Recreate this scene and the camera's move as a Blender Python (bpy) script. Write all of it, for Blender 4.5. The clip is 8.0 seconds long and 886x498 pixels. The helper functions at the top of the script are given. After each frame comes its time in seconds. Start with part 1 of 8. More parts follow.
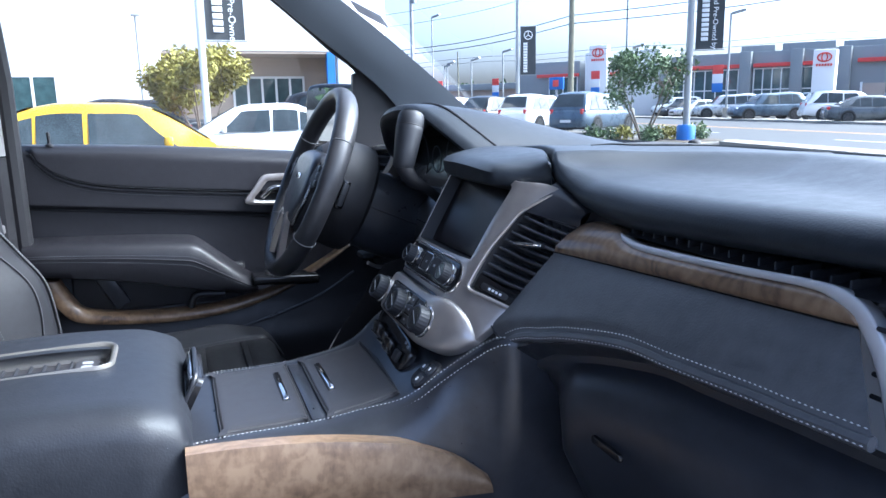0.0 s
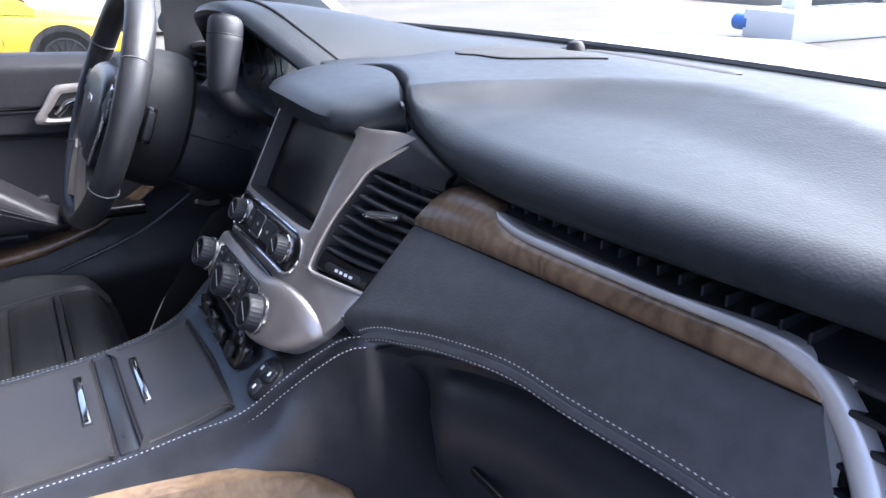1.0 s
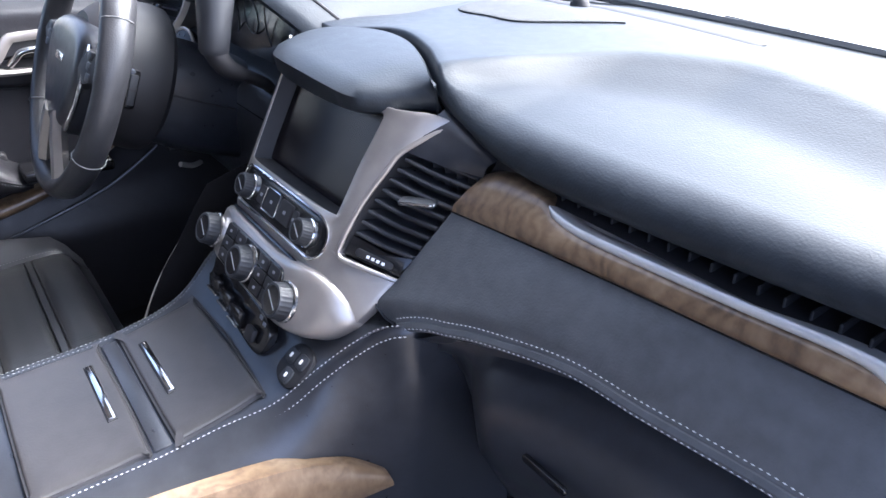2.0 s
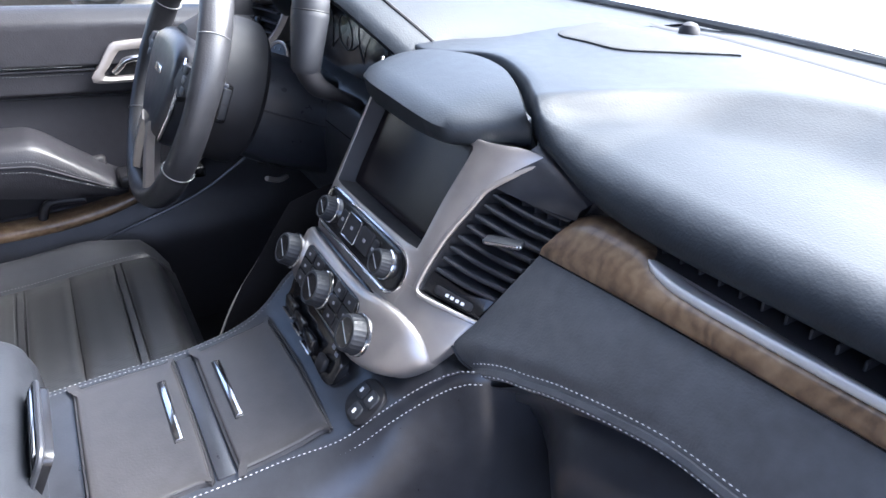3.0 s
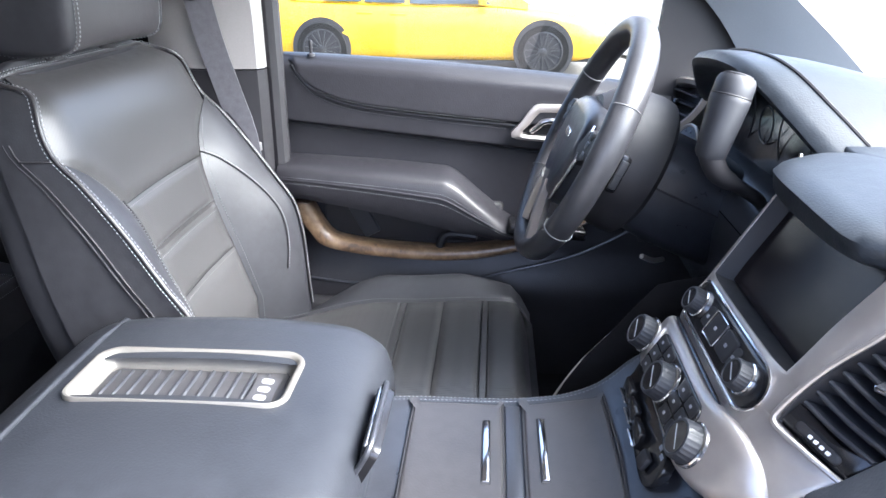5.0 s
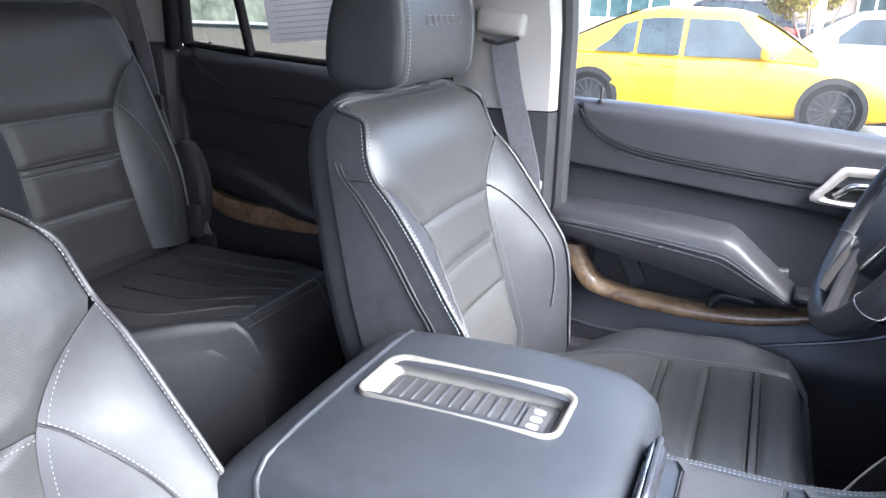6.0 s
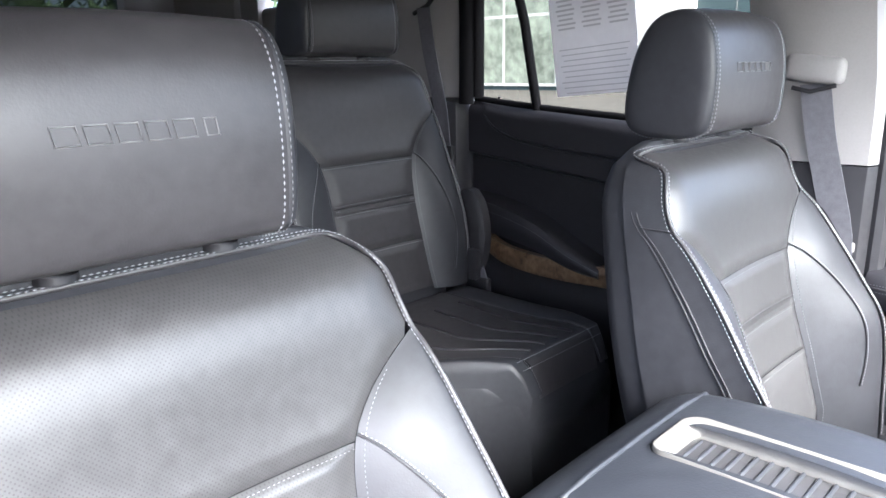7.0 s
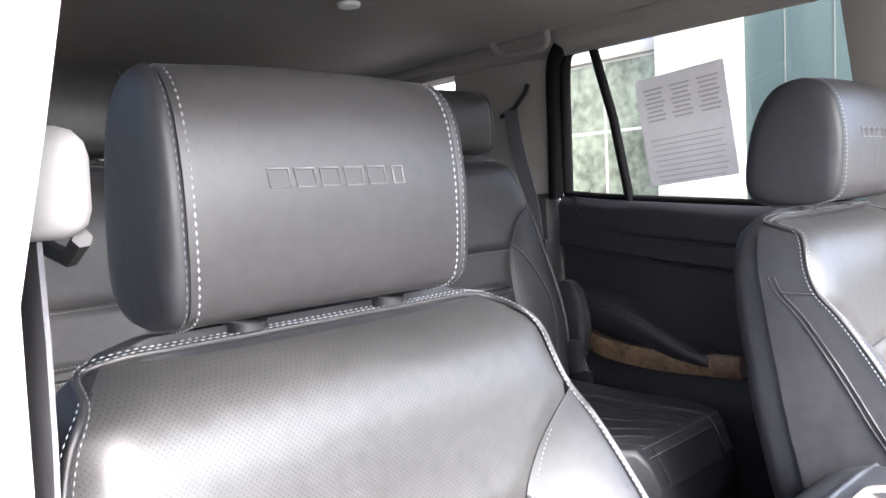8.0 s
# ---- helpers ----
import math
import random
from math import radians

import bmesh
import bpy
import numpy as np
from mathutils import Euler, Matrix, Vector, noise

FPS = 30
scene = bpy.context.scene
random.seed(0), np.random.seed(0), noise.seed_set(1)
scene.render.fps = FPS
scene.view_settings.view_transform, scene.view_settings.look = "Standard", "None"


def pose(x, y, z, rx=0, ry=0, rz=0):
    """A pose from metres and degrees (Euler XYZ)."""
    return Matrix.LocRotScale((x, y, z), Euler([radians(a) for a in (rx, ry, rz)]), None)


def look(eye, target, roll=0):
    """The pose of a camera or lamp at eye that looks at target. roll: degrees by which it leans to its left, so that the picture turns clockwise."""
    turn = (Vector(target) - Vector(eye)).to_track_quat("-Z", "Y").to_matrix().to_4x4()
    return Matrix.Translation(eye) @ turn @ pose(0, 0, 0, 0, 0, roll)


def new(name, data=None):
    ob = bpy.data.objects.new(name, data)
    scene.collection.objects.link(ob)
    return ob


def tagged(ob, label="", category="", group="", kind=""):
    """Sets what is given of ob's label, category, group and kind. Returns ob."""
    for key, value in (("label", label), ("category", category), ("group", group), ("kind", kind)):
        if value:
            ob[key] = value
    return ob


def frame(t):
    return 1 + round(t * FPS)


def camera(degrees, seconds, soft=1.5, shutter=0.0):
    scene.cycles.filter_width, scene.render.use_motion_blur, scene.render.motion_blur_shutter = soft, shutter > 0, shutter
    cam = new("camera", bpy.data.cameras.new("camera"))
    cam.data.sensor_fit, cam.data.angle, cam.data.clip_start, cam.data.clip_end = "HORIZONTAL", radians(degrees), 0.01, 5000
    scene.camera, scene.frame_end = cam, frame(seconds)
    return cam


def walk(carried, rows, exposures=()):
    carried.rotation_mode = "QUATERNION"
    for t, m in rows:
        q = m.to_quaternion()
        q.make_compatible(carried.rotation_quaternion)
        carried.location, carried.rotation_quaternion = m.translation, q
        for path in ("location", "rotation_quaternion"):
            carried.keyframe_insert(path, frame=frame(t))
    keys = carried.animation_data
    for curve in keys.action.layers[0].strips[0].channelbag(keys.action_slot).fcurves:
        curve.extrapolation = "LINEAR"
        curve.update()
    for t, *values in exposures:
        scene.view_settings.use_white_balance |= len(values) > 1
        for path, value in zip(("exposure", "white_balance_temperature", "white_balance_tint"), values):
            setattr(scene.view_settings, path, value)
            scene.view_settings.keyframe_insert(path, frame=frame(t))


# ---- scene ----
# ---- camera ----
cam = camera(63.43, 8.0, soft=1.5)
PATH = [  # seconds, x, y, z, turn about x, y, z
    (0.0, 0.9131, -0.2791, 1.3351, 78.74, 1.11, 69.58),
    (0.5, 0.8098, -0.2109, 1.3545, 74.54, 2.01, 63.19),
    (1.0, 0.7321, -0.16, 1.3989, 67.09, 1.98, 59.07),
    (2.3, 0.6388, -0.2226, 1.4546, 60.14, 1.02, 53.72),
    (2.5, 0.6296, -0.2169, 1.454, 60.35, 1.0, 55.5),
    (3.0, 0.6126, -0.1916, 1.4565, 61.43, 0.91, 61.38),
    (3.5, 0.6004, -0.1757, 1.4593, 62.95, 0.9, 67.9),
    (4.0, 0.5919, -0.171, 1.4622, 64.59, 0.65, 75.57),
    (4.2, 0.591, -0.1713, 1.4615, 65.24, 0.56, 79.27),
    (5.3, 0.6004, -0.1891, 1.4409, 68.76, -0.78, 99.76),
    (5.5, 0.6038, -0.2005, 1.4412, 69.4, -0.99, 103.79),
    (6.0, 0.6201, -0.23, 1.4404, 71.18, -0.93, 114.24),
    (6.5, 0.6368, -0.258, 1.4392, 73.07, -0.23, 124.74),
    (7.0, 0.6501, -0.2792, 1.4266, 75.63, 0.81, 134.14),
    (7.5, 0.6677, -0.294, 1.4011, 79.98, 1.94, 139.72),
    (8.0, 0.7328, -0.3416, 1.3696, 85.28, 3.09, 138.19),
]
walk(cam, [(t, pose(x, y, z, rx, ry, rz)) for t, x, y, z, rx, ry, rz in PATH],
     exposures=[(0.0, 3.15, 5000, 6), (0.5, 3.2, 5000, 7), (1.0, 3.5, 5500, 12), (2.4, 4.08, 5500, 10), (4.2, 4.1, 5600, 8), (5.5, 4.4, 5500, 8), (6.5, 4.5, 5450, 7), (8.0, 4.95, 5900, 10)])

# ---- daylight ----
SUN_AZ, SUN_EL = 13.0, 44.0  # degrees: azimuth clockwise from +y, height
world = bpy.data.worlds.new("sky")
scene.world = world
world.use_nodes = True
wn = world.node_tree.nodes
sky = wn.new("ShaderNodeTexSky")
sky.sky_type, sky.sun_disc = "NISHITA", False
sky.sun_elevation, sky.sun_rotation = radians(SUN_EL), radians(SUN_AZ)
sky.air_density, sky.dust_density, sky.ozone_density = 0.35, 7.0, 0.2
wn["Background"].inputs[1].default_value = 0.15
world.node_tree.links.new(sky.outputs[0], wn["Background"].inputs[0])
sun = new("sun", bpy.data.lights.new("sun", "SUN"))
sun.data.energy, sun.data.angle, sun.data.color = 0.32, radians(40.0), (1.0, 0.96, 0.90)
sd = Vector((math.sin(radians(SUN_AZ)) * math.cos(radians(SUN_EL)), math.cos(radians(SUN_AZ)) * math.cos(radians(SUN_EL)), math.sin(radians(SUN_EL))))
sun.matrix_world = look(sd * 60, (0, 0, 0))

# ---- helpers of this scene ----
def lerp(a, b, k):
    return a + (b - a) * k


def smooth(k):
    k = min(1.0, max(0.0, k))
    return k * k * (3 - 2 * k)


def curve(pts, n=8, loop=False):
    """Catmull-Rom through pts, n steps a span."""
    p = [Vector(q) for q in pts]
    m = len(p)
    out = []
    for i in range(m if loop else m - 1):
        a, b, c, d = (p[(i - 1) % m], p[i], p[(i + 1) % m], p[(i + 2) % m]) if loop else (p[max(i - 1, 0)], p[i], p[i + 1], p[min(i + 2, m - 1)])
        for k in range(n):
            t = k / n
            out.append(0.5 * (2 * b + (c - a) * t + (2 * a - 5 * b + 4 * c - d) * t * t + (3 * b - a - 3 * c + d) * t ** 3))
    if not loop:
        out.append(p[-1].copy())
    return out


def table_fn(rows):
    """A smooth function through rows of (x, value), held at both ends."""
    xs = [r[0] for r in rows]
    ys = [r[1] for r in rows]

    def f(x):
        if x <= xs[0]:
            return ys[0]
        if x >= xs[-1]:
            return ys[-1]
        i = max(k for k in range(len(xs) - 1) if xs[k] <= x)
        h = xs[i + 1] - xs[i]
        t = (x - xs[i]) / h
        m0 = (ys[i + 1] - ys[i - 1]) / (xs[i + 1] - xs[i - 1]) if i > 0 else (ys[1] - ys[0]) / (xs[1] - xs[0])
        m1 = (ys[i + 2] - ys[i]) / (xs[i + 2] - xs[i]) if i + 2 < len(xs) else (ys[-1] - ys[-2]) / (xs[-1] - xs[-2])
        return (2 * t ** 3 - 3 * t * t + 1) * ys[i] + (t ** 3 - 2 * t * t + t) * h * m0 + (-2 * t ** 3 + 3 * t * t) * ys[i + 1] + (t ** 3 - t * t) * h * m1
    return f


def resample(pts, n):
    """n + 1 points at even steps along a polyline."""
    p = [Vector(q) for q in pts]
    d = [0.0]
    for a, b in zip(p, p[1:]):
        d.append(d[-1] + (b - a).length)
    out, i = [], 0
    for k in range(n + 1):
        s = d[-1] * k / n
        while i < len(p) - 2 and d[i + 1] < s:
            i += 1
        h = d[i + 1] - d[i]
        out.append(p[i].lerp(p[i + 1], (s - d[i]) / h if h > 1e-9 else 0))
    return out


def length(pts):
    return sum((Vector(b) - Vector(a)).length for a, b in zip(pts, pts[1:]))


def grid(rows, loop=False, bm=None, close=False):
    """Faces over rows of points of equal count. loop: each row is a ring; close: the last row joins the first."""
    bm = bm or bmesh.new()
    v = [[bm.verts.new(p) for p in r] for r in rows]
    n = len(v[0])
    for i in range(len(v) if close else len(v) - 1):
        a, b = v[i], v[(i + 1) % len(v)]
        for j in range(n if loop else n - 1):
            k = (j + 1) % n
            try:
                bm.faces.new((a[j], a[k], b[k], b[j]))
            except ValueError:
                pass
    return bm


def caps(rows, bm):
    """Closes both ends of a loft of rings built by grid()."""
    bm.verts.ensure_lookup_table()
    n = len(rows[0])
    both = [[bm.verts[start + j] for j in range(n)] for start in (0, (len(rows) - 1) * n)]
    for ring in both:
        c = bm.verts.new(sum((v.co for v in ring), Vector()) / n)
        for j in range(n):
            bm.faces.new((ring[j], ring[(j + 1) % n], c))
    return bm


def lump(rows):
    return caps(rows, grid(rows, loop=True))


def tube(pts, r, sides=8, loop=False, bm=None, flat=1.0, up=None):
    """A round cord along pts; r may be a list. flat squeezes it along its up way."""
    p = [Vector(q) for q in pts]
    m = len(p)
    rows = []
    last = None
    for i in range(m):
        t = (p[(i + 1) % m] - p[(i - 1) % m]) if loop else (p[min(i + 1, m - 1)] - p[max(i - 1, 0)])
        t.normalize()
        u = Vector(up) if up else (last or Vector((0.13, 0.21, 0.97)))
        a = t.cross(u)
        if a.length < 1e-4:
            a = t.cross(Vector((1, 0, 0)))
        a.normalize()
        b = a.cross(t).normalized()
        last = b
        rr = r[i] if isinstance(r, (list, tuple)) else r
        rows.append([p[i] + a * rr * math.cos(2 * math.pi * k / sides) + b * rr * flat * math.sin(2 * math.pi * k / sides) for k in range(sides)])
    own = bm is None
    if loop:
        return grid(rows, loop=True, bm=bm, close=True)
    if own:
        return lump(rows)
    return grid(rows, loop=True, bm=bm)


def box(size, at=(0, 0, 0), bevel=0.0, seg=2, bm=None, m=None):
    """A box of that size about its centre, with rounded edges."""
    bm2 = bmesh.new()
    bmesh.ops.create_cube(bm2, size=1)
    bmesh.ops.scale(bm2, vec=size, verts=bm2.verts)
    if bevel:
        bmesh.ops.bevel(bm2, geom=bm2.edges[:], offset=bevel, segments=seg, affect="EDGES", profile=0.5)
    if m is not None:
        bmesh.ops.transform(bm2, matrix=m, verts=bm2.verts)
    bmesh.ops.translate(bm2, vec=at, verts=bm2.verts)
    if bm is None:
        return bm2
    return merge(bm, bm2)


def merge(bm, other):
    tmp = bpy.data.meshes.new("tmp")
    other.to_mesh(tmp)
    other.free()
    bm.from_mesh(tmp)
    bpy.data.meshes.remove(tmp)
    return bm


def plate(outline, thick, place=None, round_edge=0.0, seg=2):
    """A flat slab: outline in x, y; its top at z = 0, its bottom at -thick. place: a matrix or a function of a point."""
    n = len(outline)
    c = sum((Vector((p[0], p[1])) for p in outline), Vector((0, 0))) / n

    def inset(d):
        out = []
        for i in range(n):
            a, b, e = (Vector(outline[(i + k) % n][:2]) for k in (-1, 0, 1))
            t = (e - a)
            nn = Vector((t.y, -t.x))
            if nn.length < 1e-9:
                nn = b - c
            nn.normalize()
            if nn.dot(b - c) < 0 and d > 0:
                nn = nn
            out.append(b - nn * d)
        return out
    area = sum(outline[i][0] * outline[(i + 1) % n][1] - outline[(i + 1) % n][0] * outline[i][1] for i in range(n))
    sgn = 1 if area > 0 else -1
    rows = [[Vector((p[0], p[1], -thick)) for p in outline]]
    steps = seg if round_edge else 0
    for k in range(steps + 1):
        a = math.pi / 2 * k / steps if steps else 0
        d = round_edge * (1 - math.cos(a))
        z = -round_edge + round_edge * math.sin(a) if steps else 0.0
        rows.append([Vector((p.x, p.y, z)) for p in inset(sgn * d)])
    if place is not None and not isinstance(place, Matrix):
        mid = sum(rows[-1], Vector()) / n
        rows += [[mid.lerp(p, k) for p in rows[-1]] for k in (0.85, 0.7, 0.5, 0.3, 0.1)]
    bm = lump(rows)
    if place is not None:
        for v in bm.verts:
            v.co = place(v.co) if callable(place) and not isinstance(place, Matrix) else place @ v.co
    return bm


def rounded(w, h, r, n=5, cx=0.0, cy=0.0):
    """The outline of a rectangle with round corners."""
    out = []
    for sx, sy, a0 in ((1, 1, 0), (-1, 1, 90), (-1, -1, 180), (1, -1, 270)):
        for k in range(n + 1):
            a = radians(a0 + 90 * k / n)
            out.append((cx + sx * (w / 2 - r) + r * math.cos(a), cy + sy * (h / 2 - r) + r * math.sin(a)))
    return out


def lathe(profile, n=24, m=None, bm=None):
    """Turns (radius, height) rows about z."""
    rows = [[Vector((r * math.cos(2 * math.pi * k / n), r * math.sin(2 * math.pi * k / n), h)) for k in range(n)] for r, h in profile]
    b2 = lump(rows)
    if m is not None:
        bmesh.ops.transform(b2, matrix=m, verts=b2.verts)
    return merge(bm, b2) if bm else b2


def finish(name, bm, mat, sharp=35):
    bmesh.ops.recalc_face_normals(bm, faces=bm.faces)
    me = bpy.data.meshes.new(name)
    bm.to_mesh(me)
    bm.free()
    me.materials.append(mat)
    me.shade_smooth()
    if sharp:
        me.set_sharp_from_angle(angle=radians(sharp))
    return me


def part(name, bm, mat, parent=None, label="", sharp=35):
    """One mesh object under a thing or a part."""
    ob = new(name, finish(name, bm, mat, sharp))
    ob.parent = parent
    if parent is not None:
        ob.matrix_parent_inverse = Matrix.Identity(4)
    if label:
        tagged(ob, label)
    return ob


def thing(name, label, category, at=(0, 0, 0), group="", kind=""):
    ob = new(name)
    ob.empty_display_size = 0.05
    ob.location = at
    return tagged(ob, label, category, group, kind)


def single(name, bm, mat, label, category, group="", kind="", sharp=35):
    return tagged(part(name, bm, mat, None, "", sharp), label, category, group, kind)


def stitches(pts, on=0.0034, off=0.0015, r=0.0006, lift=None):
    """Thread dashes along a line."""
    n = max(2, int(length(pts) / (on + off)))
    p = resample(pts, n * 2)
    bm = bmesh.new()
    for i in range(n):
        a, b = p[2 * i], p[2 * i].lerp(p[2 * i + 2], on / (on + off))
        if lift:
            a, b = a + lift, b + lift
        m = (a + b) / 2
        d = (b - a)
        if d.length < 1e-6:
            continue
        q = d.to_track_quat("X", "Z").to_matrix().to_4x4()
        w = [bm.verts.new(Matrix.Translation(m) @ q @ Vector(c)) for c in ((-d.length / 2, 0, 0), (0, r, 0), (d.length / 2, 0, 0), (0, -r, 0), (0, 0, r * 1.2), (0, 0, -r))]
        for f in ((0, 1, 4), (1, 2, 4), (2, 3, 4), (3, 0, 4), (1, 0, 5), (2, 1, 5), (3, 2, 5), (0, 3, 5)):
            bm.faces.new([w[k] for k in f])
    return bm


# ---- materials ----
def material(name, color, rough=0.5, metal=0.0, coat=0.0, spec=0.5):
    m = bpy.data.materials.new(name)
    m.use_nodes = True
    b = m.node_tree.nodes["Principled BSDF"]
    b.inputs["Base Color"].default_value = (*color, 1)
    b.inputs["Roughness"].default_value = rough
    b.inputs["Metallic"].default_value = metal
    b.inputs["Coat Weight"].default_value = coat
    b.inputs["Specular IOR Level"].default_value = spec
    m.diffuse_color = (*color, 1)
    return m


def node(m, kind, **kw):
    n = m.node_tree.nodes.new(kind)
    for k, v in kw.items():
        n.inputs[k].default_value = v
    return n


def link(m, a, b):
    m.node_tree.links.new(a, b)


def coords(m, scale=(1, 1, 1), rot=(0, 0, 0)):
    c = node(m, "ShaderNodeTexCoord")
    p = node(m, "ShaderNodeMapping", Scale=scale, Rotation=rot)
    link(m, c.outputs["Object"], p.inputs[0])
    return p.outputs[0]


def ramp(m, fac, stops):
    r = node(m, "ShaderNodeValToRGB")
    while len(r.color_ramp.elements) < len(stops):
        r.color_ramp.elements.new(0.5)
    for e, (pos, c) in zip(r.color_ramp.elements, stops):
        e.position, e.color = pos, (*c, 1)
    link(m, fac, r.inputs[0])
    return r.outputs[0]


def vary(m, color, amount=0.25, scale=6.0, rough=None, rough_amp=0.08, fine=60.0):
    """Mottles the base colour and the gloss at two sizes."""
    b = m.node_tree.nodes["Principled BSDF"]
    co = coords(m)
    n1 = node(m, "ShaderNodeTexNoise", Scale=scale, Detail=4.0)
    n2 = node(m, "ShaderNodeTexNoise", Scale=fine, Detail=3.0)
    for n in (n1, n2):
        link(m, co, n.inputs["Vector"])
    mix = node(m, "ShaderNodeMath")
    mix.operation = "ADD"
    link(m, n1.outputs[0], mix.inputs[0])
    link(m, n2.outputs[0], mix.inputs[1])
    lo = tuple(max(0, c * (1 - amount)) for c in color)
    hi = tuple(min(1, c * (1 + amount)) for c in color)
    half = node(m, "ShaderNodeMath")
    half.operation = "MULTIPLY"
    half.inputs[1].default_value = 0.5
    link(m, mix.outputs[0], half.inputs[0])
    link(m, ramp(m, half.outputs[0], [(0.35, lo), (0.65, hi)]), b.inputs["Base Color"])
    if rough is not None:
        r = node(m, "ShaderNodeMapRange")
        r.inputs["From Min"].default_value, r.inputs["From Max"].default_value = 0.35, 0.65
        r.inputs["To Min"].default_value, r.inputs["To Max"].default_value = rough - rough_amp, rough + rough_amp
        link(m, half.outputs[0], r.inputs[0])
        link(m, r.outputs[0], b.inputs["Roughness"])
    return m


def bump(m, height, strength=0.3, distance=0.0005):
    b = m.node_tree.nodes["Principled BSDF"]
    n = node(m, "ShaderNodeBump", Strength=strength, Distance=distance)
    link(m, height, n.inputs["Height"])
    link(m, n.outputs[0], b.inputs["Normal"])
    return m


def leather(name, color, rough, grain=900.0, strength=0.10, wrinkle=0.4, spec=0.55, coat=0.0):
    m = vary(material(name, color, rough, spec=spec), color, 0.22, 5.0, rough, 0.06, 70.0)
    skin = m.node_tree.nodes["Principled BSDF"]
    skin.inputs["Coat Weight"].default_value, skin.inputs["Coat Roughness"].default_value = coat, 0.40
    co = coords(m)
    v = node(m, "ShaderNodeTexNoise", Scale=grain * 0.5, Detail=1.0)
    w = node(m, "ShaderNodeTexNoise", Scale=24.0, Detail=3.0)
    link(m, co, v.inputs["Vector"])
    link(m, co, w.inputs["Vector"])
    a = node(m, "ShaderNodeMath")
    a.operation = "MULTIPLY_ADD"
    a.inputs[1].default_value = wrinkle * 3
    link(m, w.outputs[0], a.inputs[0])
    link(m, v.outputs[0], a.inputs[2])
    return bump(m, a.outputs[0], strength, 0.001)


def perforated(name, color, rough):
    """Leather with a lattice of punched holes."""
    m = leather(name, color, rough, 1000.0, 0.08)
    b = m.node_tree.nodes["Principled BSDF"]
    co = coords(m, (330, 330, 330), (0, radians(45), 0))
    v = node(m, "ShaderNodeTexVoronoi", Scale=1.0, Randomness=0.0)
    v.voronoi_dimensions = "2D"
    s = node(m, "ShaderNodeSeparateXYZ")
    c = node(m, "ShaderNodeCombineXYZ")
    link(m, co, s.inputs[0])
    link(m, s.outputs[0], c.inputs[0])
    link(m, s.outputs[2], c.inputs[1])
    link(m, c.outputs[0], v.inputs["Vector"])
    hole = ramp(m, v.outputs["Distance"], [(0.16, (0.5, 0.5, 0.5)), (0.27, (1, 1, 1))])
    old = b.inputs["Base Color"].links[0].from_socket
    mul = node(m, "ShaderNodeMix")
    mul.data_type, mul.blend_type = "RGBA", "MULTIPLY"
    mul.inputs["Factor"].default_value = 1.0
    link(m, old, mul.inputs["A"])
    link(m, hole, mul.inputs["B"])
    link(m, mul.outputs["Result"], b.inputs["Base Color"])
    return m


def burl(name):
    """Brown figured wood veneer under a satin lacquer."""
    m = material(name, (0.16, 0.09, 0.045), 0.32, coat=0.25)
    b = m.node_tree.nodes["Principled BSDF"]
    co = coords(m, (1, 1, 1))
    w = node(m, "ShaderNodeTexNoise", Scale=14.0, Detail=5.0, Distortion=1.4)
    link(m, co, w.inputs["Vector"])
    wave = node(m, "ShaderNodeTexWave", Scale=22.0, Distortion=12.0, Detail=6.0)
    wave.inputs["Detail Scale"].default_value = 1.6
    link(m, co, wave.inputs["Vector"])
    grain = node(m, "ShaderNodeTexNoise", Scale=220.0, Detail=2.0)
    link(m, coords(m, (1, 1, 0.2)), grain.inputs["Vector"])
    a = node(m, "ShaderNodeMath")
    a.operation = "MULTIPLY_ADD"
    a.inputs[1].default_value = 0.16
    link(m, wave.outputs["Fac"], a.inputs[0])
    link(m, w.outputs[0], a.inputs[2])
    a2 = node(m, "ShaderNodeMath")
    a2.operation = "MULTIPLY_ADD"
    a2.inputs[1].default_value = 0.22
    link(m, grain.outputs[0], a2.inputs[0])
    link(m, a.outputs[0], a2.inputs[2])
    link(m, ramp(m, a2.outputs[0], [(0.42, (0.045, 0.028, 0.018)), (0.58, (0.11, 0.072, 0.042)), (0.72, (0.15, 0.10, 0.058)), (0.9, (0.20, 0.14, 0.085))]), b.inputs["Base Color"])
    return m


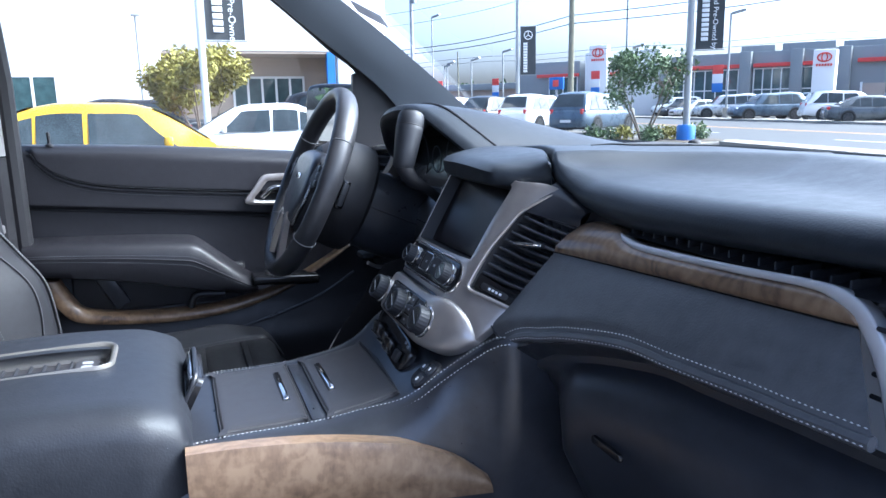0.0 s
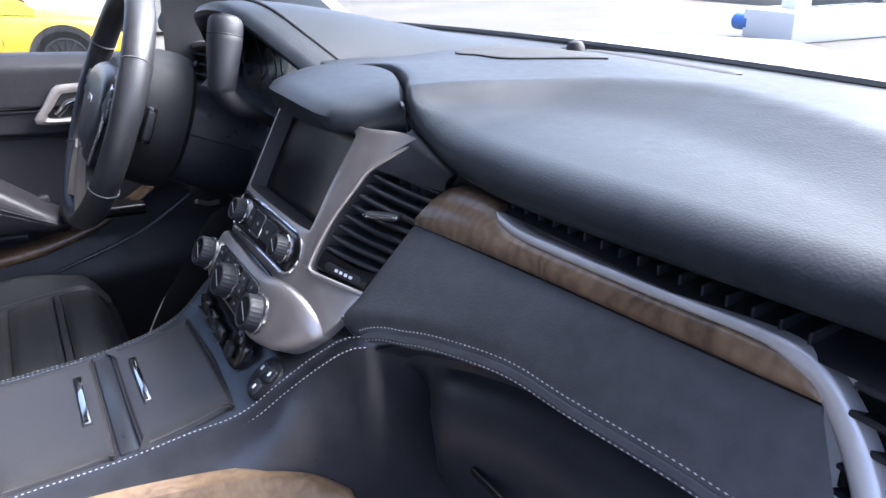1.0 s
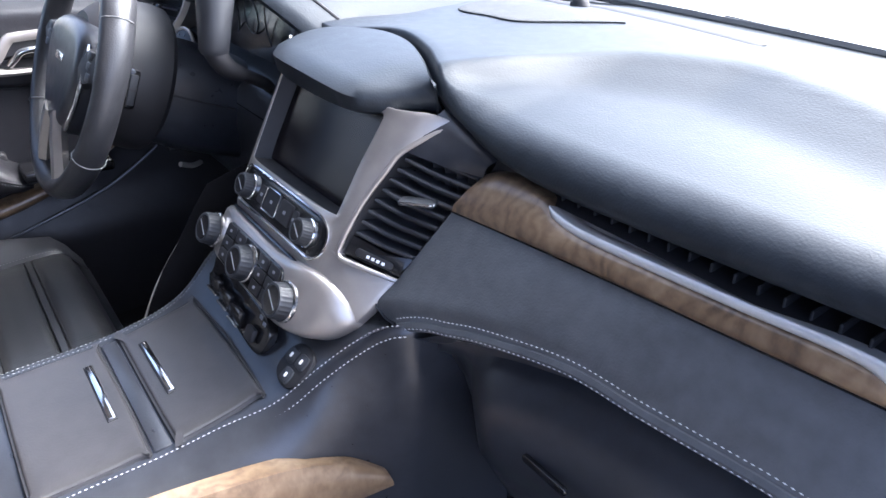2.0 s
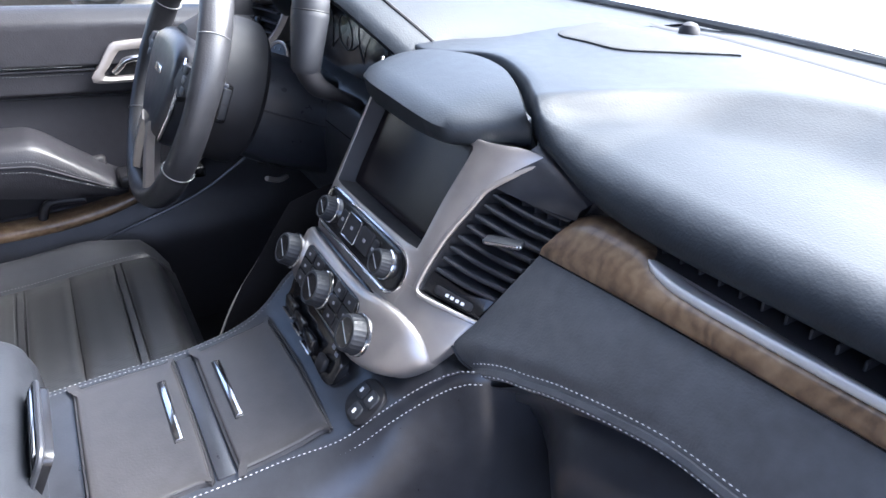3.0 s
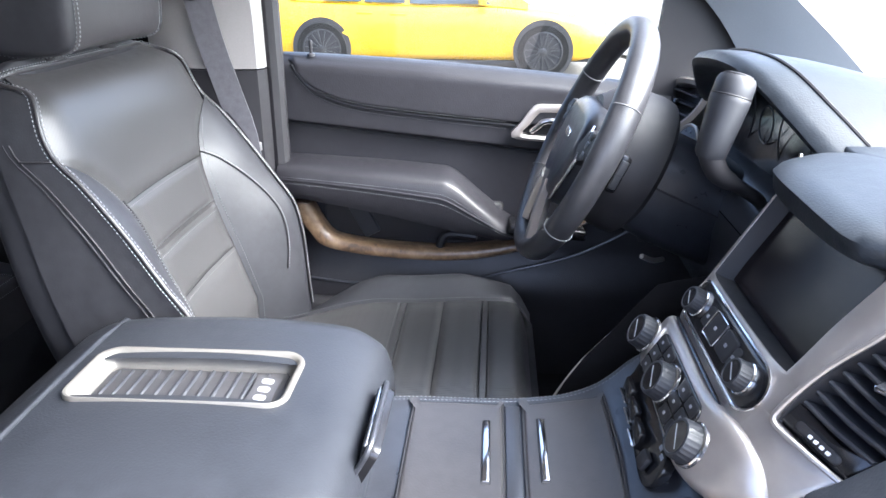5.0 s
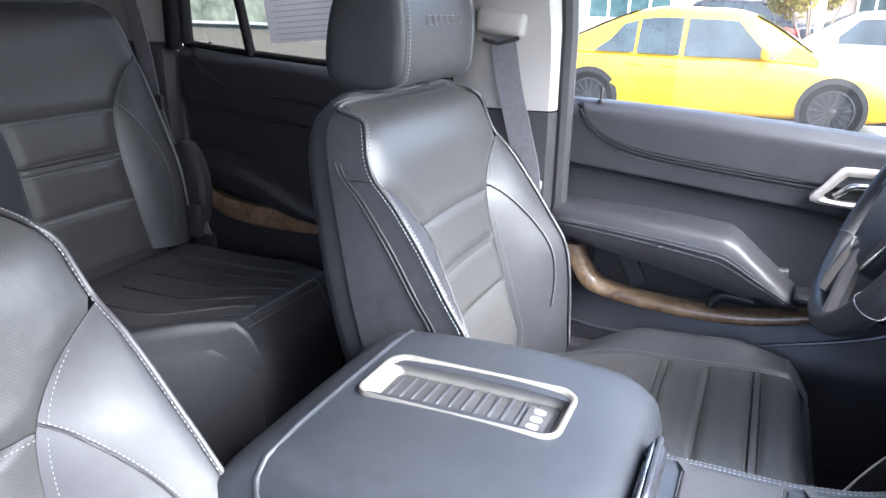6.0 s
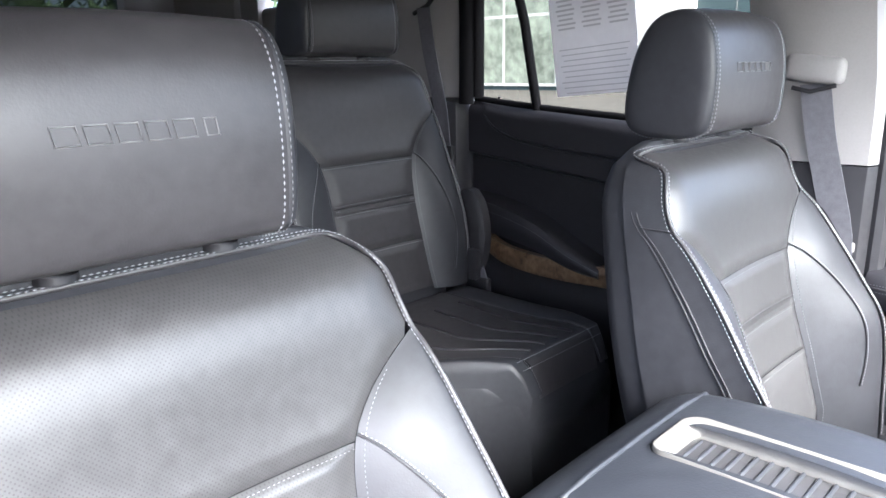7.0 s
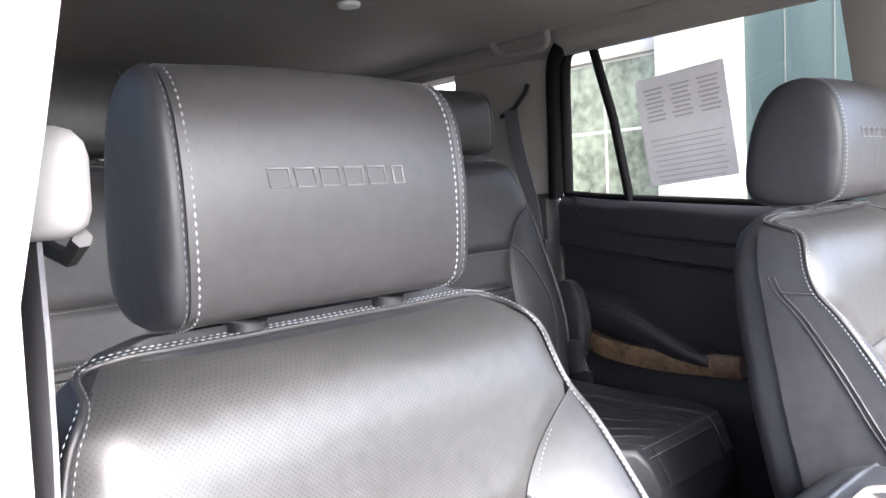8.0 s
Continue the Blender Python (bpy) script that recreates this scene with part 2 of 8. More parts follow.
def glass(name, tint=(0.9, 0.95, 0.93)):
    m = bpy.data.materials.new(name)
    m.use_nodes = True
    nt = m.node_tree
    nt.nodes.clear()
    out = nt.nodes.new("ShaderNodeOutputMaterial")
    t = nt.nodes.new("ShaderNodeBsdfTransparent")
    t.inputs[0].default_value = (*tint, 1)
    g = nt.nodes.new("ShaderNodeBsdfGlossy")
    g.inputs["Roughness"].default_value = 0.02
    lw = nt.nodes.new("ShaderNodeLayerWeight")
    lw.inputs[0].default_value = 0.5
    pw = nt.nodes.new("ShaderNodeMath")
    pw.operation = "POWER"
    pw.inputs[1].default_value = 4.5
    nt.links.new(lw.outputs["Facing"], pw.inputs[0])
    fr = nt.nodes.new("ShaderNodeMath")
    fr.operation = "MULTIPLY_ADD"
    fr.inputs[1].default_value, fr.inputs[2].default_value = 0.7, 0.05
    nt.links.new(pw.outputs[0], fr.inputs[0])
    mx = nt.nodes.new("ShaderNodeMixShader")
    nt.links.new(fr.outputs[0], mx.inputs[0])
    nt.links.new(t.outputs[0], mx.inputs[1])
    nt.links.new(g.outputs[0], mx.inputs[2])
    nt.links.new(mx.outputs[0], out.inputs[0])
    return m


LEATHER = leather("black seat leather", (0.030, 0.029, 0.030), 0.40)
LEATHER_SIDE = leather("black bolster leather", (0.021, 0.022, 0.025), 0.48, spec=0.42)
# seat leather again, darkened and dulled to carry the lid's shade
LID_SHADED = leather("shaded armrest leather", (0.015, 0.017, 0.021), 0.46, 800.0, 0.2, 0.3, 0.36)
# lighter than the headrest: light caught by the embossed edges is painted in
EMBOSS_SHEEN = leather("embossing with painted sheen", (0.11, 0.11, 0.11), 0.34)
PERF = perforated("perforated black leather", (0.037, 0.037, 0.037), 0.42)
DASH = leather("soft dash skin", (0.018, 0.022, 0.027), 0.42, 1000.0, 0.20, 0.02, 0.24)
PANEL = leather("dash panel leather", (0.058, 0.062, 0.068), 0.46, 1000.0, 0.35, 0.05)
TRIM_BLACK = leather("black moulded plastic", (0.021, 0.023, 0.028), 0.33, 1300.0, 0.10, 0.05)
GLOSS_BLACK = vary(material("gloss black plastic", (0.01, 0.01, 0.011), 0.18), (0.01, 0.01, 0.011), 0.2, 20, 0.2, 0.06)
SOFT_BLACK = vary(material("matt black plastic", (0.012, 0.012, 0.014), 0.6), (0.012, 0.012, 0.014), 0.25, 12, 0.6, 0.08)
# darker copy of the matt black, with shade put into its colour
SHADE_BLACK = vary(material("shade-darkened black trim", (0.004, 0.004, 0.005), 0.8, spec=0.15), (0.004, 0.004, 0.005), 0.3, 20, 0.8, 0.05)
RUBBER = vary(material("dark grey rubber", (0.020, 0.022, 0.026), 0.5), (0.020, 0.022, 0.026), 0.15, 40, 0.5, 0.05)
SILVER = vary(material("satin champagne silver paint", (0.39, 0.365, 0.34), 0.36, 0.7), (0.39, 0.365, 0.34), 0.06, 30, 0.36, 0.05)
CHROME = vary(material("bright chrome", (0.75, 0.75, 0.76), 0.12, 1.0), (0.75, 0.75, 0.76), 0.04, 30, 0.14, 0.06)
WOOD = burl("brown burl veneer")
THREAD = material("grey thread", (0.25, 0.26, 0.27), 0.7)
PALE_THREAD = material("pale grey thread", (0.50, 0.51, 0.52), 0.7)
DARK_THREAD = material("dark thread", (0.15, 0.155, 0.16), 0.7)
STRIP = vary(material("pale satin silver paint", (0.50, 0.50, 0.50), 0.34, 0.35), (0.50, 0.50, 0.50), 0.05, 30, 0.34, 0.05)
CARPET = vary(material("black carpet", (0.012, 0.012, 0.013), 0.95), (0.012, 0.012, 0.013), 0.4, 40, 0.95, 0.03, 400)
HEADLINER = vary(material("grey headliner cloth", (0.34, 0.325, 0.31), 0.9), (0.34, 0.325, 0.31), 0.05, 8, 0.9, 0.03, 700)
PILLAR = vary(material("light grey pillar trim", (0.24, 0.232, 0.225), 0.6), (0.24, 0.232, 0.225), 0.05, 12, 0.6, 0.05, 300)
GRILLE = vary(material("dark grille mesh", (0.012, 0.014, 0.014), 0.62), (0.012, 0.014, 0.014), 0.2, 30, 0.62, 0.05, 200)
holes = node(GRILLE, "ShaderNodeTexVoronoi", Scale=420.0, Randomness=0.0)
link(GRILLE, coords(GRILLE), holes.inputs["Vector"])
bump(GRILLE, holes.outputs["Distance"], 0.8, 0.001)
WEBBING = vary(material("grey seat belt webbing", (0.10, 0.10, 0.11), 0.7), (0.10, 0.10, 0.11), 0.2, 90, 0.7, 0.05, 800)
SCREEN = vary(material("dark touch screen glass", (0.010, 0.008, 0.009), 0.22, spec=0.15), (0.010, 0.008, 0.009), 0.2, 14, 0.24, 0.02, 40)
WHITE_PRINT = material("white print", (0.75, 0.76, 0.78), 0.6)
GREY_PRINT = material("grey print", (0.25, 0.26, 0.28), 0.6)
PAPER = vary(material("white paper", (0.78, 0.78, 0.80), 0.8), (0.78, 0.78, 0.80), 0.03, 10, 0.8, 0.03)
PAPER.node_tree.nodes["Principled BSDF"].inputs["Transmission Weight"].default_value = 0.25
PAPER.node_tree.nodes["Principled BSDF"].inputs["IOR"].default_value = 1.1
GLASS = glass("clear window glass", (0.66, 0.70, 0.68))
TINTED = glass("tinted window glass", (0.16, 0.165, 0.15))

# ---- cabin: floor, roof, glass ----
single("floor", box((1.5, 4.2, 0.04), (0, -1.25, 0.50), 0.01), CARPET, "black carpet floor of the vehicle cabin", "floor", kind="structure")


def arch_rows(y, top, side, half):
    """One rib of the roof lining."""
    return [Vector((half * math.sin(radians(a)) / math.sin(radians(80)), y, side + (top - side) * (math.cos(radians(a)) ** 0.6 if abs(a) < 90 else 0))) for a in range(-80, 81, 8)]


ribs = [(-0.02, 1.70, 1.62, 0.62), (-0.12, 1.745, 1.66, 0.66), (-0.35, 1.785, 1.70, 0.69), (-0.9, 1.80, 1.72, 0.70), (-1.5, 1.80, 1.72, 0.70), (-2.2, 1.79, 1.71, 0.69), (-2.75, 1.785, 1.70, 0.67), (-2.95, 1.775, 1.69, 0.66)]
ys = [lerp(-0.02, -2.95, k / 40) for k in range(41)]
ft, fs, fh = (table_fn(sorted((r[0], r[k]) for r in ribs)) for k in (1, 2, 3))
low = [arch_rows(y, ft(y), fs(y), fh(y)) for y in ys]
high = [[p + Vector((p.x * 0.09, 0, 0.05)) for p in r] for r in low]
rings = [a + b[::-1] for a, b in zip(low, high)]
bm = lump(rings)
roof = single("ceiling", bm, HEADLINER, "grey cloth headliner under the vehicle roof", "ceiling", kind="structure")

# rear overhead panel with a shallow step, lamp and hook
lamp = thing("dome_lamp", "small grey overhead lamp in the headliner", "lamp", (-0.20, -1.66, 1.79))
part("housing", plate(rounded(0.13, 0.075, 0.03), 0.01, Matrix.Rotation(math.pi, 4, "X"), 0.004), HEADLINER, lamp)
part("lens", lathe([(0.026, -0.004), (0.024, -0.012), (0.014, -0.015)], 20), WHITE_PRINT, lamp, "frosted lens")
anchor = thing("belt_anchor", "black belt anchor with an orange tag on the headliner", "belt anchor", (-0.308, -2.756, 1.772))
part("bracket", box((0.07, 0.05, 0.03), (0, 0, -0.008), 0.01), SOFT_BLACK, anchor)
part("tag", box((0.035, 0.012, 0.018), (0, 0.028, -0.012), 0.004), vary(material("orange plastic", (0.55, 0.12, 0.02), 0.5), (0.55, 0.12, 0.02), 0.1, 30, 0.5, 0.05), anchor, "orange tag")
handle = thing("grab_handle", "grey grab handle folded against the headliner edge", "handle", (-0.62, -1.55, 1.735))
part("grip", tube(curve([(0, -0.09, 0), (-0.02, -0.07, -0.03), (-0.022, 0, -0.036), (-0.02, 0.07, -0.03), (0, 0.09, 0)]), 0.009, 8), PILLAR, handle)


def slab(pts, thick, mat, name, label, category, kind="structure", n=6, out=(0, 0, 1), parent=None):
    """A curved panel between two long edges, each a list of points, with thickness along out."""
    a, b = (resample(curve(e, n), 24) for e in pts)
    o = Vector(out) * thick
    rings_ = [[p, p.lerp(q, 0.33) + o * 0.12, p.lerp(q, 0.67) + o * 0.12, q, q - o, p - o] for p, q in zip(a, b)]
    if parent is not None:
        return part(name, lump(rings_), mat, parent, label)
    return single(name, lump(rings_), mat, label, category, kind=kind)


# front pillars, one each side of the windscreen
for s, nm in ((-1, "pillar_front_driver"), (1, "pillar_front_passenger")):
    slab([[(s * 0.74, 0.30, 1.21), (s * 0.735, 0.20, 1.36), (s * 0.715, 0.02, 1.505), (s * 0.69, -0.14, 1.63), (s * 0.66, -0.28, 1.72)],
          [(s * 0.70, 0.50, 1.22), (s * 0.69, 0.385, 1.325), (s * 0.675, 0.18, 1.49), (s * 0.655, 0.0, 1.62), (s * 0.63, -0.10, 1.70)]],
         0.05, vary(material("blue-grey pillar cloth", (0.16, 0.18, 0.20), 0.75), (0.16, 0.18, 0.20), 0.06, 10, 0.75, 0.05, 500) if s < 0 else bpy.data.materials["blue-grey pillar cloth"],
         nm, "grey trimmed front roof pillar beside the windscreen", "pillar", out=(-s, -0.3, 0.1))

# windscreen
wrows = []
for k in range(13):
    x = lerp(-0.70, 0.70, k / 12)
    bow = 1 - (x / 0.70) ** 2
    wrows.append([Vector((x * lerp(1.0, 0.9, j / 8), lerp(0.50 + 0.10 * bow, -0.06 + 0.06 * bow, j / 8), lerp(1.235, 1.70, j / 8) + 0.02 * math.sin(math.pi * j / 8))) for j in range(9)])
ws = single("windscreen", grid(wrows), GLASS, "clear curved windscreen above the dashboard", "windscreen", kind="structure")
ws.visible_shadow = False
tl = Vector((0.085, 0.062, -0.050)).normalized()
tw = Vector((0.115, 0.006, -0.006))
tw = (tw - tl * tw.dot(tl)).normalized()
tn = tw.cross(tl)
TAG = Matrix(((tw.x, tl.x, tn.x, -0.742), (tw.y, tl.y, tn.y, 0.163), (tw.z, tl.z, tn.z, 1.546), (0, 0, 0, 1)))
single("toll_tag", plate(rounded(0.050, 0.100, 0.003), 0.002, TAG, 0.0005), GREY_PRINT, "small grey tag stuck on the windscreen glass", "tag")

# wiper arms and cowl below the glass
cowl_rows = []
for k in range(21):
    x = lerp(-0.78, 0.78, k / 20)
    b = 1 - (x / 0.78) ** 2
    cowl_rows.append([Vector((x, 0.50 + 0.11 * b + d, z)) for d, z in ((0, 1.215), (0.0, 1.232), (0.05, 1.235), (0.12, 1.215), (0.16, 1.16), (0.05, 1.15))])
single("cowl", lump(cowl_rows), SOFT_BLACK, "black plastic cowl at the foot of the windscreen", "cowl", kind="structure")
for a, b, c in (((0.16, 0.665, 1.228), (-0.05, 0.655, 1.243), (-0.52, 0.595, 1.246)), ((0.66, 0.57, 1.228), (0.44, 0.615, 1.240), (0.09, 0.645, 1.246))):
    w = thing("wiper", "black windscreen wiper resting at the foot of the glass", "wiper", a, group="windscreen wipers")
    o = Vector(a)
    part("arm", tube([Vector(p) - o for p in (a, b)], [0.014, 0.008], 8, flat=0.6), SOFT_BLACK, w)
    part("blade", tube(resample(curve([Vector(p) - o for p in ((b[0] + 0.2, b[1] - 0.02, b[2]), b, c)], 6), 12), 0.006, 6), SOFT_BLACK, w)
    part("pivot_cap", lathe([(0.02, -0.03), (0.02, 0.01), (0.012, 0.018)], 14), SOFT_BLACK, w)

# bonnet in front of the glass
hood_rows = []
for k in range(17):
    x = lerp(-0.92, 0.92, k / 16)
    b = 1 - abs(x / 0.92) ** 3
    hood_rows.append([Vector((x, y, z + 0.05 * b + (0.02 * smooth((abs(x) - 0.35) / 0.1) * b))) for y, z in ((0.72, 1.15), (0.9, 1.16), (1.2, 1.13), (1.6, 1.08), (1.95, 0.98), (2.05, 0.85))])
single("bonnet", grid(hood_rows), vary(material("white car paint", (0.72, 0.73, 0.74), 0.25, coat=0.6), (0.72, 0.73, 0.74), 0.03, 3, 0.25, 0.04), "white painted vehicle bonnet", "bonnet", kind="structure")

# front body below the bonnet and the four wheels that carry the vehicle
fb = []
for y, w, zt in ((0.42, 0.90, 1.10), (0.72, 0.93, 1.14), (1.2, 0.94, 1.12), (1.6, 0.93, 1.07), (1.95, 0.88, 0.97), (2.10, 0.80, 0.84)):
    fb.append([Vector((sx * w * k, y, z)) for sx, k, z in ((-1, 0.90, 0.42), (-1, 1.0, 0.55), (-1, 1.0, zt - 0.12), (-1, 0.96, zt - 0.02), (1, 0.96, zt - 0.02), (1, 1.0, zt - 0.12), (1, 1.0, 0.55), (1, 0.90, 0.42))])
single("front_body", lump(fb), bpy.data.materials["white car paint"], "white painted front body below the bonnet", "body", kind="structure")
for sx in (-1, 1):
    for y in (1.28, -1.72):
        tm = Matrix.Translation((sx * 0.84, y, 0.40)) @ Matrix.Rotation(sx * math.pi / 2, 4, "Y")
        wl = thing("wheel", "black tyre on a bright alloy wheel", "wheel", (sx * 0.84, y, 0.0), group="wheels of the vehicle")
        off = Matrix.Translation((-sx * 0.84, -y, 0))
        part("tyre", lathe([(0.27, -0.13), (0.37, -0.13), (0.40, -0.09), (0.40, 0.09), (0.37, 0.13), (0.28, 0.132), (0.27, 0.10)], 36, off @ tm), RUBBER, wl)
        rim = lathe([(0.27, 0.06), (0.285, 0.12), (0.26, 0.122), (0.25, 0.07), (0.06, 0.09), (0.05, 0.11)], 36, off @ tm)
        part("rim", rim, SILVER, wl, "bright alloy rim")

# lower body sides and rear of the cabin
for s, nm in ((-1, "body_side_driver"), (1, "body_side_passenger")):
    bm = box((0.06, 4.25, 0.16), (s * 0.79, -1.05, 0.56), 0.02)
    if s > 0:
        box((0.06, 2.3, 0.72), (s * 0.80, -1.85, 0.90), 0.02, bm=bm)
    single(nm, bm, SOFT_BLACK, "dark sill and lower body side of the cabin", "body side", kind="structure")
    single("roof_rail", tube(resample(curve([(s * 0.69, -0.14, 1.65), (s * 0.72, -0.5, 1.715), (s * 0.725, -1.1, 1.725), (s * 0.72, -1.9, 1.72), (s * 0.70, -2.7, 1.70)]), 24), 0.04, 10), PILLAR, "grey trimmed roof rail above the doors", "roof rail", kind="structure")
bm = box((1.5, 0.08, 0.85), (0, -3.02, 0.95), 0.03)
box((1.46, 0.08, 0.06), (0, -3.0, 1.785), 0.02, bm=bm)
for s in (-1, 1):
    box((0.28, 0.1, 0.5), (s * 0.62, -3.0, 1.5), 0.03, bm=bm)
single("tailgate", bm, PILLAR, "grey trimmed tailgate around the rear window", "tailgate", kind="structure")
single("rear_window", box((1.0, 0.006, 0.40), (0, -3.0, 1.565)), TINTED, "tinted rear window", "window", kind="structure").visible_shadow = False

# ---- dashboard ----
dash = thing("dashboard", "black soft-skinned dashboard with stitched leather and wood trim", "dashboard", (0, 0.35, 1.0))
D0 = Vector((0, -0.35, -1.0))


def dpart(name, bm, mat, parent=None, label="", sharp=35):
    """A part of the dashboard, given in cabin places."""
    bmesh.ops.translate(bm, vec=D0, verts=bm.verts)
    return part(name, bm, mat, parent or dash, label, sharp)


front_y = table_fn([(-0.13, 0.17), (-0.1, 0.17), (-0.05, 0.205), (0.0, 0.207), (0.07, 0.185), (0.12, 0.16), (0.15, 0.150), (0.21, 0.148), (0.3, 0.150), (0.5, 0.152), (0.72, 0.157)])
lip_z = table_fn([(-0.13, 1.245), (0.12, 1.245), (0.15, 1.238), (0.18, 1.226), (0.21, 1.212), (0.274, 1.202), (0.4, 1.206), (0.58, 1.216), (0.72, 1.22)])
crease_y = table_fn([(0.12, 0.15), (0.135, 0.195), (0.157, 0.262), (0.18, 0.312), (0.21, 0.348), (0.29, 0.388), (0.33, 0.382), (0.4, 0.362), (0.486, 0.325), (0.6, 0.272), (0.72, 0.235)])


def top_z(x, y):
    """Height of the dash top: a flat deck and, rearward of the crease, a lower pad."""
    deck = 1.274 - 0.020 * smooth((y - 0.40) / 0.2) - 0.006 * smooth((-0.0 - x) / 0.1) + 0.004 * smooth((0.3 - y) / 0.1)
    inside = min((crease_y(x) - y) / 0.085, (x - 0.122) / 0.045)
    slope = 0.075 * max(0.0, crease_y(x) - y - 0.04) * smooth((x - 0.15) / 0.06)
    return deck - 0.019 * (1 - (1 - min(1.0, max(0.0, inside))) ** 1.6) - slope


rows = []
for k in range(121):
    x = lerp(-0.13, 0.72, k / 120)
    y0, zb = front_y(x), lip_z(x)
    roll = smooth((x - 0.138) / 0.05)
    r = lerp(0.006, 0.034, roll)
    zt = top_z(x, y0 + r)
    zm = lerp(zb, zt, 0.42)
    row = [Vector((x, y0 + r + 0.02, zb + 0.004 * (1 - roll) - 0.002))]
    for a in range(-75, 91, 15):
        c, s_ = math.cos(radians(a)), math.sin(radians(a))
        row.append(Vector((x, y0 + r - r * c, zm + ((zt - zm) if a > 0 else (zm - zb)) * s_)))
    end = 0.515 + 0.085 * (1 - (x / 0.72) ** 2)
    for j in range(1, 37):
        y = lerp(y0 + r, end, j / 36)
        row.append(Vector((x, y, top_z(x, y))))
    row.append(Vector((x, end + 0.01, 1.20)))
    rows.append(row)
dpart("top_pad", grid(rows), DASH, sharp=60)

# tweeter grille, sensor dome and defroster slot on the deck
dpart("speaker_grille", plate([(p.x, p.y) for p in curve([(*q, 0) for q in ((-0.100, 0.352), (-0.05, 0.340), (0.018, 0.338), (0.060, 0.375), (0.100, 0.422), (0.095, 0.434), (-0.02, 0.450), (-0.120, 0.462), (-0.134, 0.452), (-0.118, 0.395))], 4, True)], 0.004, lambda v: Vector((v.x, v.y, top_z(v.x, v.y) + 0.0022 + v.z)), 0.001), GRILLE, label="fine-meshed speaker grille")
dpart("sensor_dome", lathe([(0.013, 0), (0.0125, 0.006), (0.009, 0.012), (0.003, 0.0145)], 18, Matrix.Translation((-0.038, 0.506, top_z(-0.038, 0.506)))), SOFT_BLACK, label="small black light sensor")
slot = curve([(-0.30, 0.535, 0), (-0.1, 0.53, 0), (0.1, 0.51, 0), (0.25, 0.475, 0)], 8)
dpart("defroster_slot", tube([Vector((p.x, p.y, top_z(p.x, p.y) + 0.0005)) for p in slot], [0.004] + [0.011] * (len(slot) - 2) + [0.004], 8, flat=0.2, up=(0, 0, 1)), SOFT_BLACK)

edge_ = [Vector((x, 0.512 + 0.085 * (1 - (x / 0.72) ** 2), 1.2555)) for x in np.linspace(-0.70, 0.70, 40)]
dpart("screen_edge_seal", tube(edge_, 0.006, 6), SOFT_BLACK)

# visor over the screen
seam = resample(curve([(-0.118, 0.135, 1.262), (-0.10, 0.168, 1.272), (-0.05, 0.203, 1.273), (0.01, 0.203, 1.273), (0.07, 0.181, 1.272), (0.12, 0.157, 1.266), (0.137, 0.150, 1.262)], 8), 40)
front = resample(curve([(-0.122, 0.128, 1.256), (-0.102, 0.100, 1.261), (-0.06, 0.088, 1.264), (0.0, 0.083, 1.265), (0.055, 0.083, 1.263), (0.085, 0.088, 1.260), (0.100, 0.104, 1.257), (0.114, 0.130, 1.256), (0.131, 0.150, 1.257)], 8), 40)
rings_ = []
for p, q in zip(seam, front):
    mid = p.lerp(q, 0.5) + Vector((0, 0, 0.003))
    lo = Vector((q.x, q.y + 0.004, 1.236))
    rings_.append([Vector((p.x, p.y + 0.001, 1.232)), p - Vector((0, 0, 0.004)), p + Vector((0, -0.004, 0.001)), p.lerp(q, 0.25) + Vector((0, 0, 0.003)), mid, p.lerp(q, 0.8) + Vector((0, 0, 0.0015)), q.lerp(p, 0.07), q + Vector((0, -0.002, -0.006)), lo + Vector((0, -0.003, 0.004)), lo + Vector((0, 0.006, -0.001))])
dpart("screen_visor", lump(rings_), DASH, label="leather-wrapped hood over the screen", sharp=50)

# driver side: instrument hood and deck
zf = table_fn([(-0.74, 1.225), (-0.66, 1.232), (-0.60, 1.262), (-0.55, 1.296), (-0.5, 1.316), (-0.4, 1.333), (-0.3, 1.340), (-0.23, 1.332), (-0.17, 1.300), (-0.12, 1.264)])
yf = table_fn([(-0.74, 0.22), (-0.66, 0.19), (-0.6, 0.15), (-0.5, 0.112), (-0.38, 0.095), (-0.25, 0.10), (-0.18, 0.125), (-0.12, 0.158)])
rows, lip = [], []
for k in range(73):
    x = lerp(-0.74, -0.118, k / 72)
    y0, z0 = yf(x), zf(x)
    end = 0.515 + 0.085 * (1 - (x / 0.72) ** 2)
    row = [Vector((x, y0 + 0.10, z0 - 0.032)), Vector((x, y0 + 0.02, z0 - 0.024)), Vector((x, y0 + 0.004, z0 - 0.019)), Vector((x, y0 - 0.001, z0 - 0.010)), Vector((x, y0 + 0.005, z0 - 0.002))]
    for j in range(0, 25):
        k2 = j / 24
        y = lerp(y0 + 0.014, end, k2)
        z = lerp(z0, 1.252, smooth(k2 ** 0.9)) + 0.006 * math.sin(math.pi * k2)
        if abs(y - (y0 + 0.062)) < 0.006:
            z -= 0.003
        row.append(Vector((x, y, z)))
    row.append(Vector((x, end + 0.01, 1.20)))
    rows.append(row)
dpart("instrument_hood", grid(rows), DASH, label="curved hood over the instruments", sharp=60)
cl = [Vector((x, yf(x) + 0.045, zf(x) + 0.0005)) for x in np.linspace(-0.56, -0.13, 30)]
dpart("hood_seam", tube(cl, 0.0022, 6), SOFT_BLACK)
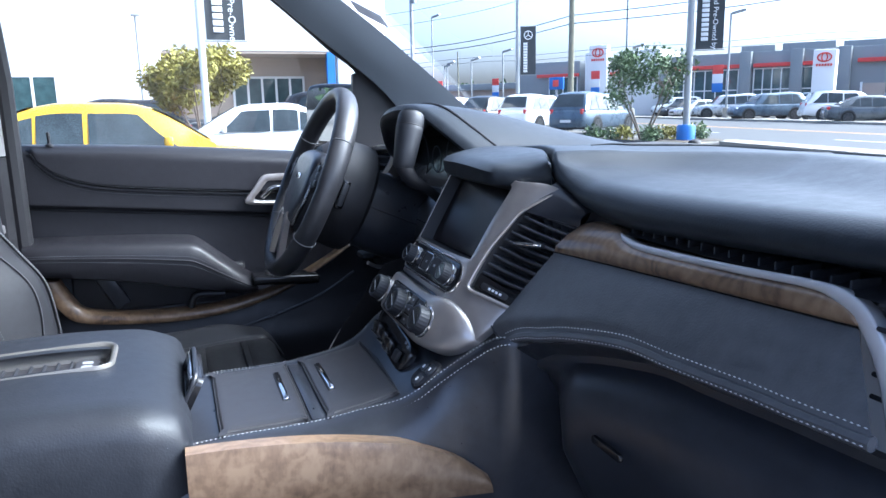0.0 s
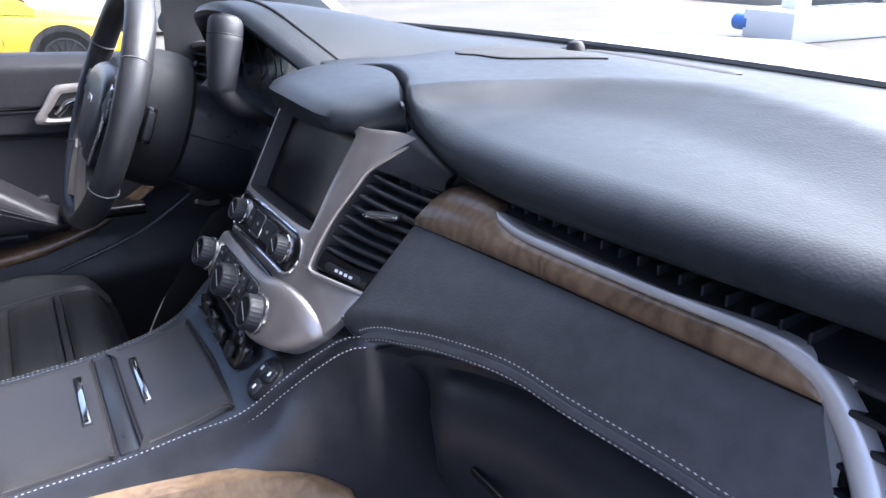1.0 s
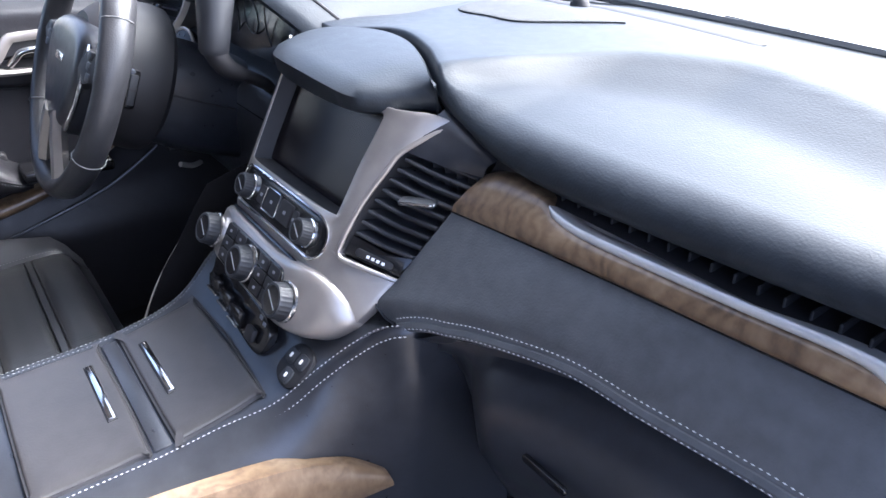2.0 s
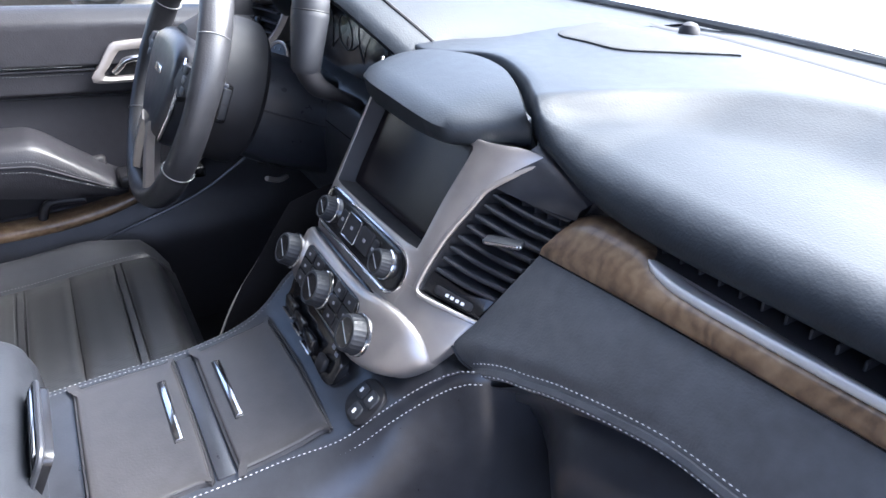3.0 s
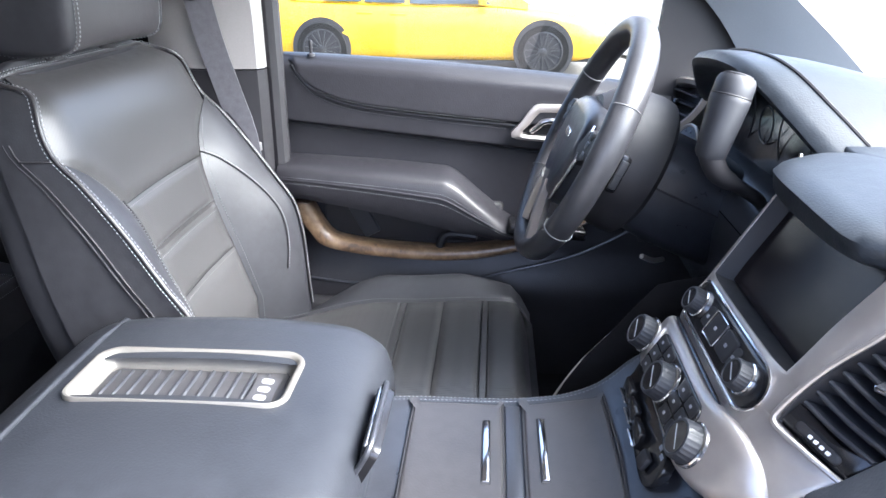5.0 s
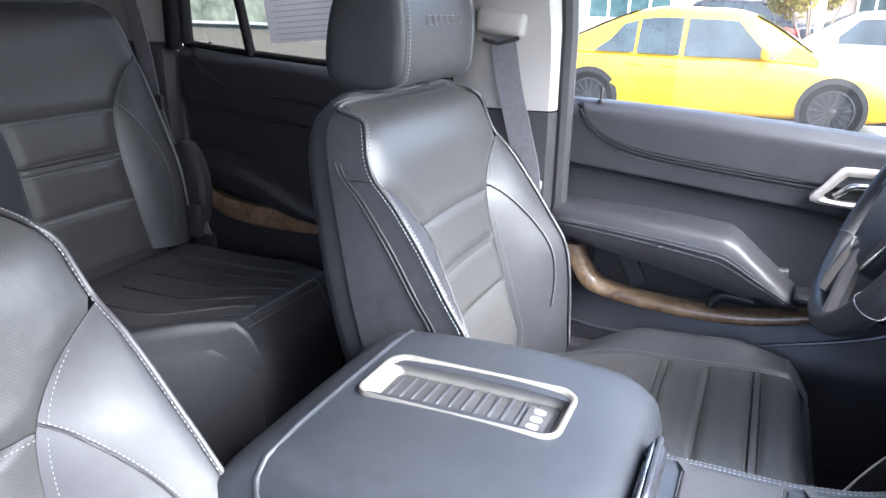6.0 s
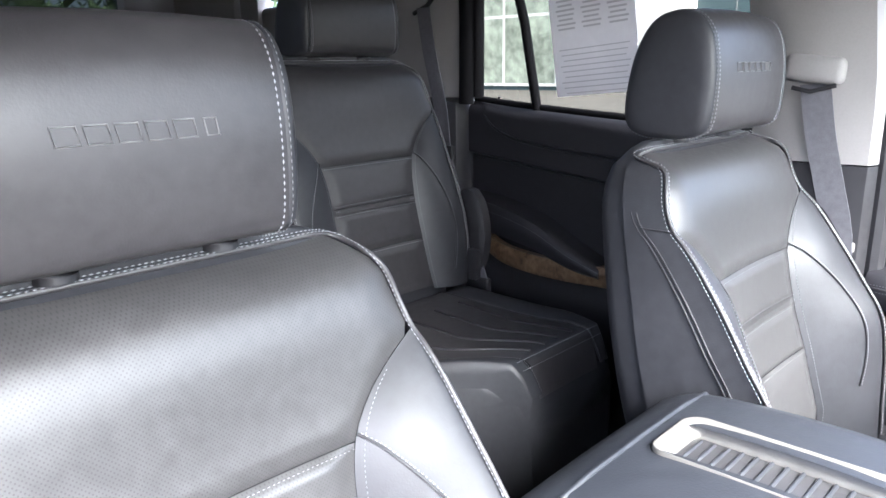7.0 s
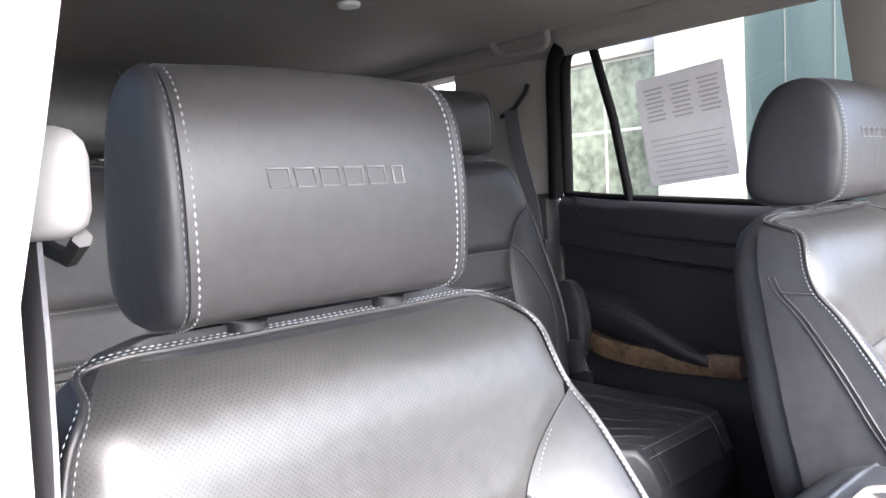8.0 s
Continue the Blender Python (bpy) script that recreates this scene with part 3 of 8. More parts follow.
# instrument binnacle behind the wheel
rows = []
for k in range(25):
    x = lerp(-0.60, -0.115, k / 24)
    rows.append([Vector((x, yf(x) + 0.09, zf(x) - 0.03)), Vector((x, 0.235, zf(x) - 0.06)), Vector((x, 0.215, 1.17)), Vector((x, 0.15, 1.145)), Vector((x, 0.13, 1.13))])
dpart("instrument_binnacle", grid(rows), SHADE_BLACK)
dpart("instrument_glass", plate(rounded(0.34, 0.12, 0.05), 0.004, Matrix.Translation((-0.40, 0.205, 1.235)) @ Matrix.Rotation(radians(72), 4, "X"), 0.001), GLOSS_BLACK)
for x, r in ((-0.50, 0.05), (-0.30, 0.05), (-0.40, 0.025)):
    dpart("gauge_ring", tube([(x + r * math.cos(a), 0.195 - 0.0 * r, 1.235 + r * math.sin(a)) for a in np.linspace(0, 2 * math.pi, 28, endpoint=False)], 0.0013, 6, loop=True), RUBBER)
dpart("cluster_edge", tube(curve([(-0.135, 0.135, 1.262), (-0.128, 0.13, 1.235), (-0.135, 0.13, 1.205)]), 0.0022, 6), CHROME)

# lower dash on the driver's side
rows = []
for k in range(31):
    x = lerp(-0.74, -0.08, k / 30)
    rows.append([Vector((x, y, z)) for y, z in ((0.24, 1.20), (0.17, 1.175), (0.135, 1.15), (0.125, 1.10), (0.13, 1.03), (0.15, 0.97), (0.19, 0.93), (0.30, 0.90), (0.45, 0.90))])
dpart("knee_panel", grid(rows), TRIM_BLACK, sharp=60)

# passenger side leather panel, from the wood strip down to the stitched fold
ptop = resample(curve([(0.192, 0.124, 1.166), (0.30, 0.134, 1.170), (0.45, 0.145, 1.175), (0.567, 0.153, 1.179)], 8), 60)
pbot = resample(curve([(0.188, 0.064, 1.069), (0.206, 0.068, 1.079), (0.225, 0.074, 1.086), (0.245, 0.079, 1.0905), (0.285, 0.088, 1.1015), (0.365, 0.102, 1.1155), (0.43, 0.107, 1.1175), (0.51, 0.114, 1.1205), (0.55, 0.116, 1.1215), (0.61, 0.120, 1.1235)], 8), 60)
pleft = resample(curve([(0.192, 0.124, 1.166), (0.180, 0.098, 1.131), (0.167, 0.076, 1.098), (0.158, 0.060, 1.077), (0.170, 0.062, 1.067), (0.188, 0.064, 1.069)], 6), 24)


def fill_panel(left, top, bottom, bulge=0.004):
    """A gently crowned surface from its left, top and bottom edges."""
    out = []
    n = len(top) - 1
    m = len(left) - 1
    for i in range(n + 1):
        k = i / n
        row = []
        for j in range(m + 1):
            h = j / m
            base = top[i].lerp(bottom[i], h)
            off = (left[j] - left[0].lerp(left[-1], h)) * (1 - k) ** 3
            row.append(base + off + Vector((0, -0.7, 0.7)) * bulge * math.sin(math.pi * h) * math.sin(math.pi * min(1, k * 1.0)))
        out.append(row)
    return out


fp = fill_panel(pleft, ptop, pbot)
dpart("leather_panel", grid(fp), PANEL, label="black leather panel with light stitching", sharp=60)
dpart("fold_welt", tube([p + Vector((0, 0.0015, -0.0055)) for p in pbot], 0.0056, 8), PANEL)
inward = Vector((0, -0.0035, 0.0038))
dpart("stitching", stitches([p + inward + Vector((0, 0.002, 0.0015)) for p in pbot]), PALE_THREAD, label="light grey thread")
dpart("stitching", stitches([p + Vector((0, -0.0042, -0.0065)) for p in pbot]), PALE_THREAD, label="light grey thread")

dpart("panel_joint", tube(curve([(0.158, 0.0585, 1.076), (0.170, 0.0610, 1.066), (0.188, 0.0625, 1.067), (0.205, 0.068, 1.062)], 5), 0.0011, 6), RUBBER, label="thin seam between two skins")

# glove box and knee area below the fold
rows = []
for k in range(41):
    x = lerp(0.165, 0.72, k / 40)
    b = pbot[min(60, max(0, int((x - 0.200) / 0.41 * 60)))]
    sh = smooth((x - 0.18) / 0.12)
    yb, zb = b.y, b.z
    rows.append([Vector((x, y, z)) for y, z in ((yb + 0.004, zb - 0.008), (yb + 0.018, zb - 0.018), (yb + 0.030, zb - 0.026), (yb + 0.030, zb - 0.034), (lerp(yb + 0.05, yb + 0.012, sh), zb - 0.045), (lerp(yb + 0.07, yb - 0.004, sh), zb - 0.075), (lerp(yb + 0.09, yb - 0.002, sh), zb - 0.13), (lerp(yb + 0.13, yb + 0.03, sh), zb - 0.20), (yb + 0.12, zb - 0.27), (yb + 0.30, zb - 0.30), (yb + 0.4, zb - 0.5))])
dpart("glove_box", grid(rows), TRIM_BLACK, label="dark moulded glove box", sharp=50)
dpart("lock_light", plate(rounded(0.05, 0.008, 0.003), 0.004, Matrix.Translation((0.36, 0.088, 1.005)) @ Matrix.Rotation(radians(90), 4, "X"), 0.001), GLOSS_BLACK)

# wood strip and silver strip
wtop = resample(curve([(0.206, 0.162, 1.200), (0.225, 0.163, 1.2045), (0.270, 0.159, 1.2045), (0.286, 0.156, 1.201), (0.300, 0.152, 1.1945), (0.34, 0.150, 1.1905), (0.45, 0.155, 1.1935), (0.535, 0.158, 1.1965), (0.558, 0.158, 1.190), (0.567, 0.157, 1.180)], 6), 60)
wbot = [p + Vector((0, 0.0, 0.0012)) for p in ptop]
rings_ = []
for p, q in zip(wtop, wbot):
    d = (q - p)
    o = Vector((0, -0.006, 0.0035))
    rings_.append([p + Vector((0, 0.012, -0.004)), p, p.lerp(q, 0.12) + o * 0.75, p.lerp(q, 0.5) + o, p.lerp(q, 0.88) + o * 0.7, q, q + Vector((0, 0.012, -0.004))])
dpart("wood_strip", lump(rings_), WOOD, label="brown figured wood veneer", sharp=60)
dpart("wood_shadow_gap", tube([p + Vector((0, 0.001, 0)) for p in ptop], 0.0016, 6), GLOSS_BLACK)
so = resample(curve([(0.288, 0.1515, 1.2005), (0.300, 0.150, 1.1978), (0.335, 0.149, 1.1960), (0.45, 0.1535, 1.1995), (0.525, 0.1565, 1.2035), (0.556, 0.157, 1.2010), (0.578, 0.155, 1.187), (0.602, 0.151, 1.157), (0.622, 0.140, 1.122), (0.63, 0.133, 1.10)], 8), 70)
si = resample(curve([(0.290, 0.148, 1.199), (0.300, 0.1455, 1.1935), (0.335, 0.1445, 1.1905), (0.45, 0.1490, 1.1942), (0.525, 0.1520, 1.1978), (0.549, 0.152, 1.1925), (0.566, 0.153, 1.181), (0.589, 0.147, 1.152), (0.608, 0.136, 1.119), (0.616, 0.130, 1.099)], 8), 70)
rings_ = []
for p, q in zip(so, si):
    o = Vector((0, -0.0022, 0.0026))
    rings_.append([p + Vector((0, 0.012, -0.003)), p, p.lerp(q, 0.08) + o * 0.5, p.lerp(q, 0.25) + o * 0.9, p.lerp(q, 0.6) + o, p.lerp(q, 0.9) + o * 0.6, q, q + Vector((0, 0.012, -0.003))])
dpart("silver_strip", lump(rings_), STRIP, label="satin silver strip", sharp=60)
dpart("panel_end_bead", tube(curve([(0.565, 0.1545, 1.178), (0.577, 0.1445, 1.148), (0.594, 0.1245, 1.112)]), 0.0018, 8), SILVER)
# slim vent above the strip
rows = [[Vector((x, 0.155, 1.200)), Vector((x, 0.215, 1.203)), Vector((x, 0.215, 1.225)), Vector((x, 0.18, 1.225))] for x in np.linspace(0.255, 0.70, 20)]
dpart("slim_vent", grid(rows), SOFT_BLACK)
for k in range(16):
    x = 0.285 + k * 0.0175
    dpart("vent_rib", box((0.0022, 0.03, 0.008), (x, 0.180, 1.2035), 0.0008, 1), SOFT_BLACK)
# outer passenger vent
rows = [[Vector((x, 0.15 + 0.04 * (j % 2 == 0), 1.12 + 0.011 * j)) for j in range(9)] for x in (0.57, 0.60, 0.64, 0.70)]
ov = dpart("outer_vent", grid([[Vector((x, 0.20, z)) for z in (1.10, 1.16, 1.21)] for x in (0.56, 0.63, 0.71)]), SOFT_BLACK)
for k in range(5):
    dpart("vent_slat", box((0.13, 0.035, 0.0035), (0.645, 0.168, 1.128 + 0.016 * k), 0.001, 1, m=Matrix.Rotation(radians(-25), 4, "X")), SOFT_BLACK, ov)

# ---- centre stack: frame u across, s up the sloped face, h out of it ----
stack = thing("centre_stack", "satin silver centre stack with screen, radio and climate knobs", "centre stack", (0, 0.056, 1.147))


def face(u, s, h=0.0, wrap=True):
    """A place on the sloped face, whose flanks bend forward."""
    d = 6.5 * max(0.0, abs(u) - 0.08) ** 2 if wrap else 0.0
    h = h - d
    return Vector((u, 0.5 * s - 0.866 * h, 0.866 * s + 0.5 * h))


FACE = Matrix(((1, 0, 0, 0), (0, 0.5, -0.866, 0), (0, 0.866, 0.5, 0), (0, 0, 0, 1)))


def on_face(v):
    return face(v.x, v.y, v.z)


def spart(name, bm, mat, parent=None, label="", sharp=35):
    return part(name, bm, mat, parent or stack, label, sharp)


def band(inner, outer, n, place, depth, crown=0.0, steps=5):
    """A frame between two closed outlines, with rolled edges going back by depth."""
    a = resample(list(inner) + [inner[0]], n)[:-1]
    b = resample(list(outer) + [outer[0]], n)[:-1]
    prof = [(0.0, -depth), (0.0, -0.002), (0.02, -0.0004)] + [(k / steps, crown * math.sin(math.pi * k / steps)) for k in range(1, steps)] + [(0.98, -0.0004), (1.0, -0.002), (1.0, -depth)]
    rows_ = []
    for k, h in prof:
        rows_.append([place(Vector((lerp(p.x, q.x, k), lerp(p.y, q.y, k), h))) for p, q in zip(a, b)])
    return grid(rows_, loop=True)


recess = [Vector((x, s, 0)) for x, s in ((-0.004, 0.106), (-0.09, 0.107), (-0.109, 0.104), (-0.1095, 0.094), (-0.105, 0.045), (-0.1005, 0.003), (-0.095, -0.003), (-0.04, -0.004), (0.04, -0.003), (0.090, -0.001), (0.0965, 0.004), (0.099, 0.05), (0.104, 0.098), (0.102, 0.105), (0.07, 0.106))]
outer = [Vector((x, s, 0)) for x, s in ((-0.004, 0.113), (-0.10, 0.114), (-0.128, 0.108), (-0.131, 0.094), (-0.126, 0.04), (-0.117, -0.005), (-0.107, -0.055), (-0.06, -0.066), (0.05, -0.066), (0.106, -0.062), (0.112, -0.032), (0.1165, 0.02), (0.126, 0.058), (0.1305, 0.0765), (0.141, 0.095), (0.153, 0.112), (0.163, 0.1215), (0.153, 0.1235), (0.142, 0.1225), (0.122, 0.1155), (0.10, 0.113))]
rr_ = resample(curve(recess, 6, True) + [recess[0]], 140)[:-1]
ro_ = resample(curve(outer, 6, True) + [outer[0]], 140)[:-1]
spart("bezel", band(rr_, ro_, 140, on_face, 0.012, 0.001), SILVER, label="satin silver bezel")
# flank plate below the vent, running out to a point
spart("bezel_tip", plate([(0.098, -0.030), (0.116, -0.033), (0.163, -0.0325), (0.1655, -0.035), (0.156, -0.066), (0.148, -0.090), (0.10, -0.075)], 0.01, lambda v: on_face(v + Vector((0, 0, 0.0005))), 0.0015), SILVER)
# vent edge bead
spart("vent_bead", tube([on_face(Vector((x, s, 0.001))) for x, s in [(p.x, p.y) for p in curve([(0.168, -0.0315, 0), (0.14, -0.0335, 0), (0.118, -0.034, 0), (0.1145, -0.02, 0), (0.1185, 0.02, 0), (0.1275, 0.058, 0), (0.132, 0.0765, 0), (0.1425, 0.095, 0), (0.154, 0.1115, 0), (0.165, 0.122, 0)], 8)]], 0.0025, 8), SILVER)
# screen recess walls and glass
back = [Vector((p.x * 0.90, p.y * 0.90 + 0.006, -0.026)) for p in rr_]
spart("screen_recess", grid([[on_face(p + Vector((0, 0, -0.001))) for p in rr_], [face(p.x * 0.95, p.y * 0.97 + 0.002, -0.014, False) for p in rr_], [face(p.x, p.y, p.z, False) for p in back]], loop=True), SOFT_BLACK)
spart("screen", plate(rounded(0.192, 0.112, 0.006, cx=0.0, cy=0.058), 0.006, lambda v: face(v.x, v.y, v.z - 0.020, False), 0.001), SCREEN, label="dark glossy touch screen, switched off")
# radio row
spart("radio_plate", plate(rounded(0.196, 0.040, 0.018, cx=0.0, cy=-0.031), 0.008, lambda v: on_face(v + Vector((0, 0, 0.0022))), 0.0015), GLOSS_BLACK, label="gloss black radio panel")
spart("radio_rim", tube([on_face(Vector((x, y, 0.002))) for x, y in rounded(0.200, 0.044, 0.02, cx=0.0, cy=-0.031)], 0.0016, 6, loop=True), CHROME)
for x, w in ((-0.039, 0.016), (-0.014, 0.030), (0.018, 0.028), (0.039, 0.010)):
    spart("radio_key", plate(rounded(w, 0.020 if w < 0.02 else 0.024, 0.003, cx=x, cy=-0.030), 0.004, lambda v: on_face(v + Vector((0, 0, 0.0045))), 0.001), SOFT_BLACK)
    spart("key_mark", plate(rounded(0.005, 0.0035, 0.001, cx=x, cy=-0.030), 0.001, lambda v: on_face(v + Vector((0, 0, 0.005)))), GREY_PRINT)
spart("key_frame", tube([on_face(Vector((x, y, 0.0048))) for x, y in rounded(0.032, 0.026, 0.003, cx=-0.014, cy=-0.030)], 0.0008, 6, loop=True), CHROME)


def knob(u, s, r, h, base):
    """A ribbed rotary knob with a chrome collar."""
    m = Matrix.Translation(face(u, s, base)) @ FACE
    k = spart("knob", bmesh.new(), RUBBER)
    n = 72
    rows_ = []
    for rad, z, rib in ((r * 1.0, 0, 0), (r * 1.0, h * 0.25, 1), (r * 0.97, h * 0.85, 1), (r * 0.90, h, 0), (r * 0.80, h * 1.02, 0), (r * 0.76, h * 0.97, 0), (r * 0.1, h * 0.96, 0)):
        rows_.append([m @ Vector(((rad - (0.0011 if rib and i % 3 == 0 else 0)) * math.cos(2 * math.pi * i / n), (rad - (0.0011 if rib and i % 3 == 0 else 0)) * math.sin(2 * math.pi * i / n), z)) for i in range(n)])
    old = k.data
    k.data = finish("knob", lump(rows_), RUBBER, 50)
    bpy.data.meshes.remove(old)
    tagged(k, "ribbed grey rotary knob with a chrome collar")
    part("collar", lathe([(r * 1.12, -0.001), (r * 1.12, 0.0018), (r * 1.05, 0.003), (r * 1.0, 0.002)], 36, m), CHROME, k)
    part("cap", lathe([(r * 0.79, h * 0.955), (r * 0.76, h * 0.985), (r * 0.1, h * 0.99)], 36, m), GLOSS_BLACK, k)
    part("pointer", box((r * 1.3, 0.0008, 0.0006), (0, 0, 0), m=m @ Matrix.Translation((0, 0, h * 1.0)) @ Matrix.Rotation(radians(-30), 4, "Z")), GREY_PRINT, k)
    return k


for u in (-0.070, 0.070):
    knob(u, -0.031, 0.0135, 0.014, 0.003)
# climate pod, a swelling silver body
pod_o = resample(curve([(x, y, 0) for x, y in ((0.02, -0.0655), (-0.06, -0.063), (-0.105, -0.066), (-0.118, -0.085), (-0.112, -0.108), (-0.095, -0.122), (-0.05, -0.125), (0.02, -0.126), (0.07, -0.128), (0.108, -0.124), (0.131, -0.114), (0.146, -0.096), (0.1495, -0.084), (0.134, -0.0665), (0.108, -0.0575), (0.07, -0.0615))], 6, True), 90)[:-1]
rows_ = []
cen = Vector((0.012, -0.1, 0))
for k, h in ((1.0, -0.014), (1.0, 0.0005), (0.985, 0.0045), (0.95, 0.0075), (0.88, 0.0095), (0.7, 0.0105), (0.4, 0.0108), (0.1, 0.011)):
    rows_.append([on_face(Vector((lerp(cen.x, p.x, k), lerp(cen.y, p.y, k), h))) for p in pod_o])
spart("climate_pod", lump(rows_), SILVER, label="rounded satin silver climate panel", sharp=60)
spart("pod_gap", tube([on_face(Vector((x, y, 0.004))) for x, y in ((-0.085, -0.0605), (0.0, -0.0615), (0.06, -0.0625), (0.095, -0.065))], 0.0022, 6, flat=0.8), GLOSS_BLACK)
spart("climate_plate", plate(rounded(0.142, 0.046, 0.010, cx=0.0, cy=-0.097), 0.006, lambda v: on_face(v + Vector((0, 0, 0.0125))), 0.001), GLOSS_BLACK, label="gloss black climate key panel")
for i in range(4):
    for j in range(3):
        x = (-0.056, -0.030, 0.030, 0.056)[i]
        spart("climate_key", plate(rounded(0.022, 0.0125, 0.002, cx=x, cy=-0.0825 - 0.0145 * j), 0.003, lambda v: on_face(v + Vector((0, 0, 0.0140))), 0.0008), SOFT_BLACK)
        spart("key_mark", plate(rounded(0.0045, 0.003, 0.001, cx=x, cy=-0.0825 - 0.0145 * j), 0.001, lambda v: on_face(v + Vector((0, 0, 0.0144)))), GREY_PRINT)
for u, s in ((-0.098, -0.0975), (0.002, -0.097), (0.094, -0.0965)):
    knob(u, s, 0.0185 if u else 0.0165, 0.016, 0.0125 if not u else 0.0115 + (0.002 if u < 0 else 0.004))
# switch tray under the pod
spart("switch_tray", plate([(p.x, p.y) for p in curve([(-0.085, -0.122, 0), (-0.092, -0.140, 0), (-0.08, -0.158, 0), (0.02, -0.172, 0), (0.06, -0.172, 0), (0.07, -0.155, 0), (0.06, -0.136, 0), (0.0, -0.128, 0)], 5, True)], 0.01, lambda v: face(v.x, v.y, v.z + 0.001, False), 0.002), GLOSS_BLACK)
for k in range(3):
    x = -0.062 + 0.033 * k
    spart("toggle_switch", box((0.029, 0.020, 0.008), (0, 0, 0), 0.0025, m=Matrix.Translation(face(x, -0.150 - 0.003 * k, 0.005, False)) @ FACE @ Matrix.Rotation(radians(18), 4, "X")), GLOSS_BLACK, label="black switch with a chrome edge")
    spart("switch_edge", box((0.028, 0.0025, 0.003), (0, 0, 0), 0.001, 1, m=Matrix.Translation(face(x, -0.158 - 0.003 * k, 0.008, False)) @ FACE), CHROME)
spart("socket_cover", box((0.018, 0.016, 0.007), (0, 0, 0), 0.003, m=Matrix.Translation(face(0.042, -0.158, 0.005, False)) @ FACE), SOFT_BLACK)
for u, s in ((0.045, -0.137), (0.055, -0.140)):
    spart("key_mark", box((0.006, 0.004, 0.0008), m=Matrix.Translation(face(u, s, 0.0018, False)) @ FACE), GREY_PRINT)

# side vent between the stack and the passenger panel
vent = thing("side_air_vent", "black slatted air vent beside the silver centre stack", "air vent", (0.16, 0.11, 1.16))
V0 = Vector((-0.16, -0.11, -1.16))
S0 = Vector((0, 0.056, 1.147))
vl = resample(curve([S0 + on_face(Vector((x, s, -0.001))) for x, s in ((0.116, -0.032), (0.1155, -0.015), (0.119, 0.02), (0.1275, 0.058), (0.132, 0.0765), (0.1425, 0.095), (0.154, 0.111))], 6), 20)
vr = resample(curve([(0.168, 0.080, 1.1005), (0.180, 0.104, 1.132), (0.191, 0.128, 1.165), (0.200, 0.146, 1.188), (0.209, 0.158, 1.208), (0.205, 0.162, 1.222)], 6), 20)


def vpart(name, bm, mat, parent=None, label="", sharp=35):
    bmesh.ops.translate(bm, vec=V0, verts=bm.verts)
    return part(name, bm, mat, parent or vent, label, sharp)


vpart("vent_well", grid([[a + Vector((0, 0.002, 0)), a + Vector((0.004, 0.04, -0.01)), a.lerp(b, 0.5) + Vector((0, 0.045, -0.01)), b + Vector((-0.003, 0.04, -0.01)), b + Vector((0, 0.002, 0))] for a, b in zip(vl, vr)]), SOFT_BLACK)
for k in range(9):
    i = 3 + k * 1.55
    a, b = (Vector(e[int(i)]).lerp(e[int(i) + 1], i - int(i)) for e in (vl, vr))
    d = (b - a)
    a, b = a + d * 0.07 + Vector((0, 0.010, -0.001)), b - d * 0.06 + Vector((0, 0.010, -0.001))
    mid = a.lerp(b, 0.5) + Vector((0, -0.003, 0.0005))
    rows_ = []
    for p in resample(curve([a, mid, b], 5), 8):
        rows_.append([p + Vector((0, -0.0065, 0.0030)), p + Vector((0, -0.0082, 0.0018)), p + Vector((0, -0.0078, -0.0004)), p + Vector((0, 0.010, -0.0045)), p + Vector((0, 0.011, -0.0020))])
    vpart("slat", lump(rows_), TRIM_BLACK)
for k in range(4):
    p = vl[14].lerp(vr[14], 0.35 + 0.16 * k) + Vector((0.0, 0.016, -0.004))
    vpart("vane", box((0.0016, 0.012, 0.022), p, 0.0005, 1), SOFT_BLACK)
bl = resample([vl[15], vl[15].lerp(vr[16], 0.5) + Vector((0, -0.004, 0.001)), vr[16]], 8)
bu = resample(curve([(0.143, 0.158, 1.244), (0.165, 0.155, 1.235), (0.190, 0.153, 1.224), (0.213, 0.153, 1.212)], 4), 8)
vpart("vent_brow", grid([[p + Vector((0, 0.012, -0.006)) for p in bl]] + [[p.lerp(q, k) + Vector((0, -0.003, 0.002)) * math.sin(math.pi * k) for p, q in zip(bl, bu)] for k in (0, 0.15, 0.4, 0.7, 1.0)] + [[q + Vector((0, 0.02, 0.004)) for q in bu]]), TRIM_BLACK)
tabm = Matrix.Translation((0.1675, 0.1045, 1.1720)) @ Matrix.Rotation(radians(38), 4, "Z") @ Matrix.Rotation(radians(-8), 4, "X")
tab = vpart("vent_tab", box((0.034, 0.017, 0.005), (0, 0, 0), 0.0022, m=tabm), RUBBER, label="small flow control tab with a bright edge")
vpart("tab_edge", tube([tabm @ Vector(p) for p in ((-0.0165, 0.002, 0.0005), (-0.0165, -0.006, 0.0005), (-0.013, -0.0085, 0.0005), (0.013, -0.0085, 0.0005), (0.0165, -0.006, 0.0005))], 0.0011, 6), CHROME, tab)
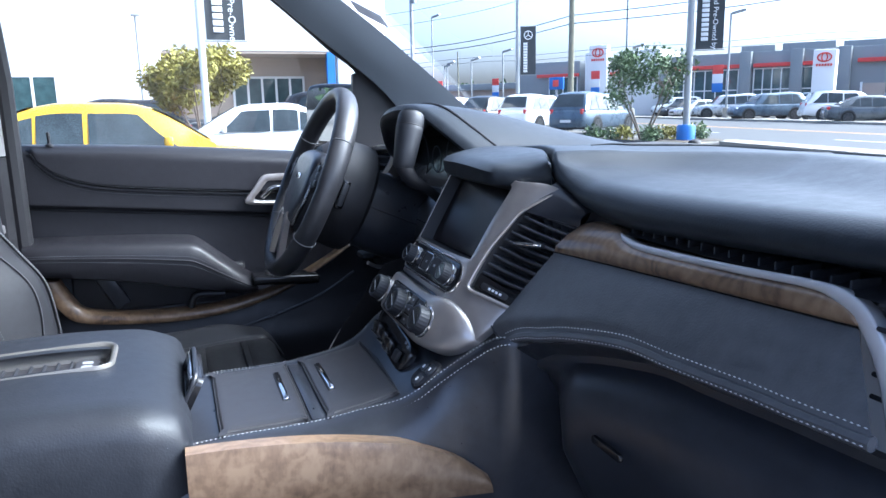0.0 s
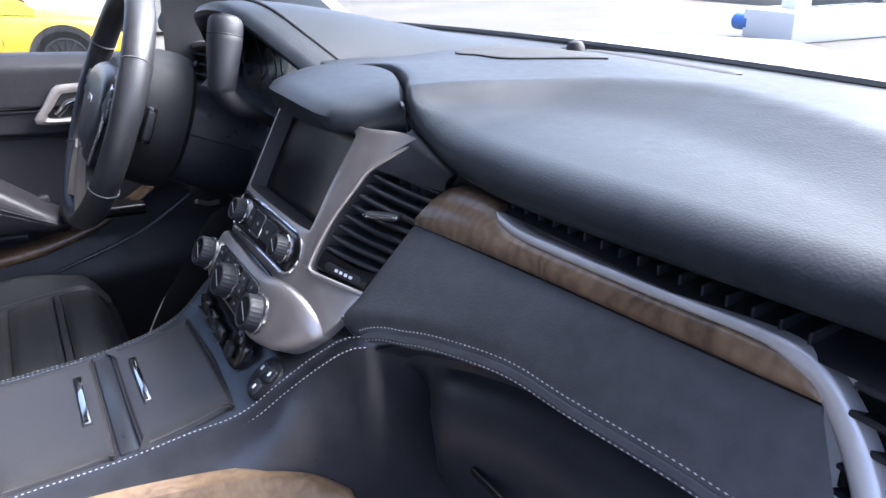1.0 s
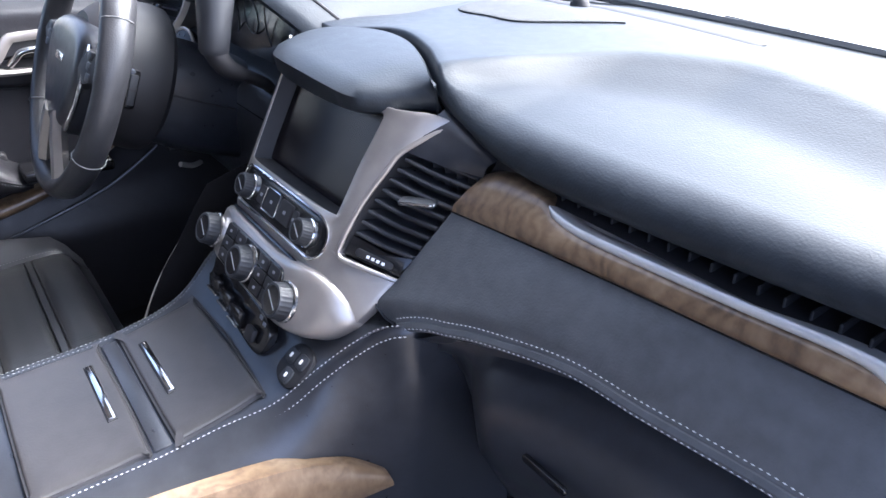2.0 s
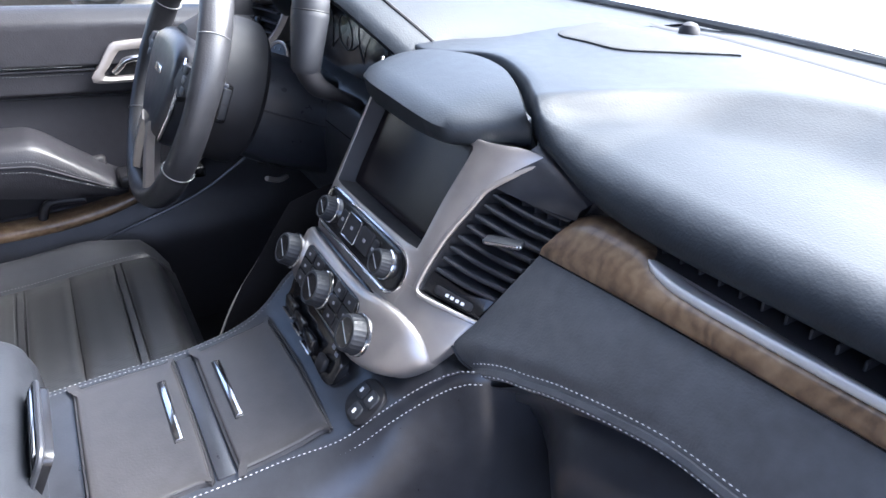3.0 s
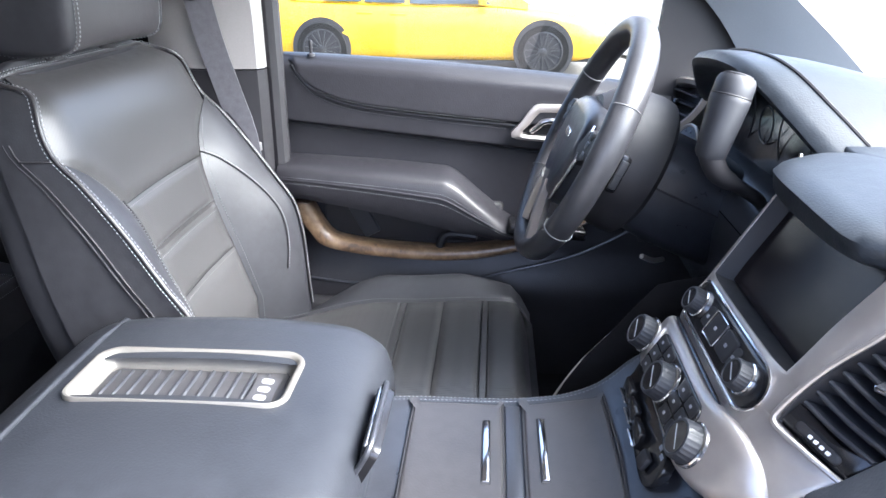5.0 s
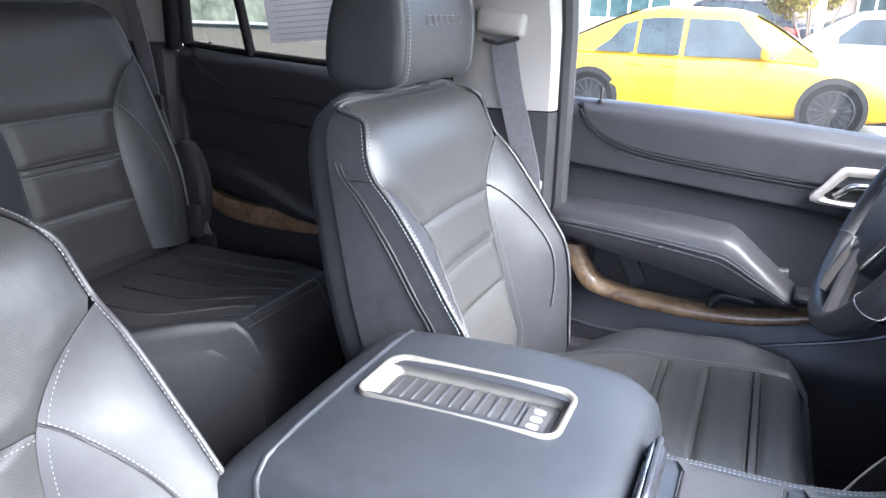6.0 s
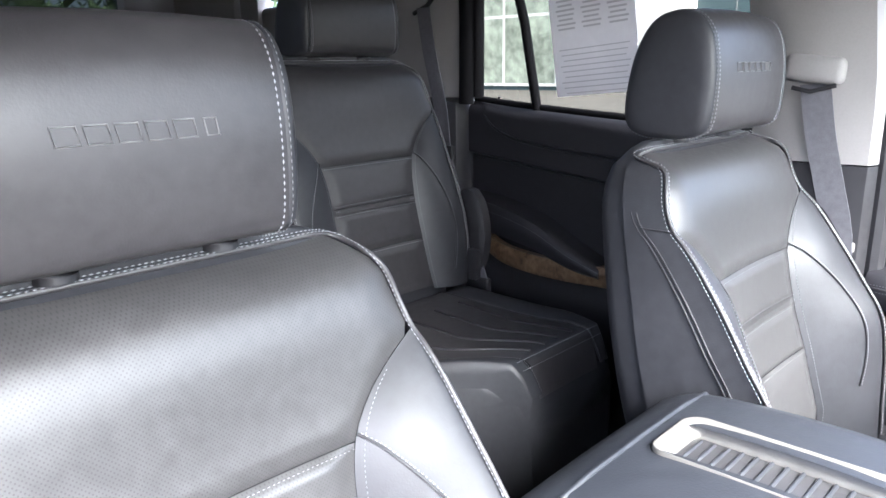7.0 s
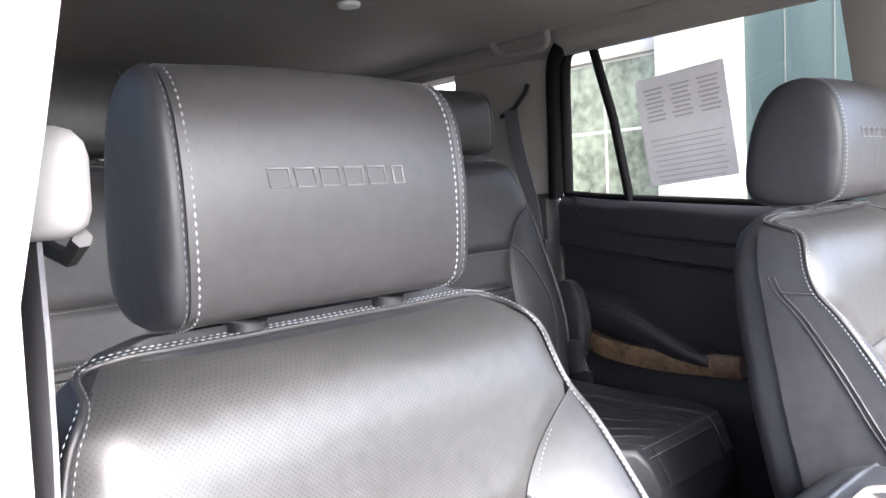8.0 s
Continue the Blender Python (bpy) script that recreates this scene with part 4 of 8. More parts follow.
# lower corner of the vent with its thumb wheel
vpart("vent_foot", plate([(0.1165, -0.0300), (0.163, -0.0300), (0.1675, -0.006), (0.150, -0.012), (0.118, -0.010)], 0.012, lambda v: S0 + on_face(v + Vector((0, 0, -0.0035))), 0.0015), GLOSS_BLACK, label="black lower corner of the vent")
wheel_ = vpart("thumb_wheel", plate(rounded(0.030, 0.0085, 0.003, cx=0.1415, cy=-0.0225), 0.006, lambda v: S0 + on_face(v + Vector((0, 0, -0.0015))), 0.0015), SOFT_BLACK)
for k in range(4):
    vpart("wheel_mark", plate(rounded(0.0022, 0.0030, 0.0006, 2, 0.1385 + 0.0040 * k, -0.0225), 0.001, lambda v: S0 + on_face(v + Vector((0, 0, -0.0008)))), WHITE_PRINT, wheel_)

# ---- centre console ----
console = thing("centre_console", "wide black centre console with lidded trays and wood side strip", "console", (0, -0.3, 0.52))
C0 = Vector((0, 0.3, -0.52))


def cpart(name, bm, mat, parent=None, label="", sharp=35):
    bmesh.ops.translate(bm, vec=C0, verts=bm.verts)
    return part(name, bm, mat, parent or console, label, sharp)


deck_z = table_fn([(-0.32, 0.962), (-0.25, 0.966), (-0.15, 0.968), (-0.08, 0.978), (-0.05, 0.985), (-0.03, 0.996), (-0.01, 1.012), (0.03, 1.035), (0.055, 1.05), (0.08, 1.05), (0.2, 1.03)])
edge_x = table_fn([(-0.32, 0.118), (-0.2, 0.118), (-0.1, 0.124), (-0.05, 0.136), (0.0, 0.154), (0.035, 0.176), (0.06, 0.203), (0.09, 0.24)])
rows_ = []
for k in range(61):
    y = lerp(-0.33, 0.20, k / 60)
    z = deck_z(y)
    e = min(edge_x(y), 0.205)
    el = 0.108 + 0.028 * smooth((y + 0.10) / 0.11)
    ze = z + 0.003 + 0.018 * smooth((y + 0.02) / 0.08)
    low = lerp(0.60, 0.66, smooth((y + 0.1) / 0.15))
    xo = 0.172 + 0.02 * smooth((y) / 0.06)
    xs_ = max(xo, e + 0.004)
    row = [Vector((-el - 0.016, y, low)), Vector((-el - 0.016, y, 0.90)), Vector((-el - 0.013, y, z - 0.03)), Vector((-el - 0.008, y, z - 0.008)), Vector((-el - 0.003, y, z + 0.002)), Vector((-el, y, z + 0.004)), Vector((-el + 0.008, y, z + 0.002)), Vector((-0.085, y, z)), Vector((0, y, z + 0.001)), Vector((0.085, y, z)), Vector((e - 0.016, y, z + 0.001 + 0.008 * smooth((y + 0.02) / 0.08))), Vector((e - 0.004, y, ze)), Vector((lerp(e, xs_, 0.25), y, ze - 0.003)), Vector((lerp(e, xs_, 0.55), y, ze - 0.010)), Vector((lerp(e, xs_, 0.85), y, z - 0.020)), Vector((xs_ + 0.004, y, z - 0.040)), Vector((xo + 0.006, y, 0.90)), Vector((xo, y, low))]
    rows_.append(row)
cpart("console_body", lump(rows_), TRIM_BLACK, sharp=60)
for off in (0.0, 0.012):
    for s in (1, -1):
        line = [Vector((s * (edge_x(y) - 0.004 + off) if s > 0 else -0.107 - 0.028 * smooth((y + 0.10) / 0.11) + off * 0.5, y, deck_z(y) + 0.0050 + 0.018 * smooth((y + 0.02) / 0.08) * (s > 0) - (0.0055 if off and s > 0 else 0))) for y in np.linspace(-0.32, 0.06, 40)]
        cpart("stitching", stitches(line), PALE_THREAD if s > 0 else DARK_THREAD)


def tray_lid(y0, y1, x0, x1, handle_y):
    out = [(p.x, p.y) for p in curve([(x0, y0 + 0.004, 0), (x0 + 0.006, y0, 0), (x1 - 0.006, y0, 0), (x1, y0 + 0.006, 0), (x1, y1 - 0.012, 0), (x1 - 0.012, y1, 0), (x0 + 0.010, y1, 0), (x0, y1 - 0.008, 0)], 4, True)]
    lid = cpart("tray_lid", plate(out, 0.012, lambda v: Vector((v.x, v.y, deck_z(v.y) + 0.0055 + v.z)), 0.0035, 3), LEATHER, label="leather-look sliding tray lid", sharp=50)
    cpart("lid_gap", tube([Vector((x, y, deck_z(y) + 0.0012)) for x, y in out], 0.0028, 6, loop=True), SOFT_BLACK)
    m = Matrix.Translation((0, handle_y, deck_z(handle_y) + 0.0065))
    cpart("lid_handle", box((0.099, 0.0070, 0.0035), (-0.012, 0, 0), 0.0014, m=m), CHROME, lid, "chrome pull bar")
    cpart("handle_well", box((0.104, 0.010, 0.002), (-0.012, 0, 0), 0.0008, 1, m=m @ Matrix.Translation((0, 0, -0.0012))), SOFT_BLACK, lid)
    return lid


tray_lid(-0.256, -0.157, -0.096, 0.101, -0.173)
tray_lid(-0.132, -0.046, -0.094, 0.106, -0.1145)
cpart("divider", box((0.200, 0.017, 0.006), (0.004, -0.1445, 0.9685), 0.002), TRIM_BLACK)
cpart("front_gap", tube([(-0.10, -0.044, deck_z(-0.044) + 0.004), (0.0, -0.042, deck_z(-0.042) + 0.006), (0.112, -0.046, deck_z(-0.046) + 0.002)], 0.0014, 6), SOFT_BLACK)
# seat heater keys, a five-sided cluster
bt = Matrix.Translation((0.1175, -0.0145, 1.0130)) @ Matrix.Rotation(radians(38), 4, "X") @ Matrix.Rotation(radians(-5), 4, "Y")
pent = [(p.x, p.y) for p in curve([(*q, 0) for q in ((-0.024, -0.008), (-0.016, -0.018), (0.004, -0.022), (0.020, -0.014), (0.024, 0.006), (0.016, 0.020), (-0.008, 0.022), (-0.022, 0.012))], 4, True)]
btn = cpart("heater_keys", plate(pent, 0.008, bt, 0.002), SOFT_BLACK, label="black seat heater key cluster")
for x, y in ((-0.011, 0.006), (0.009, 0.008), (0.002, -0.011)):
    cpart("heater_key", plate(rounded(0.017, 0.015, 0.004, cx=x, cy=y), 0.004, bt @ Matrix.Translation((0, 0, 0.002)), 0.001), RUBBER, btn)
    cpart("key_mark", plate(rounded(0.0035, 0.005, 0.001, cx=x, cy=y), 0.001, bt @ Matrix.Translation((0, 0, 0.0026))), WHITE_PRINT, btn)
# wood side strip
wt = resample(curve([(0.184, -0.296, 0.990), (0.185, -0.23, 0.987), (0.186, -0.15, 0.978), (0.187, -0.06, 0.958), (0.190, -0.005, 0.934), (0.196, 0.036, 0.905)], 8), 40)
wb = resample(curve([(0.185, -0.296, 0.888), (0.186, -0.23, 0.892), (0.188, -0.15, 0.893), (0.189, -0.07, 0.890), (0.192, -0.01, 0.885), (0.196, 0.042, 0.882)], 8), 40)
rings_ = [[p + Vector((-0.02, 0, 0)), p, p.lerp(q, 0.2) + Vector((0.005, 0, 0)), p.lerp(q, 0.6) + Vector((0.006, 0, 0)), q + Vector((0.002, 0, 0)), q + Vector((-0.02, 0, 0))] for p, q in zip(wt, wb)]
cpart("wood_side_strip", lump(rings_), WOOD, label="brown figured wood strip", sharp=60)

# padded armrest bin at the rear of the console
arm = thing("armrest_bin", "black padded armrest lid with a framed charging tray", "armrest", (0, -0.46, 0.60))
A0 = Vector((0, 0.46, -0.60))


def apart(name, bm, mat, parent=None, label="", sharp=40):
    bmesh.ops.translate(bm, vec=A0, verts=bm.verts)
    return part(name, bm, mat, parent or arm, label, sharp)


lid_top = table_fn([(-0.712, 0.86), (-0.704, 0.93), (-0.690, 0.975), (-0.67, 1.004), (-0.65, 1.019), (-0.62, 1.031), (-0.55, 1.039), (-0.45, 1.042), (-0.38, 1.039), (-0.34, 1.034), (-0.31, 1.023), (-0.295, 1.010), (-0.288, 0.985)])
TX0, TX1, TY0, TY1 = -0.070, 0.032, -0.598, -0.368
rows_ = []
for k in range(64):
    y = lerp(-0.712, -0.288, k / 63)
    zt = lid_top(y)
    wid = 0.172 - 0.010 * smooth((y + 0.34) / 0.05) + 0.006 * smooth((-0.6 - y) / 0.1)
    row = [Vector((-wid, y, max(0.60, zt - 0.45))), Vector((-wid, y, zt - 0.06)), Vector((-wid - 0.001, y, zt - 0.035)), Vector((-wid + 0.004, y, zt - 0.014)), Vector((-wid + 0.014, y, zt - 0.004))]
    for x in (-0.14, -0.12, -0.10, -0.085, -0.05, -0.02, 0.0, 0.02, 0.04, 0.06, 0.09, 0.12, 0.14):
        row.append(Vector((x, y, zt + 0.003 * (1 - (x / 0.16) ** 2))))
    row += [Vector((wid - 0.014, y, zt - 0.004)), Vector((wid - 0.003, y, zt - 0.013)), Vector((wid + 0.003, y, zt - 0.028)), Vector((wid + 0.004, y, zt - 0.06)), Vector((wid + 0.004, y, zt - 0.088)), Vector((wid - 0.004, y, zt - 0.094)), Vector((wid, y, zt - 0.10)), Vector((wid, y, max(0.60, zt - 0.45)))]
    rows_.append(row)
bm = lump(rows_)
cut = [f for f in bm.faces if TX0 + 0.006 < f.calc_center_median().x < TX1 - 0.004 and TY0 + 0.008 < f.calc_center_median().y < TY1 - 0.008 and f.calc_center_median().z > 0.99]
bmesh.ops.delete(bm, geom=cut, context="FACES")
apart("lid_pad", bm, LID_SHADED, label="black leather lid", sharp=50)
# tray frame
def on_lid(v):
    return Vector((v.x, v.y, lid_top(v.y) + 0.003 * (1 - (v.x / 0.16) ** 2) + v.z))


fo = [Vector((x, y, 0)) for x, y in rounded(TX1 - TX0, TY1 - TY0, 0.022, 6, (TX0 + TX1) / 2, (TY0 + TY1) / 2)]
fi = [Vector((x, y, 0)) for x, y in rounded(TX1 - TX0 - 0.026, TY1 - TY0 - 0.032, 0.010, 6, (TX0 + TX1) / 2 + 0.003, (TY0 + TY1) / 2 + 0.001)]
rows_ = []
for k, h in ((0, -0.006), (0, 0.0030), (0.10, 0.0048), (0.24, 0.0046), (0.40, 0.0030), (0.6, -0.004), (0.9, -0.010), (1.0, -0.012), (1.0, -0.018)):
    rows_.append([on_lid(Vector((lerp(a.x, b.x, k), lerp(a.y, b.y, k), h))) for a, b in zip(fo, fi)])
apart("tray_frame", grid(rows_, loop=True), vary(material("warm satin silver plastic", (0.17, 0.165, 0.15), 0.4, 0.5), (0.17, 0.165, 0.15), 0.05, 30, 0.4, 0.05), label="satin silver tray frame")
apart("charging_mat", plate([(p.x, p.y) for p in fi], 0.004, lambda v: on_lid(v + Vector((0, 0, -0.0150)))), vary(material("ribbed dark mat", (0.03, 0.03, 0.032), 0.4), (0.03, 0.03, 0.032), 0.2, 40, 0.4, 0.08), label="dark ribbed charging mat")
for k in range(12):
    y = TY0 + 0.026 + 0.0150 * k
    apart("mat_rib", box((0.070, 0.0045, 0.004), (-0.014, y, lid_top(y) - 0.0120), 0.0014, 1), RUBBER)
apart("mat_label", plate(rounded(0.05, 0.026, 0.004, cx=-0.014, cy=TY1 - 0.034), 0.001, lambda v: on_lid(v + Vector((0, 0, -0.0105)))), vary(material("grey label", (0.03, 0.03, 0.032), 0.5), (0.03, 0.03, 0.032), 0.1, 60, 0.5, 0.05))
for x in (-0.029, -0.014, 0.001):
    apart("label_mark", plate(rounded(0.009, 0.012, 0.003, cx=x, cy=TY1 - 0.034), 0.001, lambda v: on_lid(v + Vector((0, 0, -0.0098)))), GREY_PRINT)
# lid seams and stitching
for off in (0.0, -0.010):
    apart("stitching", stitches([Vector((0.166 + (0.003 if off else -0.002), y, lid_top(y) - 0.020 + off)) for y in np.linspace(-0.60, -0.31, 40)]), THREAD)
apart("lid_groove", tube([(-0.165, -0.617, 1.021), (-0.155, -0.617, 1.029), (-0.10, -0.617, 1.0345), (0.0, -0.617, 1.0355), (0.10, -0.617, 1.0345), (0.155, -0.617, 1.029), (0.1715, -0.617, 1.016), (0.178, -0.612, 0.985), (0.180, -0.606, 0.955)], 0.0035, 8), LID_SHADED, label="raised welt of the hinge seam")
# latch slot at the front
lm = Matrix.Translation((0.012, -0.288, 1.005)) @ Matrix.Rotation(radians(62), 4, "X")
apart("latch_well", plate(rounded(0.110, 0.050, 0.010), 0.010, lm @ Matrix.Translation((0, 0, 0.003)), 0.002), GLOSS_BLACK)
apart("latch_frame", tube([lm @ Vector((x, y, 0.004)) for x, y in rounded(0.116, 0.056, 0.012)], 0.003, 8, loop=True), TRIM_BLACK)
apart("latch_handle", box((0.098, 0.020, 0.006), (0, 0, 0), 0.002, m=lm @ Matrix.Translation((0, 0.012, 0.004)) @ Matrix.Rotation(radians(20), 4, "X")), GLOSS_BLACK)
apart("latch_flap", box((0.092, 0.016, 0.004), (0, 0, 0), 0.0015, m=lm @ Matrix.Translation((0, -0.010, 0.0045)) @ Matrix.Rotation(radians(-12), 4, "X")), SILVER)
apart("latch_trim", box((0.100, 0.004, 0.004), (0, 0, 0), 0.001, m=lm @ Matrix.Translation((0, 0.022, 0.007))), CHROME, label="chrome latch edge")

# ---- seats ----
back_y = table_fn([(0.86, -0.585), (0.95, -0.607), (1.03, -0.632), (1.13, -0.660), (1.2, -0.682), (1.26, -0.703), (1.29, -0.722), (1.308, -0.750)])
back_w = table_fn([(0.86, 0.232), (0.95, 0.246), (1.05, 0.247), (1.12, 0.241), (1.2, 0.235), (1.25, 0.227), (1.285, 0.212), (1.308, 0.184)])
rear_y = table_fn([(0.86, -0.76), (1.0, -0.79), (1.1, -0.81), (1.2, -0.825), (1.28, -0.828), (1.308, -0.80)])
ins_w = table_fn([(0.86, 0.136), (0.92, 0.127), (1.0, 0.122), (1.08, 0.124), (1.13, 0.136), (1.165, 0.162), (1.19, 0.192), (1.212, 0.228)])
ridge_y = table_fn([(0.80, -0.520), (0.89, -0.527), (0.97, -0.537), (1.015, -0.549), (1.06, -0.578), (1.10, -0.604), (1.138, -0.630), (1.188, -0.668), (1.215, -0.695), (1.245, -0.709), (1.272, -0.716), (1.290, -0.728), (1.308, -0.752)])


def pillow(u, v, d=0.006, e=0.10):
    """How far a padded patch stands out, sunk along its edges; u, v from 0 to 1."""
    k = min(u, 1 - u, v, 1 - v)
    return -d * (1 - smooth(k / e))


def seat(at, warp, headrest=True, mark=True, label="", group="", perf=True):
    """One bucket seat: cushion, back and headrest, all padded patches on a shell. warp moves a place of the front seat."""
    o = Vector(at)
    s = thing("seat_assembly", label, "seat", at, group=group)
    ins = PERF if perf else LEATHER

    def sp(name, bm, mat, parent=None, lab="", sharp=60):
        for v in bm.verts:
            v.co = warp(v.co) - o
        return part(name, bm, mat, parent or s, lab, sharp)

    # shell of the back
    rings_ = []
    for k in range(25):
        z = lerp(0.74 if perf else 0.80, 1.310, k / 24)
        w, f, r = back_w(z) - 0.004, back_y(z) - lerp(0.032, 0.012, smooth((z - 1.22) / 0.06)), rear_y(z)
        f -= 0.0 if z < 1.29 else (z - 1.29) * 0.6
        ring = []
        for j in range(40):
            a = 2 * math.pi * j / 40
            c, sn = math.cos(a), math.sin(a)
            ring.append(Vector((w * math.copysign(abs(c) ** 0.42, c), (f + r) / 2 + (f - r) / 2 * math.copysign(abs(sn) ** 0.55, sn), z)))
        rings_.append(ring)
    top = [Vector((p.x * 0.86, lerp(p.y, (back_y(1.3) + rear_y(1.3)) / 2, 0.2), 1.318)) for p in rings_[-1]]
    sp("back_shell", lump(rings_ + [top]), LEATHER_SIDE, lab="black leather back shell")

    # centre panels of the back
    def centre(z0, z1, full):
        rows_ = []
        for j in range(17):
            v = j / 16
            z = lerp(z0, z1, v)
            w = ins_w(z) if z < 1.212 else back_w(z) - 0.006
            row = []
            for i in range(29):
                u = i / 28
                x = lerp(-w, w, u)
                dish = -0.012 * (1 - (x / 0.2) ** 2) * smooth((1.25 - z) / 0.1)
                edge = min(0.0, ridge_y(z) + 0.003 - back_y(z)) * smooth((abs(x) - back_w(z) + 0.05) / 0.05) ** 2 if z > 1.15 else 0
                crest = -0.02 * smooth((z - 1.27) / 0.04) ** 2
                row.append(Vector((x, back_y(z) + dish + edge + crest + pillow(u, v, 0.007, 0.06 if full else 0.12), z)))
            rows_.append(row)
        return grid(rows_)
    sp("shoulder_panel", centre(1.128, 1.306, True), ins, lab="perforated black leather panel" if perf else "")
    for z0, z1 in ((1.052, 1.127), (1.042, 1.0515), (0.968, 1.0415), (0.80 if perf else 0.87, 0.967)):
        sp("back_panel", centre(z0, z1, False), ins)
    for z in (1.1275, 1.0518, 1.0422, 0.9675):
        w = ins_w(z) - 0.004
        for dz in (-0.004, 0.004):
            if z in (1.1275, 0.9675) and dz > 0:
                continue
            sp("stitching", stitches([Vector((x, back_y(z + dz) - 0.012 * (1 - (x / 0.2) ** 2) + 0.0002 - 0.003, z + dz)) for x in np.linspace(-w, w, 12)], r=0.0006), DARK_THREAD if perf else THREAD)
    # bolsters: an inner face up to a stitched ridge, and a side panel back to the shell
    lowest = 0.79 if perf else 0.865

    def ridge(z):
        y = ridge_y(z) if perf else lerp(back_y(z) - 0.018, ridge_y(z), 0.45)
        return back_w(z) - 0.003, y

    def inner_face(z, u):
        """A place on the bolster's inner face: u from the centre seam (0) to the ridge (1)."""
        a, (rx_, ry_) = ins_w(z), ridge(z)
        base_ = back_y(z) - 0.012 * (1 - (a / 0.2) ** 2) * smooth((1.25 - z) / 0.1) - 0.006
        thin = smooth((1.212 - z) / 0.10)
        return lerp(a, rx_, u), lerp(base_, ry_, u ** 1.15) + 0.016 * thin * math.sin(math.pi * u ** 0.9) - 0.004 * smooth((u - 0.9) / 0.1)
    for sd_ in (-1, 1):
        rows_, inner, rid, flank = [], [], [], []
        for j in range(31):
            z = lerp(lowest, 1.212, j / 30)
            row = [Vector((sd_ * inner_face(z, i / 12)[0], inner_face(z, i / 12)[1], z)) for i in range(13)]
            rows_.append(row)
            inner.append(row[0].lerp(row[2], 0.35) + Vector((0, 0.0012, 0)))
        sp("bolster", grid(rows_), LEATHER_SIDE)
        rows_ = []
        for j in range(41):
            z = lerp(lowest, 1.296, j / 40)
            rx_, ry_ = ridge(z)
            yb = lerp(back_y(z), rear_y(z), 0.55)
            xb = back_w(z) + 0.0015
            rows_.append([Vector((sd_ * lerp(rx_, xb, 1 - (1 - u) ** 1.8), lerp(ry_, yb, u), z)) for u in np.linspace(0, 1, 9)])
            rid.append(Vector((sd_ * rx_, ry_, z)))
            flank.append(Vector((sd_ * (xb + 0.0005 - (xb - rx_) * 0.35), ry_ - 0.048, z)))
        sp("side_panel", grid(rows_), LEATHER_SIDE)
        sp("stitching", stitches(resample(inner[:-2], 60)), DARK_THREAD)
        arc_ = []
        for k in np.linspace(0, 1, 26):
            z = lerp(1.135, 0.90, k)
            arc_.append(Vector((sd_ * inner_face(z, 0.02 + 0.70 * math.sin(math.pi * 0.72 * k ** 0.72))[0], inner_face(z, 0.02 + 0.70 * math.sin(math.pi * 0.72 * k ** 0.72))[1] + 0.0012, z)))
        arc_ = resample(curve(arc_, 3), 60)
        sp("seam", tube([p + Vector((-sd_ * 0.0035, -0.0012, 0)) for p in arc_], 0.0015, 6), SOFT_BLACK)
        sp("stitching", stitches(arc_), THREAD)
        for k in (-0.004, 0.004):
            sp("side_seam", tube([p + Vector((0, k, 0)) for p in flank[2:36]], 0.0014, 6), SOFT_BLACK)
        zt_ = 1.214
        sp("side_seam", tube([Vector((sd_ * lerp(ridge(zt_)[0], back_w(zt_) + 0.0015, 1 - (1 - u) ** 1.8) + sd_ * 0.0005, ridge(zt_)[1] - 0.046 * u, zt_)) for u in np.linspace(0.05, 0.95, 8)], 0.0013, 6), SOFT_BLACK)
    # piping along both ridges and over the shoulders
    zs = list(np.linspace(lowest + 0.02, 1.290, 26))
    arc = [Vector((-ridge(z)[0], ridge(z)[1], z)) for z in zs] + [Vector((-0.196, back_y(1.304) - 0.030, 1.3015))] + [Vector((x, back_y(1.305) - 0.022, 1.3085)) for x in np.linspace(-0.165, 0.165, 14)] + [Vector((0.196, back_y(1.304) - 0.030, 1.3015))] + [Vector((ridge(z)[0], ridge(z)[1], z)) for z in zs[::-1]]
    arc = resample(curve(arc, 3), 150)
    sp("piping", tube(arc, 0.0030, 8), LEATHER)
    for k in (0.0055, -0.0055):
        line = []
        for p in arc:
            side_ = smooth((1.305 - p.z) / 0.03)
            out_ = math.copysign(1.0, p.x)
            line.append(p + Vector((out_ * side_ * (0.0035 if k < 0 else -0.0045), lerp(k, -0.0045 if k < 0 else 0.0022, side_), lerp(0.0036, 0.0, side_))))
        sp("stitching", stitches(line, 0.0042, 0.0014, 0.00065), THREAD)

    # cushion, sinking toward the back at its sides
    def sink(x, y):
        return smooth((-0.36 - y) / 0.26) * lerp(0.05, 0.12, smooth((abs(x) - 0.15) / 0.07)) if perf else 0.0

    def cz(x, y):
        side = smooth((abs(x) - 0.15) / 0.07)
        z = 0.852 + 0.012 * smooth((-0.35 - y) / -0.2) + (0.024 if perf else 0.006) * side * smooth((-0.12 - y) / 0.12)
        z -= 0.050 * smooth((y + 0.145) / 0.055) ** 2
        z -= 0.045 * smooth((abs(x) - 0.225) / 0.03)
        return z - sink(x, y)
    rings_ = []
